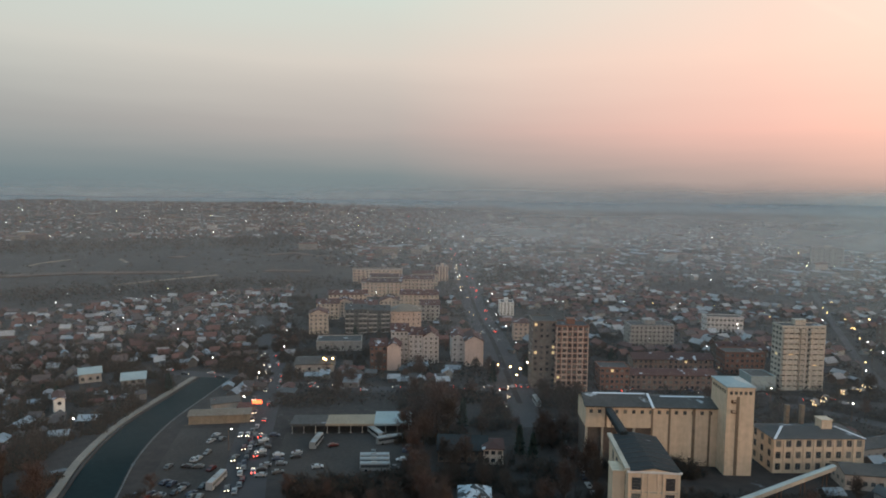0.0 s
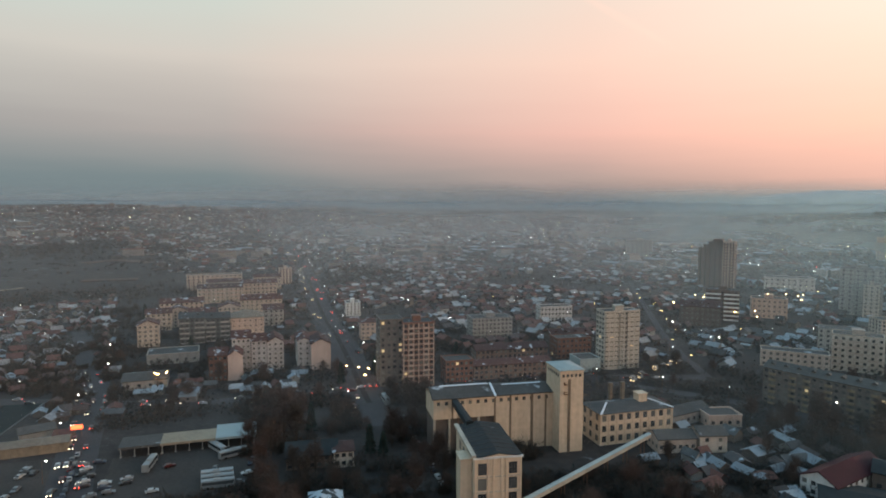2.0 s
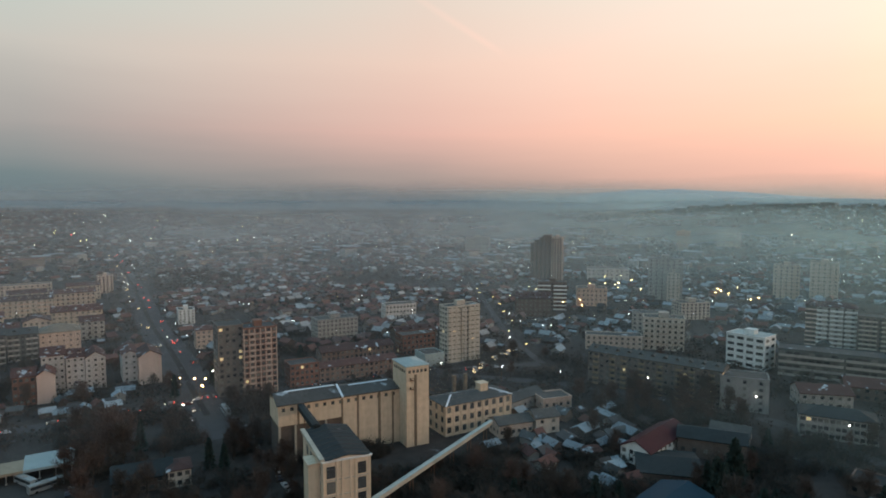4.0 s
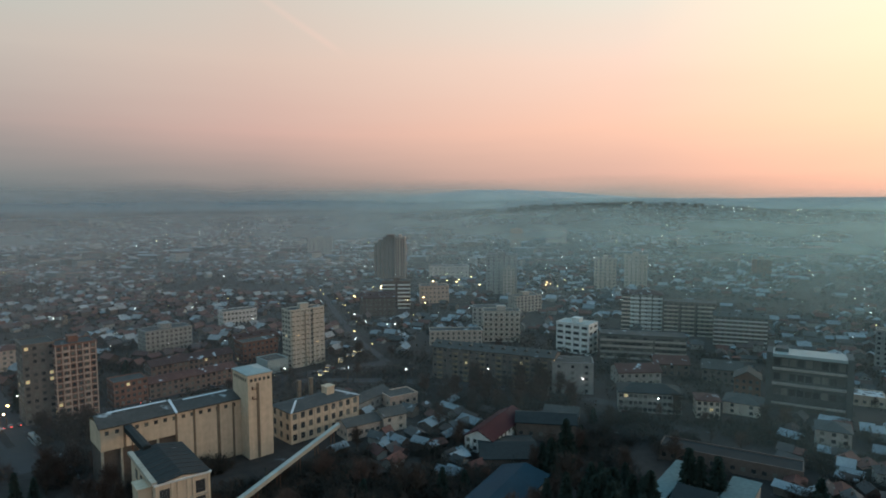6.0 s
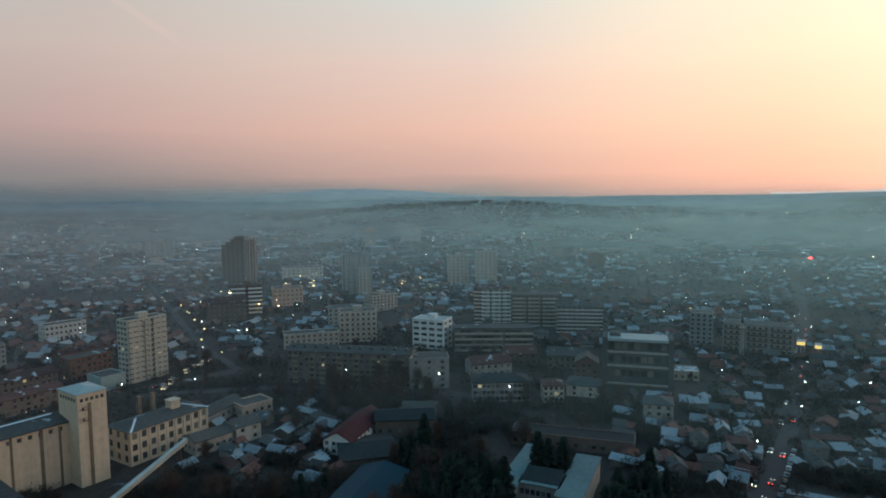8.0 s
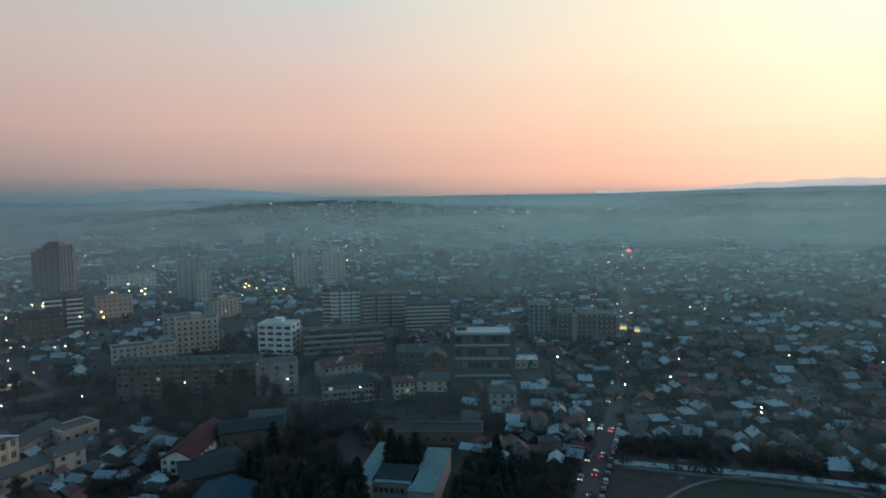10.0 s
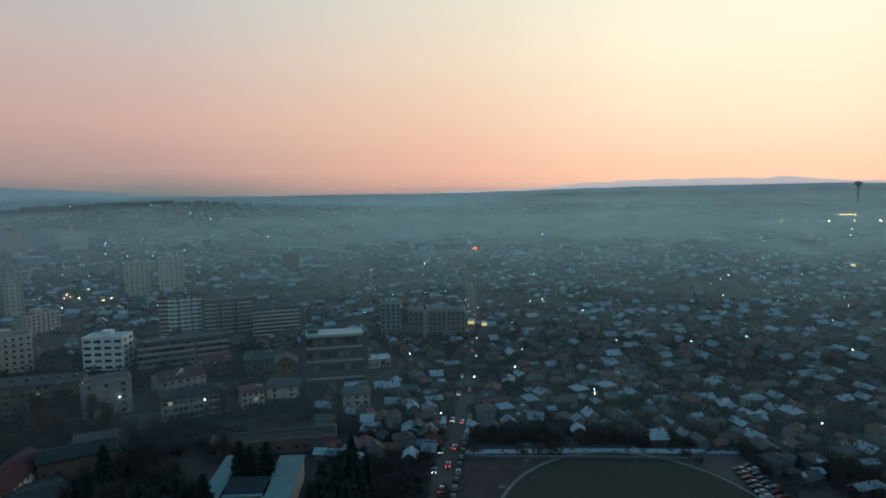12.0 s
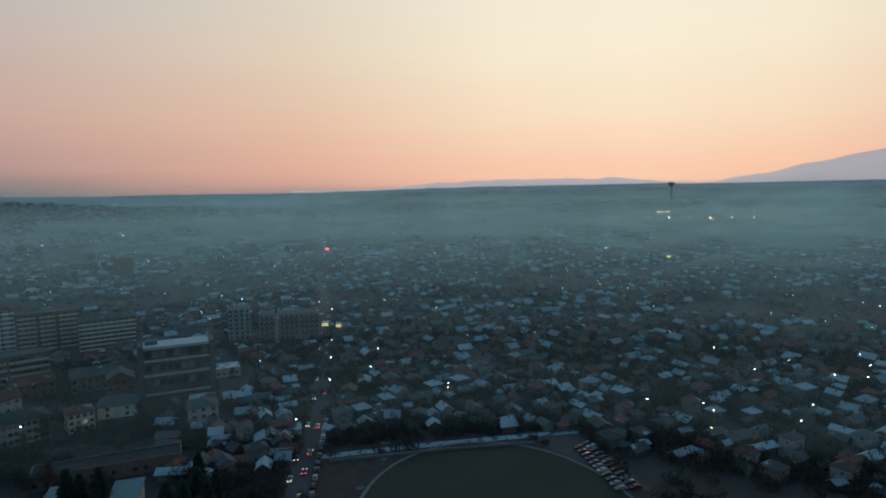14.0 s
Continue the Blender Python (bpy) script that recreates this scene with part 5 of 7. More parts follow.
ROAD_WEST = smooth_line([(-58, 165), (-66, 200), (-75, 238), (-86, 295), (-92, 340), (-120, 420), (-150, 520)])
BOULEVARD = smooth_line([(40, 268), (39, 296), (38, 333), (36, 443), (31, 543), (27, 804), (20, 1030), (5, 1400)])
CROSS_ROAD = smooth_line([(-175, 352), (-125, 341), (-92, 330), (-42, 320), (10, 322), (69, 324), (150, 318), (230, 300)])
ROAD_EAST = smooth_line([(150, 31), (176, 28), (201, 25), (222, 24.6), (256, 23), (319, 23), (421, 27), (500, 30), (640, 40), (800, 55)])
ROAD_MID = smooth_line([(150, 318), (175, 300), (215, 260), (250, 205), (262, 165), (255, 120)])
ROAD_YARD = smooth_line([(150, 140), (175, 150), (205, 175), (235, 205)])
STREET_LIT = smooth_line([(232, 300), (262, 380), (330, 520), (420, 700)])
strip("road_west", ROAD_WEST, 15, M_ASPHALT, 0.06, "asphalt road full of evening traffic", "road")
strip("boulevard", BOULEVARD, 22, M_ASPHALT, 0.07, "wide boulevard running away through the town", "road")
strip("cross_road", CROSS_ROAD, 11, M_ASPHALT, 0.05, "cross street at the foot of the boulevard", "road")
strip("road_east", ROAD_EAST, 10, M_ASPHALT, 0.06, "straight street between houses with traffic", "road")
strip("road_mid", ROAD_MID, 8, M_ASPHALT, 0.055, "street between yards and blocks", "road")
strip("yard_lane", ROAD_YARD, 7, M_ASPHALT, 0.045, "lane between workshops", "road")
strip("street_lit", STREET_LIT, 5, M_ASPHALT, 0.058, "lit street towards the town centre", "road")
strip("median", BOULEVARD[9:], 3.0, M_GROUND, 0.2, "planted strip in the middle of the boulevard", "median", thick=0.2)

CANAL = smooth_line([(-103, 150), (-111, 175), (-116.5, 199), (-125, 231), (-129, 267), (-127, 307), (-125, 338)])
M_PATH = surface("pale_path_concrete", [(0.24, 0.20, 0.165)], 0.95, 0.9, 0.08, 0.3, 0.2)
CANAL_PATH = [(x - 12.0, y) for x, y in CANAL]
BANK = [(x + 9.2, y) for x, y in CANAL]
strip("water", CANAL, 16.4, M_WATER, 0.08, "dark still canal water", "water")
strip("canal_wall", [(x - 9.0, y) for x, y in CANAL], 1.0, M_YARD, 0.5, "worn dark canal edge", "wall", thick=0.7)
strip("canal_path", CANAL_PATH, 3.0, M_PATH, 0.5, "pale concrete path along the canal", "path", thick=0.5)
strip("canal_bank", BANK, 0.5, M_KERB, 0.3, "pale edge of the canal bank", "bank", thick=0.35)


M_DIRT = surface("pale_dirt", [(0.20, 0.155, 0.12)], 0.95, 0.5, 0.03, 0.4, 0.2)
M_SCAR = surface("eroded_red_earth", [(0.10, 0.062, 0.048)], 0.95, 0.3, 0.02, 0.5, 0.2)
for pts, wid, mat in (([(20, 830), (25, 800), (28, 780)], 9, M_DIRT), ([(31, 1010), (33, 985), (34, 960)], 7, M_DIRT), ([(27.5, 1000), (27, 960)], 5, M_DIRT), ([(23.6, 1010), (22.6, 1000)], 26, M_SCAR),
                      ([(16, 1010), (13.5, 1030), (11, 1000)], 26, M_SCAR), ([(11, 930), (8, 960)], 20, M_SCAR), ([(40, 900), (30, 890), (22, 860)], 30, M_SCAR), ([(16, 860), (12, 850)], 24, M_SCAR)):
    strip("dirt_track", [from_ground(a, d) for a, d in pts], wid, mat, 0.5, "bare earth scar across the dark fields", "dirt track", thick=0.8)


def yard(name, outline, mat, z, label):
    bm = bmesh.new()
    prism(bm, outline, z - 0.05, z)
    return tagged(new(name, mesh_of(name, bm, mat)), label, "yard", kind="structure")


yard("bus_yard", [(-62, 214), (-34, 217), (-14, 224), (-10, 262), (-66, 258)], M_YARD, 0.04, "grey gravel bus yard")
yard("car_yard", [(-98, 190), (-72, 190), (-83, 264), (-112, 262)], M_YARD, 0.035, "muddy yard with parked cars")
yard("parking", [(188, -94), (241, -89), (237, -67), (223, -72), (206, -82), (189, -86)], M_ASPHALT, 0.05, "asphalt parking place beside the sports field")
yard("mill_yard", [(70, 150), (130, 190), (160, 205), (175, 190), (110, 140)], M_YARD, 0.03, "rough yard beside the mill")
yard("sports_field", [(178 + 58 * math.cos(a / 40 * math.tau), -40 + 44 * math.sin(a / 40 * math.tau)) for a in range(40)],
     surface("dull_grass", [(0.028, 0.031, 0.022)], 0.95, 0.8, 0.05, 0.35, 0.2), 0.05, "dull dark grass sports field")
strip("running_track", [(178 + 59 * math.cos(a / 60 * math.tau), -40 + 45 * math.sin(a / 60 * math.tau)) for a in range(61)], 1.2, M_KERB, 0.14, "pale kerb round the sports field", "track", thick=0.14)
strip("snow_strip", [(233, 18), (238, -30), (241, -88)], 4.0, surface("trodden_snow", [(0.26, 0.29, 0.31)], 0.9, 0.8, 0.06, 0.4, 0.2, patch=(0.08, 0.075, 0.07), patch_scale=0.3, patch_cut=0.55), 0.08, "path with old snow behind the field", "path")
strip("snow_wall", [(228, 14), (231, -30), (232, -66)], 0.5, M_KERB, 1.0, "low concrete wall beside the field", "wall", thick=1.0)

# ---------------------------------------------------------------- bus station canopy
def make_canopy():
    root = thing("bus_canopy", pose(-64, 257, 0, 0, 0, 3), "long bus station canopy with brown roof on posts", "canopy")
    for x0, x1, mat, lab in ((0, 15, M_TAR, "dark roof"), (15, 35.5, surface("ochre_roof_sheet", [(0.31, 0.24, 0.17)], 0.85, 0.8, 0.1, 0.3, 0.1), "tan roof"), (35.5, 51.5, M_METAL_LIGHT, "frosted pale roof")):
        bm = bmesh.new()
        box(bm, x0, x1 - 0.05, 0, 12 if x0 < 30 else 16, 3.7, 4.1)
        box(bm, x0, x1 - 0.05, -0.15, 0.0, 3.4, 4.3)
        part("roof_panel", bm, mat, root, lab)
    for i in range(11):
        bm = bmesh.new()
        box(bm, -0.15, 0.15, -0.15, 0.15, -0.3, 3.7)
        box(bm, -0.4, 0.4, -0.4, 0.4, -0.3, 0.3)
        part("post", bm, M_GREY, root, at=pose(0.8 + i * 4.95, 0.8, 0))
    bm = bmesh.new()
    box(bm, 0, 51, 11.3, 11.8, -0.3, 3.7)
    part("back_wall", bm, M_BROWN, root)
    FOOTPRINTS.extend([(x, 264, 10) for x in range(-64, -8, 8)])


make_canopy()

# ---------------------------------------------------------------- vehicles
def car_template():
    bm = bmesh.new()
    prof = [(-2.1, 0.35), (2.1, 0.35), (2.15, 0.75), (1.1, 0.92), (0.45, 1.42), (-1.2, 1.45), (-1.9, 0.98), (-2.15, 0.9)]
    a = [bm.verts.new((x, -0.85 if z < 1 else -0.68, z)) for x, z in prof]
    b = [bm.verts.new((x, 0.85 if z < 1 else 0.68, z)) for x, z in prof]
    bm.faces.new(a)
    bm.faces.new(b[::-1])
    for i in range(len(prof)):
        bm.faces.new((a[i], b[i], b[(i + 1) % len(prof)], a[(i + 1) % len(prof)]))
    for x in (-1.35, 1.35):
        for y in (-0.78, 0.78):
            rod(bm, (x, y - 0.1, 0.32), (x, y + 0.1, 0.32), 0.32, 0.32, 8, 1)
    root = tagged(new("car", mesh_of("car", bm, M_PAINT, M_RUBBER)), "small parked car", "car", "cars")
    bm = bmesh.new()
    for s in (-1, 1):
        vs = [bm.verts.new(p) for p in ((0.85, s * 0.8, 1.0), (0.4, s * 0.71, 1.36), (-1.15, s * 0.71, 1.38), (-1.6, s * 0.8, 1.02))]
        bm.faces.new(vs if s > 0 else vs[::-1])
    vs = [bm.verts.new(p) for p in ((1.08, -0.68, 0.96), (1.08, 0.68, 0.96), (0.5, 0.6, 1.39), (0.5, -0.6, 1.39))]
    bm.faces.new(vs)
    vs = [bm.verts.new(p) for p in ((-1.26, -0.6, 1.43), (-1.26, 0.6, 1.43), (-1.86, 0.66, 1.02), (-1.86, -0.66, 1.02))]
    bm.faces.new(vs)
    part("glazing", bm, M_GLASS, root, "dark car glass")
    return root


def light_pod(mat, name):
    bm = bmesh.new()
    box(bm, -0.1, 0.06, -0.18, 0.18, -0.1, 0.1)
    return mesh_of(name, bm, mat)


CAR = car_template()
HEAD_POD, TAIL_POD = light_pod(M_HEAD, "headlight"), light_pod(M_TAIL, "tail_light")
tagged(CAR, "small car parked in the yard beside others")
CAR.matrix_basis = pose(-88, 205, 0.04, 0, 0, 80)


def put_car(x, y, yaw, z=0.06, lights=False, label=""):
    c = copy_thing(CAR, pose(x, y, z, 0, 0, yaw))
    if lights:
        for s in ((-0.6, 0.6) if math.hypot(x, y) < 330 else (0.0,)):
            part("headlight", HEAD_POD, None, c, at=pose(2.15, s, 0.68))
            part("tail_light", TAIL_POD, None, c, at=pose(-2.12, s, 0.85))
        tagged(c, label or "car driving with its lights on")
    elif label:
        tagged(c, label)
    return c


def traffic(line, offsets, gap, seed, near=0.0, far=1e9, z=0.08):
    """Cars along a road: offsets to the side, with the sign giving the way they drive."""
    rnd = random.Random(seed)
    for off in offsets:
        s = rnd.uniform(0, gap)
        for (x0, y0), (x1, y1) in zip(line, line[1:]):
            seg = math.hypot(x1 - x0, y1 - y0)
            while s < seg:
                t = s / seg
                x, y = x0 + (x1 - x0) * t, y0 + (y1 - y0) * t
                if near < math.hypot(x, y) < far:
                    ang = math.degrees(math.atan2(y1 - y0, x1 - x0))
                    nx, ny = (y1 - y0) / seg, -(x1 - x0) / seg
                    put_car(x + nx * off, y + ny * off, ang if off > 0 else ang + 180, z + height(x, y), True)
                s += gap * rnd.uniform(0.55, 1.8)
            s -= seg


traffic(ROAD_WEST, (2.6, -2.6, -5.4), 17, 1, 190, 420)
traffic(BOULEVARD, (4.5, 8.0, -4.5, -8.0), 62, 2, 290, 520)
traffic(CROSS_ROAD, (2.4, -2.4), 22, 3)
traffic(ROAD_EAST, (2.2, -2.2), 26, 4, 190, 600)
rnd = random.Random(11)
for i in range(24):
    put_car(rnd.uniform(-104, -78), rnd.uniform(196, 256), rnd.choice((80, 170, 75, 260)) + rnd.uniform(-8, 8), 0.04)
for row in range(3):
    for i in range(10):
        if rnd.random() < 0.6:
            put_car(-64 + row * 5.6 - i * 1.15 + rnd.uniform(-1.2, 1.2), 217 + i * 4.0 + row * 2 + rnd.uniform(-0.8, 0.8), (14 if row % 2 else 190) + rnd.uniform(-12, 12), 0.05, label="car parked in the gravel bus yard")
for i in range(8):
    put_car(-46 + rnd.uniform(0, 34), 236 + rnd.uniform(-14, 12), rnd.choice((10, 95, 190)) + rnd.uniform(-20, 20), 0.05, label="car parked in the gravel bus yard")
for i in range(14):
    put_car(-69 + rnd.uniform(-1, 1) - i * 0.9, 204 + i * 4.6, 104 + rnd.uniform(-4, 4), 0.05)
for row in range(2):
    for i in range(12):
        if rnd.random() < 0.85:
            x, y = 190 + i * 3.4, -88.5 + row * 5.0 + i * 0.2
            put_car(x, y, 92 + rnd.uniform(-3, 3), 0.06, label="frosted car in a parking row beside the field")
for i in range(13):
    put_car(196 + i * 6.2, 18.6 - i * 0.1, 2 + rnd.uniform(-3, 3), 0.06, label="car parked along the kerb of the street")
for i in range(12):
    put_car(52 + rnd.uniform(-1, 1), 205 + i * 6.4, 90 + rnd.uniform(-6, 6), 0.02, label="car parked in a row below bare trees")
for x, y, a in ((228, 178, 50), (236, 186, 50), (242, 170, 130), (176, 158, 20), (250, 192, 60), (240, 215, 110), (256, 150, 95)):
    put_car(x, y, a, 0.06, label="car parked beside the lane")


def bus_template():
    root = thing("bus", pose(-24, 222.5, 0.04, 0, 0, 2), "pale parked coach in the bus yard", "bus", "buses")
    bm = bmesh.new()
    prof = [(-1.22, 0.35), (1.22, 0.35), (1.25, 1.2), (1.2, 2.9), (1.0, 3.12), (-1.0, 3.12), (-1.2, 2.9), (-1.25, 1.2)]
    a = [bm.verts.new((-5.6, y, z)) for y, z in prof]
    b = [bm.verts.new((5.6 - (0.25 if z > 2 else 0), y, z)) for y, z in prof]
    bm.faces.new(a[::-1])
    bm.faces.new(b)
    for i in range(8):
        bm.faces.new((a[i], a[(i + 1) % 8], b[(i + 1) % 8], b[i]))
    part("body", bm, M_BUSWHITE, root)
    for s in (-1, 1):
        bm = bmesh.new()
        slabs = [(-5.2, s * 1.27, 1.55), (5.0, s * 1.27, 1.55), (5.0, s * 1.235, 2.6), (-5.2, s * 1.235, 2.6)]
        vs = [bm.verts.new(p) for p in slabs]
        bm.faces.new(vs if s < 0 else vs[::-1])
        part("side_glazing", bm, M_GLASS, root)
    bm = bmesh.new()
    vs = [bm.verts.new(p) for p in ((5.56, -1.1, 1.3), (5.56, 1.1, 1.3), (5.38, 1.05, 2.75), (5.38, -1.05, 2.75))]
    bm.faces.new(vs)
    part("windscreen", bm, M_GLASS, root)
    bm = bmesh.new()
    box(bm, -1.5, 0.6, -0.7, 0.7, 3.12, 3.34)
    part("roof_unit", bm, M_GREY, root)
    for x in (-3.4, 3.6):
        for y in (-1.1, 1.1):
            bm = bmesh.new()
            rod(bm, (x, y - 0.15, 0.5), (x, y + 0.15, 0.5), 0.5, 0.5, 12)
            part("wheel", bm, M_RUBBER, root)
    return root


BUS = bus_template()
for x, y, a in ((-24.5, 226.5, 2), (-25, 230.5, 3), (-21, 249, 25), (-27.5, 256, -58), (-50.5, 246, 84)):
    copy_thing(BUS, pose(x, y, 0.04, 0, 0, a))
copy_thing(BUS, pose(-78, 210, 0.05, 0, 0, 84))
copy_thing(BUS, pose(47, 300, 0.08, 0, 0, 92))

# ---------------------------------------------------------------- trees
def bare_tree(name, seed, tall, spread, n_limb, n_twig, crown="round"):
    """A leafless tree: tapered trunk with forking limbs, and a crown of many thin twigs."""
    rnd = random.Random(seed)
    root = thing(name, pose(0, 0, -80), "leafless brown winter tree with fine twigs", "tree", "bare trees")
    bm = bmesh.new()
    rod(bm, (0, 0, -0.4), (0, 0, tall * 0.35), tall * 0.022, tall * 0.016, 7)
    rod(bm, (0, 0, tall * 0.35), (0.2, 0.1, tall * 0.9), tall * 0.016, tall * 0.004, 6)
    tips = []
    for i in range(n_limb):
        z = tall * rnd.uniform(0.22, 0.75)
        w = rnd.uniform(0, math.tau)
        ln = spread * rnd.uniform(0.5, 1.0) * (1.15 - z / tall)
        lift = ln * (rnd.uniform(1.4, 2.4) if crown == "tall" else rnd.uniform(0.5, 1.1))
        p = Vector((math.cos(w) * ln, math.sin(w) * ln, min(z + lift, tall * 0.96)))
        rod(bm, (0, 0, z), p, tall * 0.008, tall * 0.0025, 5)
        tips.append((Vector((0, 0, z)), p))
    part("trunk", bm, M_BARK, root)
    bm = bmesh.new()
    for i in range(n_twig):
        a, b = rnd.choice(tips)
        p = a.lerp(b, rnd.uniform(0.3, 1.08)) + Vector([rnd.gauss(0, spread * 0.13) for _ in range(3)])
        d = Vector((rnd.gauss(0, 1), rnd.gauss(0, 1), rnd.uniform(0.2, 2.2) if crown != "tall" else rnd.uniform(1.5, 4))).normalized()
        ln = rnd.uniform(0.5, 1.5) * tall / 12
        s = d.orthogonal().normalized() * rnd.uniform(0.03, 0.085) * tall / 12
        s.rotate(Matrix.Rotation(rnd.uniform(0, math.tau), 3, d))
        bm.faces.new([bm.verts.new(q) for q in (p - s, p + s, p + d * ln)])
    part("crown", bm, M_TWIG, root)
    return root


def conifer(name, seed, tall, spread, n=1500):
    rnd = random.Random(seed)
    root = thing(name, pose(0, 0, -80), "dark dense conifer with drooping branches", "tree", "conifers")
    bm = bmesh.new()
    rod(bm, (0, 0, -0.4), (0, 0, tall * 0.95), tall * 0.018, 0.03, 6)
    part("trunk", bm, M_BARK, root)
    bm = bmesh.new()
    for i in range(n):
        t = rnd.random() ** 0.8
        z = tall * (0.08 + 0.92 * t)
        r = spread * (1 - t) ** 0.75 * (0.8 + 0.2 * math.sin(t * 40)) * rnd.uniform(0.45, 1.08)
        w = rnd.uniform(0, math.tau)
        p = Vector((math.cos(w) * r, math.sin(w) * r, z))
        d = Vector((math.cos(w), math.sin(w), rnd.uniform(-0.5, 0.25))).normalized()
        s = d.orthogonal().normalized() * rnd.uniform(0.2, 0.42)
        s.rotate(Matrix.Rotation(rnd.uniform(0, math.tau), 3, d))
        ln = rnd.uniform(0.5, 1.2)
        bm.faces.new([bm.verts.new(q) for q in (p - s - d * 0.3, p + s - d * 0.3, p + d * ln)])
    part("crown", bm, M_NEEDLE, root)
    return root


BARE = [bare_tree("bare_tree", 21, 13, 4.5, 16, 1500), bare_tree("bare_tree", 22, 10, 4.2, 14, 1300), bare_tree("bare_tree", 23, 16, 4.8, 18, 1800),
        bare_tree("poplar", 24, 20, 2.6, 20, 1800, "tall"), bare_tree("bare_tree", 25, 7, 3.4, 12, 900)]
FIR = [conifer("conifer", 31, 15, 3.4), conifer("conifer", 32, 12, 3.6), conifer("conifer", 33, 18, 5.2, 2600), conifer("conifer", 34, 16, 3.6, 2200)]
USED = set()


def plant(tmpl, x, y, rnd, grow=1.0, label=""):
    m = pose(x, y, height(x, y), 0, 0, rnd.uniform(0, 360)) @ Matrix.Diagonal((grow, grow, grow * rnd.uniform(0.9, 1.12), 1))
    if tmpl.name not in USED:
        USED.add(tmpl.name)
        tmpl.matrix_basis = m
        ob = tmpl
    else:
        ob = copy_thing(tmpl, m)
        ob.matrix_basis = m
    if label:
        tagged(ob, label)
    return ob


CELLS = {}
COUNTED = [0]


def clear(x, y, extra=0.0):
    """True where no building, road or yard is in the way."""
    for a, b, r in FOOTPRINTS[COUNTED[0]:]:
        for i in range(int((a - r - 5) // 16), int((a + r + 5) // 16) + 1):
            for j in range(int((b - r - 5) // 16), int((b + r + 5) // 16) + 1):
                CELLS.setdefault((i, j), []).append((a, b, r))
    COUNTED[0] = len(FOOTPRINTS)
    return all((x - a) ** 2 + (y - b) ** 2 > (r + extra) ** 2 for a, b, r in CELLS.get((int(x // 16), int(y // 16)), ()))


def grove(yaw0, yaw1, d0, d1, n, kinds, seed, grow=(0.8, 1.2), label=""):
    rnd = random.Random(seed)
    made = tries = 0
    while made < n and tries < n * 12:
        tries += 1
        x, y = from_ground(rnd.uniform(yaw0, yaw1), rnd.uniform(d0, d1))
        if clear(x, y, -3):
            plant(rnd.choice(kinds), x, y, rnd, rnd.uniform(*grow), label)
            made += 1


for line, half in ((ROAD_WEST, 7), (BOULEVARD, 11), (CROSS_ROAD, 6), (ROAD_EAST, 6), (ROAD_MID, 5), (ROAD_YARD, 4), (STREET_LIT, 6), (CANAL, 16)):
    for (x0, y0), (x1, y1) in zip(line, line[1:]):
        n = max(1, int(math.hypot(x1 - x0, y1 - y0) / (half * 1.2)))
        FOOTPRINTS.extend([(x0 + (x1 - x0) * i / n, y0 + (y1 - y0) * i / n, half) for i in range(n)])

grove(4.0, -2.0, 170, 300, 19, BARE[:3], 41, (0.8, 1.15), "reddish brown leafless tree in a row")
grove(-2.0, -11.0, 175, 290, 15, BARE[:3] + FIR[:1], 42, (0.7, 1.0))
grove(-9.0, -13.0, 190, 320, 9, BARE[:3], 43, (0.8, 1.2))
grove(27, 25, 185, 250, 5, [BARE[4], BARE[1]], 44, (0.7, 1.0), "low leafless thicket tree on the canal bank")
grove(45, 33, 190, 300, 15, BARE[:3], 45, (0.8, 1.2))
grove(41, 36, 225, 265, 6, [BARE[3]], 46, (0.8, 1.1), "tall slim leafless poplar")
grove(-14, -32, 198, 222, 15, [BARE[4], BARE[1]], 47, (0.5, 0.9), "low scrubby tree below the silo wall")
grove(-33, -48, 150, 215, 17, [BARE[1], BARE[4], FIR[1]], 48, (0.6, 1.0))
grove(-52, -61, 165, 225, 11, [FIR[0], FIR[1], BARE[0]], 49, (0.7, 1.1))
grove(-50, -75, 225, 300, 8, [BARE[0], BARE[1], BARE[2], FIR[1]], 50, (0.6, 0.95))
grove(-30, -50, 300, 390, 6, [BARE[0], BARE[1], BARE[2]], 51, (0.7, 1.0))
grove(-71, -78, 170, 235, 8, [FIR[0], FIR[2], BARE[1]], 52, (0.7, 1.0))
grove(12, 2, 300, 360, 7, [BARE[0], BARE[2]], 53, (0.7, 1.0))
grove(-3, -8, 335, 420, 6, [FIR[0], BARE[0]], 54, (0.7, 1.0))
grove(40, -2, 330, 480, 8, [BARE[0], BARE[1], FIR[1]], 55, (0.5, 0.8))
grove(-12, -30, 330, 470, 8, [BARE[0], BARE[1], BARE[2], FIR[1]], 56, (0.6, 0.9))
grove(-76, -130, 245, 430, 14, [BARE[0], BARE[1], BARE[4], FIR[1]], 57, (0.4, 0.75))
grove(-44, -76, 150, 300, 22, [BARE[0], BARE[1], BARE[4], FIR[1], BARE[2]], 61, (0.6, 1.0))
grove(-30, -46, 140, 215, 10, [BARE[0], BARE[1], BARE[2], BARE[4]], 62, (0.6, 1.0))
grove(3, -13, 165, 310, 18, [BARE[0], BARE[1], BARE[2]], 63, (0.7, 1.1), "leafless brown tree among others below the yards")
grove(14.5, 3, 183, 211, 14, [BARE[0], BARE[1], BARE[4]], 71, (0.6, 0.95), "leafless brown tree at the edge of the bus yard")
grove(46, 28, 180, 300, 17, [BARE[0], BARE[1], BARE[4]], 64, (0.6, 1.0))
grove(-57, -62, 165, 200, 13, [FIR[2]], 65, (0.9, 1.15), "large dark conifer in a dense group")
grove(-72, -76, 168, 200, 13, [FIR[2]], 66, (0.9, 1.1), "large dark conifer in a dense group")
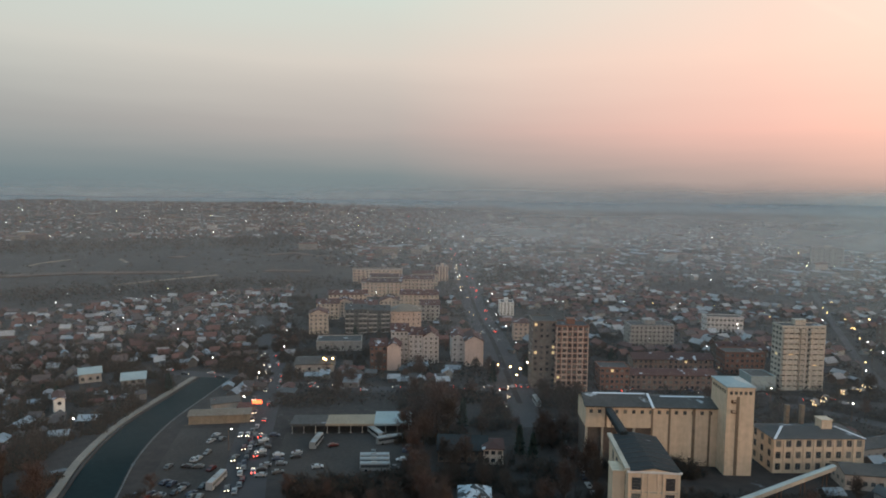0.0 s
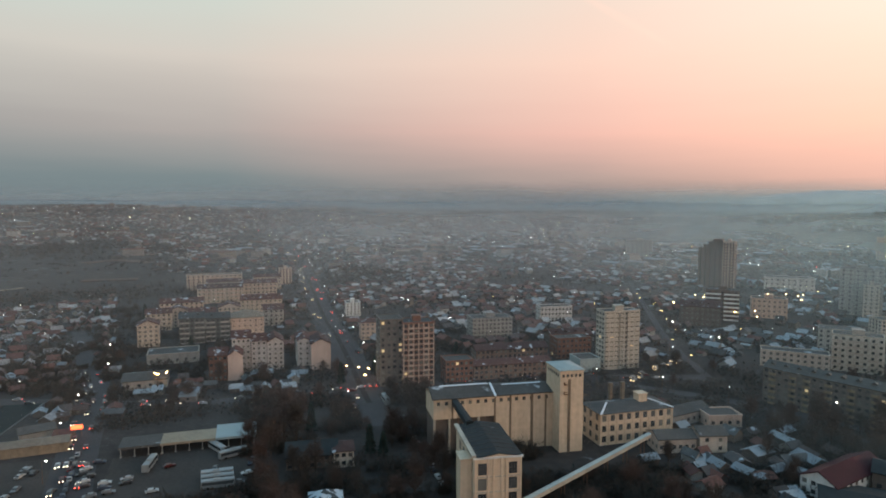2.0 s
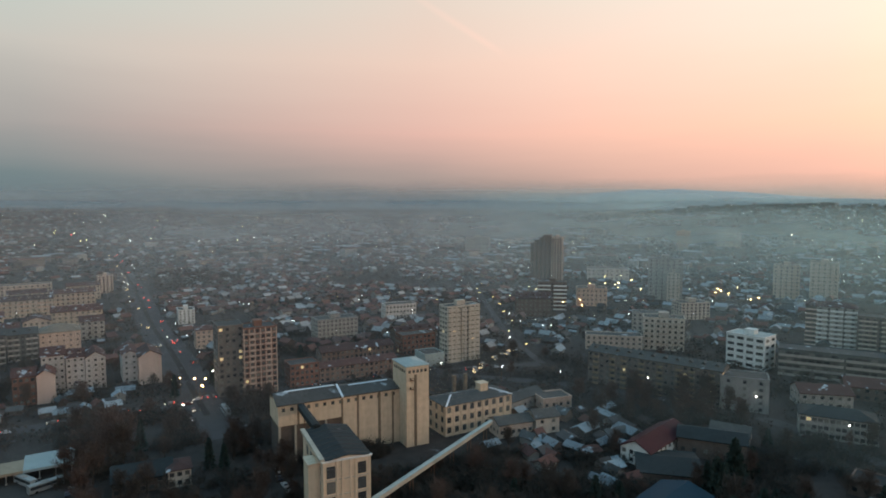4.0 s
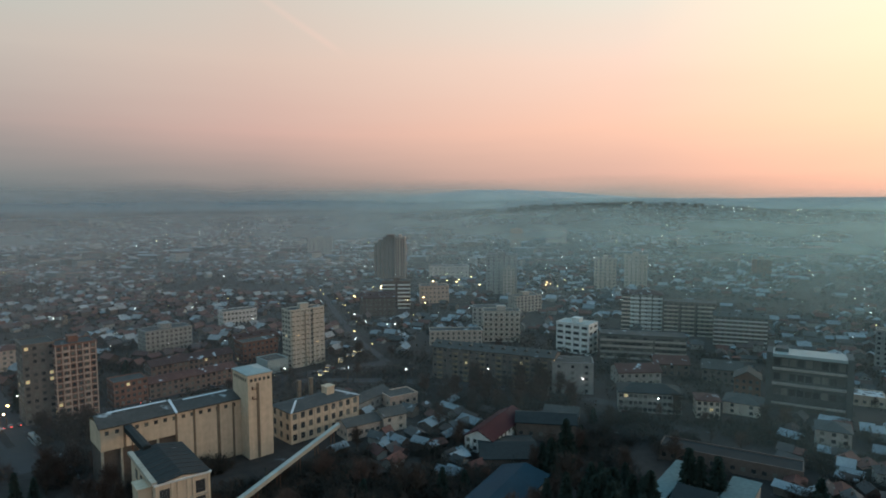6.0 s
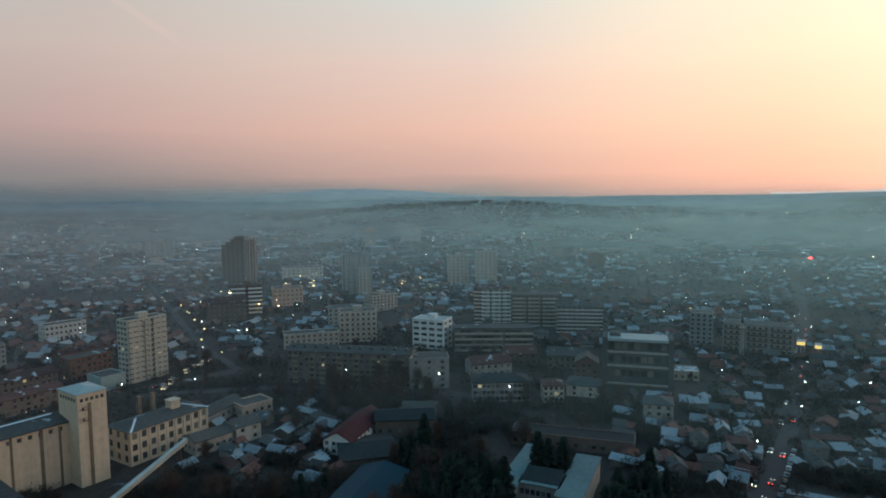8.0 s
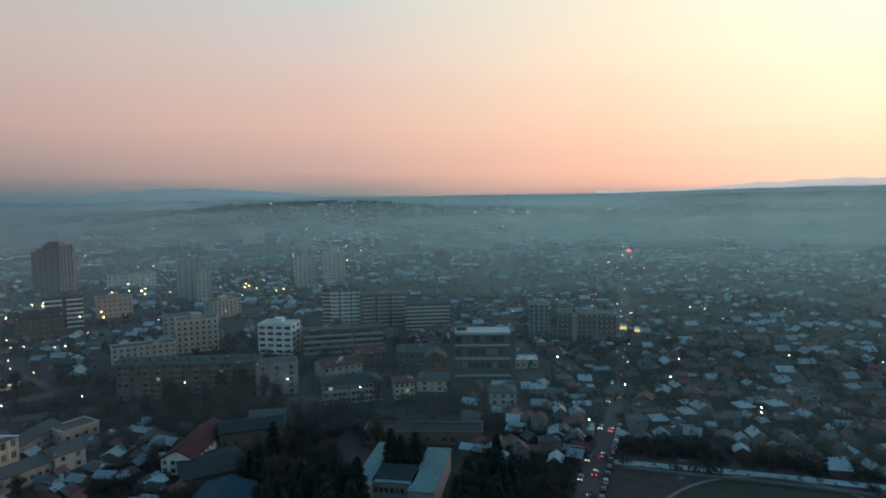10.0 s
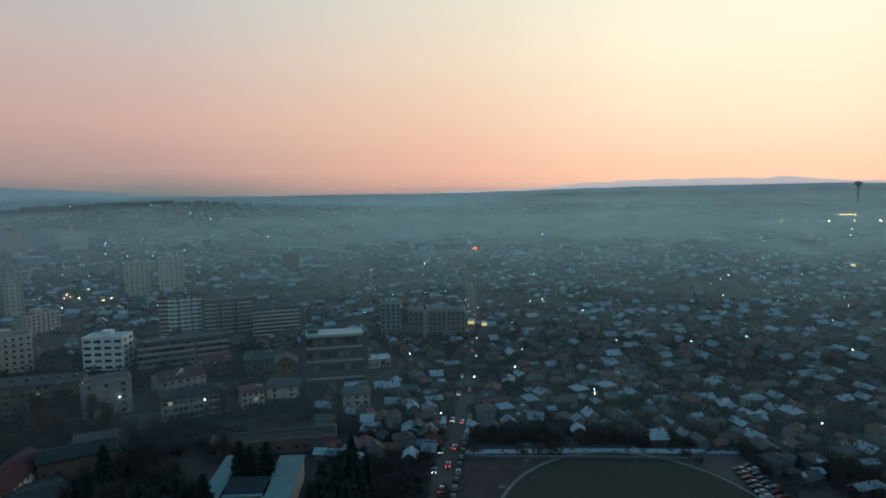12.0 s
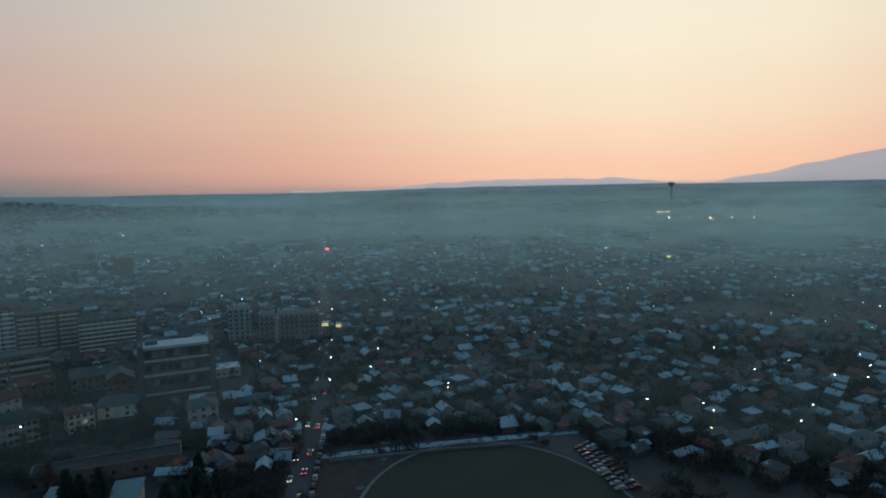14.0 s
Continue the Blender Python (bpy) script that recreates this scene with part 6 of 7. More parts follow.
grove(-36, -48, 155, 180, 12, [BARE[0], BARE[1]], 67, (0.8, 1.1), "leafless tree in a dense dark group")
grove(16, -1, 400, 640, 18, [BARE[0], BARE[1], FIR[0]], 69, (0.6, 0.9), "leafless tree between apartment blocks")
grove(-12.2, -14.5, 205, 236, 9, [BARE[0], BARE[2]], 68, (0.7, 1.0), "leafless tree at the end of the silo")
grove(-27, -45, 150, 225, 14, [BARE[0], BARE[1], BARE[2]], 72, (0.8, 1.15), "tall leafless tree on the rough ground below the mill")
grove(-49, -58, 160, 215, 16, [BARE[0], BARE[1], BARE[2]], 73, (0.8, 1.15))
grove(-32, -56, 235, 300, 8, [BARE[0], BARE[2], BARE[1]], 74, (0.7, 1.0))
grove(3.2, -1.2, 235, 288, 8, BARE[:3], 78, (1.25, 1.6), "tall reddish brown leafless tree in a row")
grove(-84, -100, 420, 520, 6, [BARE[0], BARE[1]], 75, (0.8, 1.1), "leafless tree beside the street of houses")
grove(-51, -60, 178, 228, 11, [FIR[2], FIR[0]], 76, (0.8, 1.05), "large dark conifer towering over low roofs")
grove(-41, -54, 286, 322, 26, [BARE[0], BARE[1], BARE[2]], 77, (0.8, 1.15), "leafless tree in front of the long slab block")
rnd = random.Random(60)
for x, y, s in ((190.6, 88.7, 1.2), (191.6, 85.4, 1.02), (192.9, 80.4, 1.2)):
    plant(FIR[3], x, y, rnd, s, "pointed dark conifer standing in the court")

# ---------------------------------------------------------------- houses
def house_template(seed, w, d, h, rise, hip, plain=False):
    rnd = random.Random(seed)
    root = thing("house", pose(0, 0, -90), "small family house with a pitched roof", "house", "family houses")
    bm = bmesh.new()
    x0, x1, y0, y1 = -w / 2, w / 2, -d / 2, d / 2
    box(bm, x0, x1, y0, y1, -0.6, h)
    if not hip:
        vs = [bm.verts.new(p) for p in ((x0, y0, h), (x0, 0, h + rise), (x0, y1, h), (x1, y0, h), (x1, 0, h + rise), (x1, y1, h))]
        bm.faces.new(vs[2::-1])
        bm.faces.new(vs[3:])
    part("wall", bm, M_WALL_MIX, root)
    bm = bmesh.new()
    o, e = 0.55, 0.3
    k = rise / (d / 2)
    i = 0 if not hip else min(w, d) * 0.42
    zl = h - o * k + e
    for s in (-1, 1):
        c = [(x0 - o, s * (d / 2 + o), zl), (x1 + o, s * (d / 2 + o), zl), (x1 - i + (o if not hip else 0), 0, h + rise + e), (x0 + i - (o if not hip else 0), 0, h + rise + e)]
        slab(bm, c if s < 0 else c[::-1], e * 0.8)
    if hip:
        for s in (-1, 1):
            xe = x0 - o if s < 0 else x1 + o
            xr = x0 + i if s < 0 else x1 - i
            c = [(xe, d / 2 + o, zl), (xe, -d / 2 - o, zl), (xr, 0, h + rise + e)]
            slab(bm, c if s < 0 else c[::-1], e * 0.8)
    top = part("roof", bm, M_ROOF_MIX, root)
    if plain:
        part("window", W_PLAIN, None, root, at=pose(0, -d / 2, 1.0) @ Matrix.Diagonal((1.1, 1, 1.0, 1)))
        return root
    bm = bmesh.new()
    cx, cy = w * rnd.uniform(-0.3, 0.3), d * 0.15
    box(bm, cx - 0.35, cx + 0.35, cy - 0.35, cy + 0.35, h, h + rise + 1.0)
    box(bm, cx - 0.45, cx + 0.45, cy - 0.45, cy + 0.45, h + rise + 1.0, h + rise + 1.15)
    part("chimney", bm, M_BROWN, top)
    st = max(1, int(h / 2.8))
    for j in range(st):
        for a, s, rz in ((-0.27, -1, 0), (0.27, -1, 0), (0.1, 1, 180)):
            part("window", W_PLAIN, None, root, at=pose(a * w, s * d / 2, j * 2.8 + 0.95, 0, 0, rz) @ Matrix.Diagonal((1.25, 1, 1.3, 1)))
        for s, rz in (((-1, -90), (1, 90)) if j == st - 1 else ()):
            part("window", W_PLAIN, None, root, at=pose(s * w / 2, d * 0.1, j * 2.8 + 0.95, 0, 0, rz) @ Matrix.Diagonal((1.2, 1, 1.3, 1)))
    return root


HOUSES = [house_template(71, 9.5, 8, 4.6, 2.4, False), house_template(72, 10.5, 9, 5.6, 2.2, True), house_template(73, 8.5, 6.5, 3.0, 2.0, False),
          house_template(74, 11.5, 8, 3.1, 2.3, False), house_template(75, 9.0, 8.5, 6.4, 2.2, True), house_template(76, 12, 6.5, 2.8, 1.5, False)]


def in_town(yaw, d):
    """Where family houses stand, and how thickly."""
    if yaw > 13.5:
        if d < 335 or (30 < yaw and d < 300):
            return 0.25 if d > 285 and yaw > 31 else 0.0
        if d < 700 - 3.0 * (yaw - 13):
            return 0.95
        return 0.0 if d < 1330 else 0.5
    if yaw > 1:
        return 0.0 if d < 900 else (0.3 if d < 1330 else 0.5)
    if yaw > -4:
        return 0.0 if d < 420 else 0.35
    if yaw > -40:
        return 0.0 if d < 400 else 0.85
    if yaw > -62:
        return 0.0 if d < 440 else 0.6
    if yaw > -76:
        return 0.0 if d < 420 else 0.85
    if yaw > -84.5:
        return 0.0 if d < 228 else 0.9
    if yaw > -112:
        return 0.0 if d < 258 else 0.92
    return 0.0 if d < 235 else 0.85


OUTBUILDINGS = []


def make_houses():
    rnd = random.Random(7)
    near, far = [], []
    pitch = 11.6
    n = int(3600 / pitch)
    for i in range(-n, n):
        for j in range(-n, n):
            # streets bend gently over the town
            u, v = i * pitch + rnd.uniform(-3, 3), j * pitch * 1.15 + rnd.uniform(-3, 3)
            turn = radians(12 + 10 * math.sin(u / 900) + 8 * math.cos(v / 700))
            x, y = u * math.cos(turn) - v * math.sin(turn), u * math.sin(turn) + v * math.cos(turn)
            yaw, d = yaw_dist(x, y)
            if not (-142 < yaw < 50) or d > 3500 or d < 220:
                continue
            dens = in_town(yaw, d)
            if d > 1400:
                dens *= 0.75
            if d > 2200:
                dens *= 0.55
            if d > 520 and noise.noise(Vector((x / 130, y / 130, 5))) > 0.16:
                dens *= 0.12
            if i % 7 == 0 or j % 9 == 0:
                dens *= 0.35
            if rnd.random() > dens or not clear(x, y, 3.5):
                continue
            ang = math.degrees(turn) + rnd.choice((0, 90)) + rnd.uniform(-7, 7)
            (near if d < 455 else far).append((x, y, ang, d))
    near.sort(key=lambda r: r[3])
    far += near[215:]
    near = near[:215]
    for k, (x, y, ang, d) in enumerate(near):
        t = HOUSES[k] if k < len(HOUSES) else rnd.choice(HOUSES)
        little = 0.64 if x < -0.24 * y else 0.86
        m = pose(x, y, 0, 0, 0, ang) @ Matrix.Diagonal((little,) * 3 + (1,)) @ Matrix.Diagonal((rnd.uniform(0.68, 1.02), rnd.uniform(0.7, 1.0), rnd.uniform(0.8, 1.0), 1))
        ob = t if k < len(HOUSES) else copy_thing(t, m)
        ob.matrix_basis = m
        OUTBUILDINGS.append((x + rnd.choice((-1, 1)) * rnd.uniform(4.5, 7), y + rnd.choice((-1, 1)) * rnd.uniform(4.5, 7), ang + rnd.uniform(-20, 20), d))
    for x, y, ang, d in far:
        if d < 1300:
            OUTBUILDINGS.append((x + rnd.choice((-1, 1)) * rnd.uniform(4, 7), y + rnd.choice((-1, 1)) * rnd.uniform(4, 7), ang + rnd.uniform(-20, 20), d))
    for k, (x, y, ang, d) in enumerate(near):
        FOOTPRINTS.append((x, y, 6))
    return far


FAR_HOUSES = make_houses()


SHEDS = [house_template(81, 6.5, 5, 2.5, 1.5, False, True), house_template(82, 8.5, 5.5, 2.7, 1.3, False, True), house_template(83, 5.5, 5, 3.0, 1.8, False, True)]
for k, ob in enumerate(SHEDS):
    tagged(ob, "small low shed with a snow-dusted roof", "shed", "small sheds").name = "shed"
    ob.matrix_basis = pose(226 + 7 * k, 62 - 6 * k, 0, 0, 0, 20 * k)


def shacks(yaw0, yaw1, d0, d1, n, seed, label):
    """Small sheds and lean-tos crowded between larger buildings."""
    rnd = random.Random(seed)
    made = tries = 0
    while made < n and tries < n * 25:
        tries += 1
        x, y = from_ground(rnd.uniform(yaw0, yaw1), rnd.uniform(d0, d1))
        if not clear(x, y, -1.5):
            continue
        t = rnd.choice(SHEDS)
        ob = copy_thing(t, pose(x, y, 0))
        ob.matrix_basis = pose(x, y, 0, 0, 0, rnd.choice((5, 95)) + rnd.uniform(-14, 14)) @ Matrix.Diagonal((rnd.uniform(0.75, 1.2), rnd.uniform(0.8, 1.2), rnd.uniform(0.8, 1.15), 1))
        tagged(ob, label, "shed", "small sheds")
        FOOTPRINTS.append((x, y, 4.0))
        made += 1


shacks(-72, -84, 222, 330, 42, 91, "small crowded shed with a snow-dusted roof")
shacks(-33, -49, 238, 318, 26, 92, "small workshop shed among yards and trees")
shacks(-36, -48, 215, 262, 16, 98, "small yard shed with a half-snowed roof")
shacks(-88, -112, 252, 330, 26, 93, "small garden shed with a frosted roof")
shacks(4.5, -1.5, 330, 362, 16, 96, "small stall with a snow-dusted roof by the crossing")
shacks(12.5, 5, 328, 362, 14, 97, "small stall among parked vans by the crossing")
shacks(14, 20, 300, 350, 10, 94, "small market shed beside the road")
shacks(40, 30, 290, 330, 10, 95, "small shed among gardens by the canal")


def raw_mesh(name, verts, faces, mats, index=None):
    me = bpy.data.meshes.new(name)
    me.from_pydata(verts, [], faces)
    for m in mats:
        me.materials.append(m)
    if index is not None:
        me.polygons.foreach_set("material_index", index)
    me.update()
    return me


def make_far_houses(rows, seed, roofing, label, small=False):
    rnd = random.Random(seed)
    V, F, I = [], [], []
    for x, y, ang, d in rows:
        w, dd, h, r = rnd.uniform(6, 11.5), rnd.uniform(5, 8.2), rnd.choice((2.5, 2.9, 3.3, 4.6, 5.6)), rnd.uniform(1.2, 2.3)
        if small:
            w, dd, h, r = rnd.uniform(3, 6), rnd.uniform(2.5, 4.2), rnd.uniform(2.0, 2.8), rnd.uniform(0.3, 1.1)
        else:
            k = 0.68 if x < -0.24 * y else 0.86
            w, dd, h = w * k, dd * k, h * k
        if d > 900 and rnd.random() < 0.025:
            w, dd, h, r = rnd.uniform(20, 38), rnd.uniform(10, 16), rnd.uniform(6, 14), 1.0
        c, s = math.cos(radians(ang)), math.sin(radians(ang))
        z = height(x, y)

        def put(pts):
            base = len(V)
            V.extend([(x + c * a - s * b, y + s * a + c * b, z + e) for a, b, e in pts])
            return base
        a, b = w / 2, dd / 2
        o = put([(-a, -b, -3), (a, -b, -3), (a, b, -3), (-a, b, -3), (-a, -b, h), (a, -b, h), (a, b, h), (-a, b, h), (-a, 0, h + r), (a, 0, h + r)])
        F.extend([(o, o + 1, o + 5, o + 4), (o + 1, o + 2, o + 6, o + 9, o + 5), (o + 2, o + 3, o + 7, o + 6), (o + 3, o, o + 4, o + 8, o + 7)])
        I.extend([0] * 4)
        a, b, k = a + 0.6, b + 0.6, 0.6 * r / (dd / 2)
        o = put([(-a, -b, h - k + 0.05), (a, -b, h - k + 0.05), (a, 0, h + r + 0.25), (-a, 0, h + r + 0.25), (a, b, h - k + 0.05), (-a, b, h - k + 0.05),
                 (-a, -b, h - k - 0.25), (a, -b, h - k - 0.25), (a, b, h - k - 0.25), (-a, b, h - k - 0.25)])
        F.extend([(o, o + 1, o + 2, o + 3), (o + 3, o + 2, o + 4, o + 5), (o + 6, o + 7, o + 1, o), (o + 5, o + 4, o + 8, o + 9)])
        I.extend([1] * 4)
    name = "outbuildings" if small else "distant_houses"
    tagged(new(name, raw_mesh(name, V, F, (M_WALL_FAR, roofing), I)), label, "houses", kind="stuff")


EAST = [r for r in FAR_HOUSES if yaw_dist(r[0], r[1])[0] > -36]
WEST = [r for r in FAR_HOUSES if yaw_dist(r[0], r[1])[0] <= -36]
make_far_houses(EAST, 8, M_ROOF_EAST, "countless small houses with reddish tiled roofs")
make_far_houses([r for r in OUTBUILDINGS if clear(r[0], r[1], -4)], 28, M_ROOF_FAR, "countless small sheds and lean-tos between the houses", True)
make_far_houses(WEST, 18, M_ROOF_FAR, "countless small houses with snow-dusted roofs")


for k in range(60):
    a = k / 60 * math.tau
    FOOTPRINTS.append((178 + 55 * math.cos(a), -40 + 41 * math.sin(a), 8))
for k in range(24):
    FOOTPRINTS.append((236 + 4 * k / 24, 18 - 106 * k / 24, 6))
    FOOTPRINTS.append((186 + 2.2 * k, -82 + 0.2 * k, 10))


def make_scrub():
    """Bare trees and bushes between the far houses and along field edges, as ragged clumps of leaf-sized flakes."""
    rnd = random.Random(9)
    V, F = [], []
    n = 0
    while n < 16000:
        yaw = rnd.uniform(50, -142)
        d = 300 + 2900 * rnd.random() ** 1.7
        x, y = from_ground(yaw, d)
        thick = noise.noise(Vector((x / 130, y / 130, 5)))
        field = yaw > 4 and 700 < d < 1330
        if thick < (0.12 if field else 0.1) and rnd.random() < (0.75 if field else 0.6):
            continue
        if d < 700 and not clear(x, y, 1):
            continue
        n += 1
        z = height(x, y)
        tall, wide = rnd.uniform(3, 9) * (0.6 if field else 1), rnd.uniform(2, 5)
        for k in range(26 if d < 900 else 14):
            w, rr = rnd.uniform(0, math.tau), wide * math.sqrt(rnd.random())
            p = Vector((x + math.cos(w) * rr, y + math.sin(w) * rr, z + tall * rnd.uniform(0.02, 1) * (1.1 - 0.6 * rr / wide)))
            q = 0.9 if d < 900 else 1.6
            b = len(V)
            for _ in range(3):
                V.append((p.x + rnd.uniform(-q, q), p.y + rnd.uniform(-q, q), p.z + rnd.uniform(-q, q)))
            F.append((b, b + 1, b + 2))
    tagged(new("far_scrub", raw_mesh("far_scrub", V, F, (M_SCRUB,))), "dark leafless trees and bushes between the houses", "trees", kind="stuff")


make_scrub()


def make_wood(name, label, yaw0, yaw1, d0, d1, n, seed, size):
    """A dark leafless wood, as one ragged mass of twig-sized flakes."""
    rnd = random.Random(seed)
    V, F = [], []
    for _ in range(n):
        yaw, d = rnd.uniform(yaw0, yaw1), rnd.uniform(d0, d1)
        x, y = from_ground(yaw, d)
        if noise.noise(Vector((x / 60, y / 60, 8))) < -0.25 or not clear(x, y, 0):
            continue
        z, tall = height(x, y), rnd.uniform(5, 11)
        for k in range(12):
            px, py, pz = x + rnd.uniform(-4, 4), y + rnd.uniform(-4, 4), z + tall * rnd.uniform(0.0, 1.0)
            b = len(V)
            V.extend([(px + rnd.uniform(-size, size), py + rnd.uniform(-size, size), pz + rnd.uniform(-size, size)) for _ in range(3)])
            F.append((b, b + 1, b + 2))
    tagged(new(name, raw_mesh(name, V, F, (M_SCRUB,))), label, "trees", kind="stuff")


make_wood("crest_wood", "dark leafless wood along the crest of the hill", -41, -60, 2250, 2560, 2600, 29, 2.4)
make_wood("park_wood", "dark leafless park trees beside the boulevard", -3.6, -10.5, 730, 900, 900, 30, 1.3)
make_wood("hedge_wood", "dark leafless trees along the edge of the fields", 40, 3, 690, 760, 900, 31, 1.4)
make_wood("slope_wood", "dark scrub wood on the slope below the suburb", 38, 8, 1080, 1330, 1300, 32, 1.8)


def make_undergrowth():
    """Leafless bushes and saplings on the rough ground near the yards, as loose sheaves of thin twigs."""
    rnd = random.Random(19)
    V, F = [], []
    zones = ((46, 27, 170, 300, 420), (4, -13, 165, 315, 800), (-14, -36, 150, 226, 1100), (-15, -27.5, 218, 243, 420), (-20, -36, 185, 232, 500), (-26, -50, 150, 240, 1500), (-30, -50, 140, 225, 900), (-44, -77, 150, 300, 1500), (-77, -84, 160, 235, 160),
             (-28, -52, 285, 400, 420), (-50, -75, 300, 430, 420), (16, 0, 300, 400, 200), (-112, -140, 160, 240, 200), (-76, -138, 232, 340, 1500), (-84, -138, 340, 470, 1500), (44, 14, 330, 480, 2000), (44, 26, 250, 335, 500), (15.5, 3, 178, 213, 700), (-12, -30, 330, 470, 350), (16, -1, 400, 640, 600), (-41, -54, 240, 300, 350), (-76, -130, 245, 430, 500))
    for y0, y1, d0, d1, n in zones:
        made = tries = 0
        while made < n and tries < n * 6:
            tries += 1
            x, y = from_ground(rnd.uniform(y0, y1), rnd.uniform(d0, d1))
            if not clear(x, y, -2.0 if d0 > 225 else -2.5) or noise.noise(Vector((x / 22, y / 22, 2))) < -0.12:
                continue
            made += 1
            tall, wide = rnd.choice((rnd.uniform(1.5, 5.0), rnd.uniform(5.0, 9.5))), rnd.uniform(1.0, 2.8)
            for k in range(70):
                w, rr = rnd.uniform(0, math.tau), wide * math.sqrt(rnd.random())
                p = Vector((x + math.cos(w) * rr, y + math.sin(w) * rr, tall * rnd.uniform(0, 0.75) * (1.15 - 0.6 * rr / wide)))
                d = Vector((math.cos(w) * 0.5 + rnd.gauss(0, 0.4), math.sin(w) * 0.5 + rnd.gauss(0, 0.4), rnd.uniform(0.4, 1.4))).normalized()
                s = d.orthogonal().normalized() * rnd.uniform(0.07, 0.2)
                b = len(V)
                V.extend([tuple(p - s), tuple(p + s), tuple(p + d * rnd.uniform(0.7, 1.9))])
                F.append((b, b + 1, b + 2))
    tagged(new("undergrowth", raw_mesh("undergrowth", V, F, (M_SCRUB,))), "dark leafless bushes and saplings on rough ground", "bushes", kind="stuff")


make_undergrowth()

# ---------------------------------------------------------------- lamps
def lamp_template(mat, label, radius=0.34):
    root = thing("street_lamp", pose(0, 0, -70), label, "street lamp", "street lamps")
    bm = bmesh.new()
    rod(bm, (0, 0, -0.3), (0, 0, 8), 0.11, 0.07, 6)
    rod(bm, (0, 0, 8), (1.1, 0, 8.35), 0.06, 0.05, 5)
    pole = part("pole", bm, M_RUST, root)
    bm = bmesh.new()
    bmesh.ops.create_icosphere(bm, subdivisions=1, radius=radius, matrix=pose(1.2, 0, 8.25) @ Matrix.Diagonal((1, 0.8, 0.7, 1)))
    part("lamp_head", bm, mat, pole)
    return root


LAMPS = {"cool": lamp_template(M_LAMP_NEAR, "street lamp with a cool white light"), "warm": lamp_template(M_LAMP_AMBER, "street lamp with an amber light"),
         "bright": lamp_template(M_LAMP_WARM, "large bright amber lamp on the square", 0.5)}


def put_lamp(x, y, kind="cool", ang=0.0):
    t = LAMPS[kind]
    m = pose(x, y, height(x, y), 0, 0, ang)
    if t.name in USED:
        return copy_thing(t, m)
    USED.add(t.name)
    t.matrix_basis = m
    return t


rnd = random.Random(77)
put_lamp(-152.6, 250, "cool", 0)
for line, side, gap, kind, lo, hi in ((BOULEVARD, 12, 55, "cool", 290, 1000), (ROAD_EAST, 6.5, 45, "cool", 230, 560), (ROAD_WEST, 8.5, 48, "cool", 230, 420), (STREET_LIT, 6, 34, "warm", 300, 700), (ROAD_MID, 5.5, 40, "cool", 0, 999)):
    s = gap * 0.5
    for (x0, y0), (x1, y1) in zip(line, line[1:]):
        seg = math.hypot(x1 - x0, y1 - y0)
        while s < seg:
            x, y = x0 + (x1 - x0) * s / seg, y0 + (y1 - y0) * s / seg
            if lo < math.hypot(x, y) < hi:
                nx, ny = -(y1 - y0) / seg, (x1 - x0) / seg
                k = rnd.choice((-1, 1))
                put_lamp(x + nx * side * k, y + ny * side * k, kind, math.degrees(math.atan2(-ny * k, -nx * k)))
            s += gap * rnd.uniform(0.8, 1.25)
        s -= seg
k = 0
while k < 84:
    yaw, d = rnd.uniform(40, -138), rnd.uniform(240, 620)
    if in_town(yaw, d) > 0.4 or rnd.random() < 0.08:
        x, y = from_ground(yaw, d)
        if clear(x, y, -2):
            put_lamp(x, y, "cool" if rnd.random() < 0.9 else "warm", rnd.uniform(0, 360))
            k += 1


def make_far_lights(name, label, n, mat, d0, d1, seed, size):
    rnd = random.Random(seed)
    V, F = [], []
    k = 0
    while k < n:
        yaw, d = rnd.uniform(46, -140), d0 + (d1 - d0) * rnd.random() ** 1.05
        if (yaw > 4 and 700 < d < 1330) or (yaw > -38 and rnd.random() < 0.45):
            continue
        k += 1
        x, y = from_ground(yaw, d)
        z = height(x, y) + rnd.uniform(6, 10)
        r = size * min(d, 1700) / 1000 * rnd.uniform(0.4, 1.0)
        b = len(V)
        V.extend([(x + r, y, z), (x - r, y, z), (x, y + r, z), (x, y - r, z), (x, y, z + r), (x, y, z - r)])
        for i, j in ((0, 2), (2, 1), (1, 3), (3, 0)):
            F.extend([(b + i, b + j, b + 4), (b + j, b + i, b + 5)])
    tagged(new(name, raw_mesh(name, V, F, (mat,))), label, "lights", kind="stuff")


make_far_lights("far_street_lights", "scattered cool white street lights over the town", 950, M_LAMP_COOL, 480, 3200, 81, 0.40)
make_far_lights("far_warm_lights", "scattered warm white lights over the town", 480, M_LAMP_WHITE, 440, 3000, 84, 0.40)
make_far_lights("far_amber_lights", "scattered amber lights over the town", 120, M_LAMP_WARM, 500, 2800, 82, 0.42)
make_far_lights("far_red_lights", "a few red lights over the town", 22, M_LAMP_RED, 800, 2600, 83, 0.5)


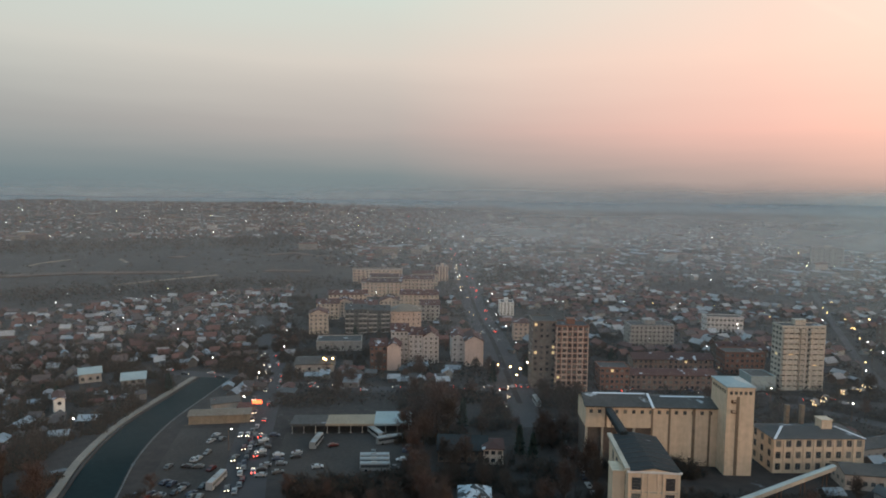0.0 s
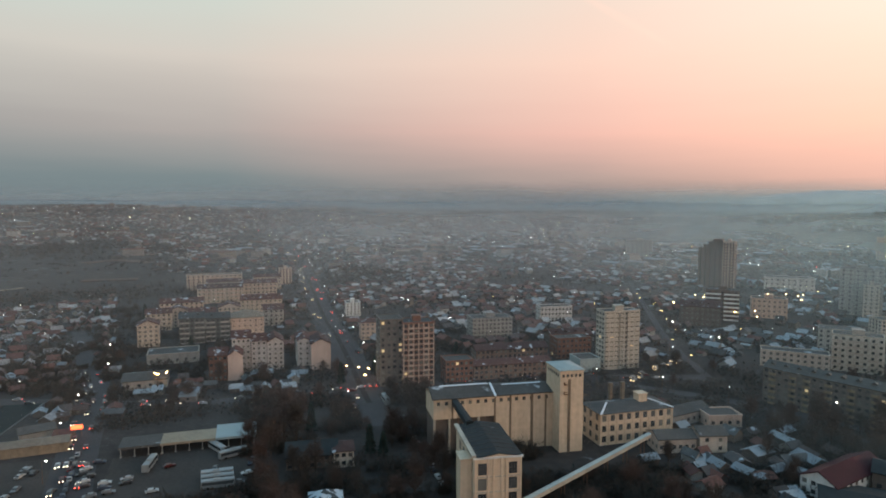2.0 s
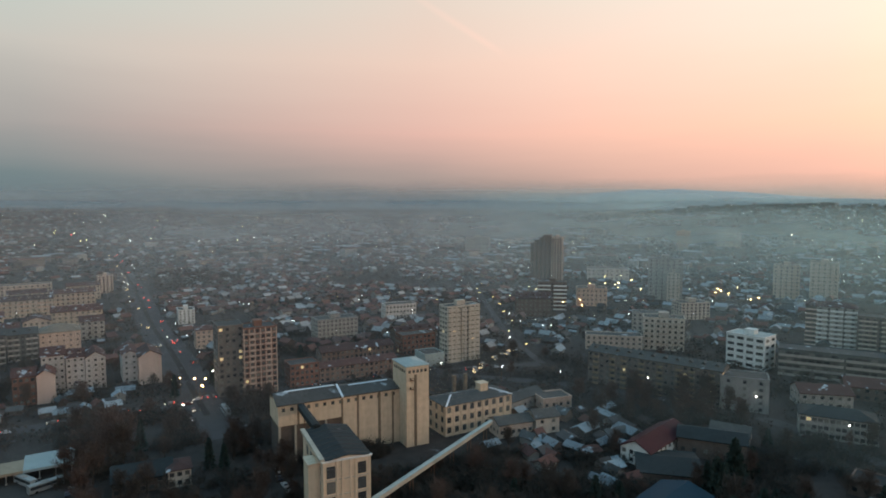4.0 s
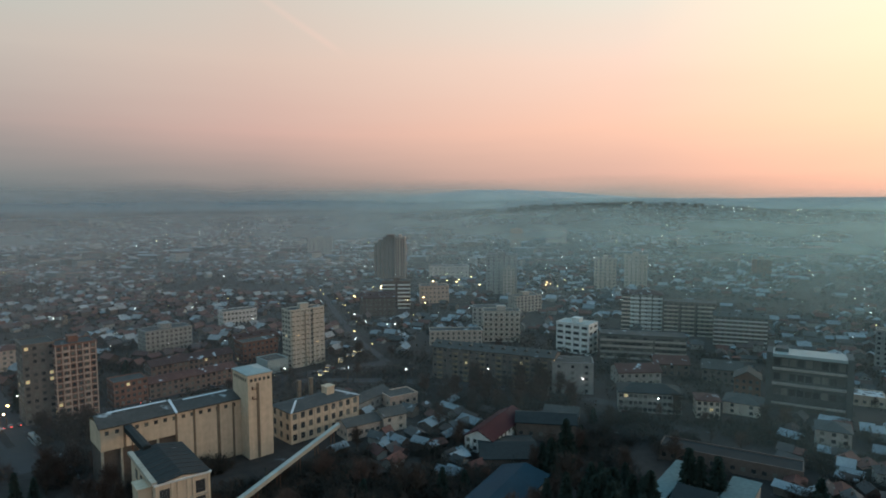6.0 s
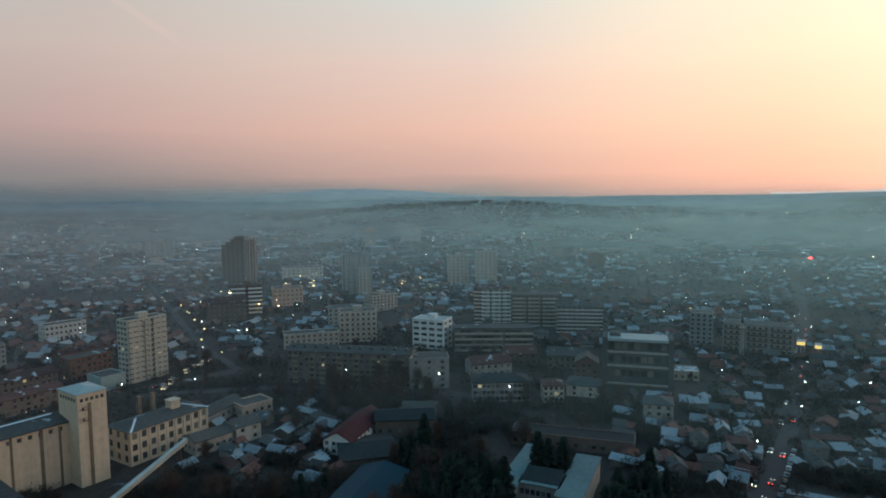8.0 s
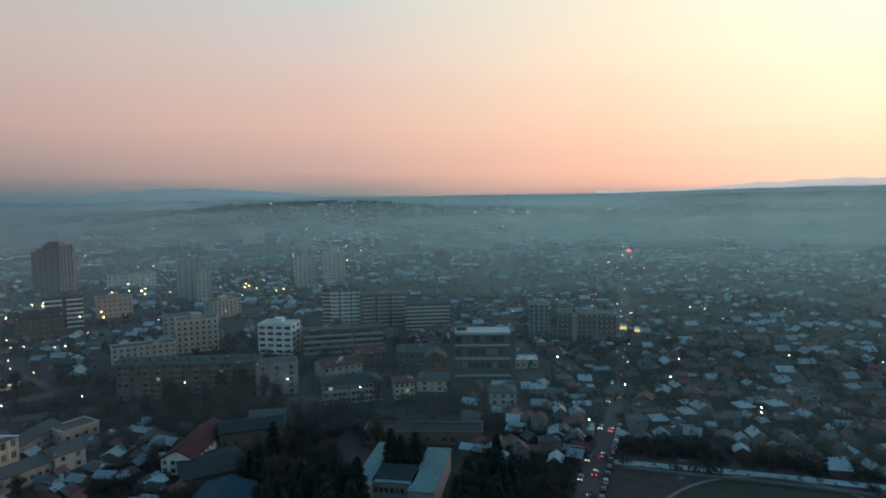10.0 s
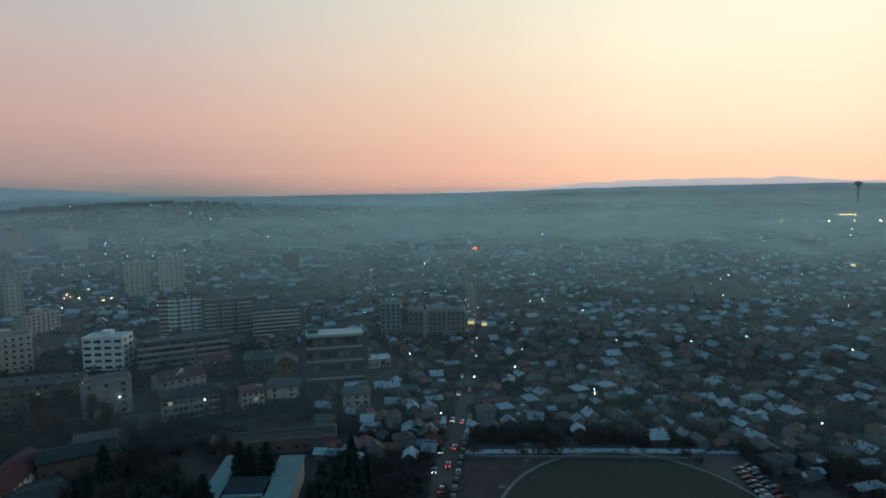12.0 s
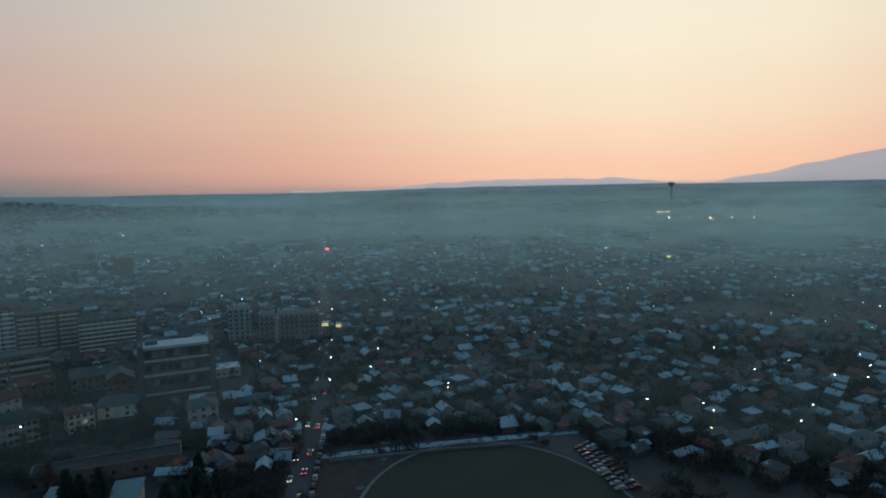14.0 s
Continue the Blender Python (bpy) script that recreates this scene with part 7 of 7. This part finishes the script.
def far_traffic(name, label, line, lo, hi, gap, seed, offsets=(4.5, 8.0, -4.5, -8.0)):
    """Dense small cars far along a road, each a low body with its lights."""
    rnd = random.Random(seed)
    bm = bmesh.new()
    for off in offsets:
        s = rnd.uniform(0, gap)
        for (x0, y0), (x1, y1) in zip(line, line[1:]):
            seg = math.hypot(x1 - x0, y1 - y0)
            while s < seg:
                x, y = x0 + (x1 - x0) * s / seg, y0 + (y1 - y0) * s / seg
                if lo < math.hypot(x, y) < hi:
                    at = Matrix.Translation((x + (y1 - y0) / seg * off, y - (x1 - x0) / seg * off, height(x, y) + 0.1)) @ Matrix.Rotation(math.atan2(y1 - y0, x1 - x0), 4, "Z")
                    k = len(bm.verts)
                    box(bm, -2.1, 2.1, -0.9, 0.9, 0.25, 0.9, 0)
                    box(bm, -1.2, 1.0, -0.8, 0.8, 0.9, 1.45, 0)
                    glowing = 2 if off > 0 else 1
                    for q in (-0.65, 0.65):
                        box(bm, -2.25, -2.1, q - 0.22, q + 0.22, 0.5, 0.9, glowing)
                    bm.verts.ensure_lookup_table()
                    for v in bm.verts[k:]:
                        v.co = at @ v.co
                s += gap * rnd.uniform(0.4, 1.9)
            s -= seg
    tagged(new(name, mesh_of(name, bm, M_PAINT, M_HEAD_FAR, M_TAIL)), label, "traffic", kind="stuff")


far_traffic("boulevard_traffic", "dense evening traffic far along the boulevard", BOULEVARD, 420, 1300, 95, 85)
far_traffic("crossing_queue", "queue of cars with lights on beside the yards", [(186, 300), (212, 318), (243, 334)], 0, 999, 13, 87, (-2.0, -5.0))

# amber lamps round the square and along the shopping street
for yaw, d, n, spread in ((-44.8, 694, 9, 26), (-53.0, 675, 7, 22), (-40.0, 575, 5, 12), (-6.6, 338, 4, 7), (10.7, 357, 3, 6), (-37.0, 640, 5, 20)):
    for k in range(n):
        x, y = from_ground(yaw, d)
        put_lamp(x + rnd.gauss(0, spread), y + rnd.gauss(0, spread), "bright", rnd.uniform(0, 360))


# a string of lamps along a far street, and a row of tall amber lamps on the main road
for k in range(14):
    a = from_ground(-107.5, 660)
    b = from_ground(-113.5, 1150)
    t = k / 13
    put_lamp(a[0] + (b[0] - a[0]) * t, a[1] + (b[1] - a[1]) * t + rnd.uniform(-4, 4), "cool", 30)
for k in range(11):
    x, y = from_ground(-112.6 - k * 1.65, 1650)
    ob = put_lamp(x, y, "bright", 90)
    ob.matrix_basis = pose(x, y, height(x, y), 0, 0, 90) @ Matrix.Diagonal((2.6, 2.6, 3.0, 1))
    tagged(ob, "tall amber lamp in a row along the main road")


def lit_canopy(yaw, d, w, label, strength=1.5):
    x, y = from_ground(yaw, d)
    root = thing("lit_canopy", pose(x, y, height(x, y), 0, 0, yaw), label, "canopy")
    bm = bmesh.new()
    box(bm, -w / 2, w / 2, -0.5, 9, 6.6, 7.2)
    part("roof", bm, M_METAL_LIGHT, root)
    bm = bmesh.new()
    box(bm, -w / 2, w / 2, -0.7, -0.5, 5.6, 7.4)
    part("lit_fascia", bm, glow("warm_sign_glow_%d" % d, (1.0, 0.62, 0.16), strength), root, "glowing yellowish fascia")
    for s in (-0.42, 0.0, 0.42):
        bm = bmesh.new()
        rod(bm, (s * w, 4, -1), (s * w, 4, 6.6), 0.3, 0.3)
        part("post", bm, M_GREY, root)


lit_canopy(-117.0, 2200, 44, "long lit canopy far out on the road", 9)
lit_canopy(-117.8, 900, 14, "small lit canopy among dark roofs", 3)
lit_canopy(-86.5, 446, 4.5, "lit yellow shop canopy on the street")
lit_canopy(-87.7, 440, 3.5, "lit yellow shop canopy on the street")


def red_sign():
    x, y = from_ground(-86.9, 1000)
    root = thing("roof_sign", pose(x, y, 0, 0, 0, -87), "red glowing sign on a building roof", "sign")
    bm = bmesh.new()
    box(bm, -9, 9, 0, 12, -1, 9)
    part("building_body", bm, M_GREY, root)
    bm = bmesh.new()
    box(bm, -2.6, 2.6, -0.4, 0.0, 9.6, 12.6)
    part("sign_board", bm, M_LAMP_RED, root, "glowing red board")
    for s in (-2, 2):
        bm = bmesh.new()
        rod(bm, (s, 0.2, 9), (s, 0.2, 12), 0.12, 0.12)
        part("sign_post", bm, M_RUST, root)


red_sign()


def shop_sign():
    root = thing("shop_sign", pose(-86.5, 286, 0, 0, 0, 8), "glowing orange-red sign beside the road", "sign")
    bm = bmesh.new()
    for x in (-1.6, 1.6):
        rod(bm, (x, 0, -0.3), (x, 0, 3.2), 0.1, 0.1, 6)
    part("post", bm, M_RUST, root)
    bm = bmesh.new()
    box(bm, -2.2, 2.2, -0.2, 0.2, 3.2, 4.9)
    part("sign_board", bm, glow("orange_sign_glow", (1.0, 0.13, 0.04), 3.5), root, "glowing orange-red board")


shop_sign()


def minaret():
    x, y = from_ground(-82.2, 428)
    root = thing("minaret", pose(x, y, 0), "slender stone minaret with a pointed cap", "minaret")
    bm = bmesh.new()
    rod(bm, (0, 0, -1), (0, 0, 5), 1.6, 1.4, 12)
    part("base", bm, M_GREY, root)
    bm = bmesh.new()
    rod(bm, (0, 0, 5), (0, 0, 20), 1.0, 0.85, 12)
    part("shaft", bm, M_GREY, root)
    bm = bmesh.new()
    rod(bm, (0, 0, 15.6), (0, 0, 16.6), 1.0, 1.6, 12)
    rod(bm, (0, 0, 16.6), (0, 0, 17.4), 1.6, 1.6, 12)
    part("gallery", bm, M_GREY, root)
    bm = bmesh.new()
    rod(bm, (0, 0, 20), (0, 0, 25), 1.0, 0.05, 12)
    part("cap", bm, M_TAR_DARK, root)


minaret()


def make_water_tower():
    x, y = from_ground(-117.6, 2300)
    z = height(x, y)
    root = thing("water_tower", pose(x, y, z), "mushroom-shaped concrete water tower on the ridge", "water tower")
    top = 118 - z
    bm = bmesh.new()
    rod(bm, (0, 0, -2), (0, 0, top - 12), 5.0, 4.0, 14)
    part("shaft", bm, M_GREY, root)
    bm = bmesh.new()
    rod(bm, (0, 0, top - 12), (0, 0, top - 6), 4.0, 11.0, 16)
    rod(bm, (0, 0, top - 6), (0, 0, top - 1), 11.0, 11.0, 16)
    rod(bm, (0, 0, top - 1), (0, 0, top + 2), 11.0, 3.0, 16)
    part("tank", bm, M_GREY, root)


make_water_tower()
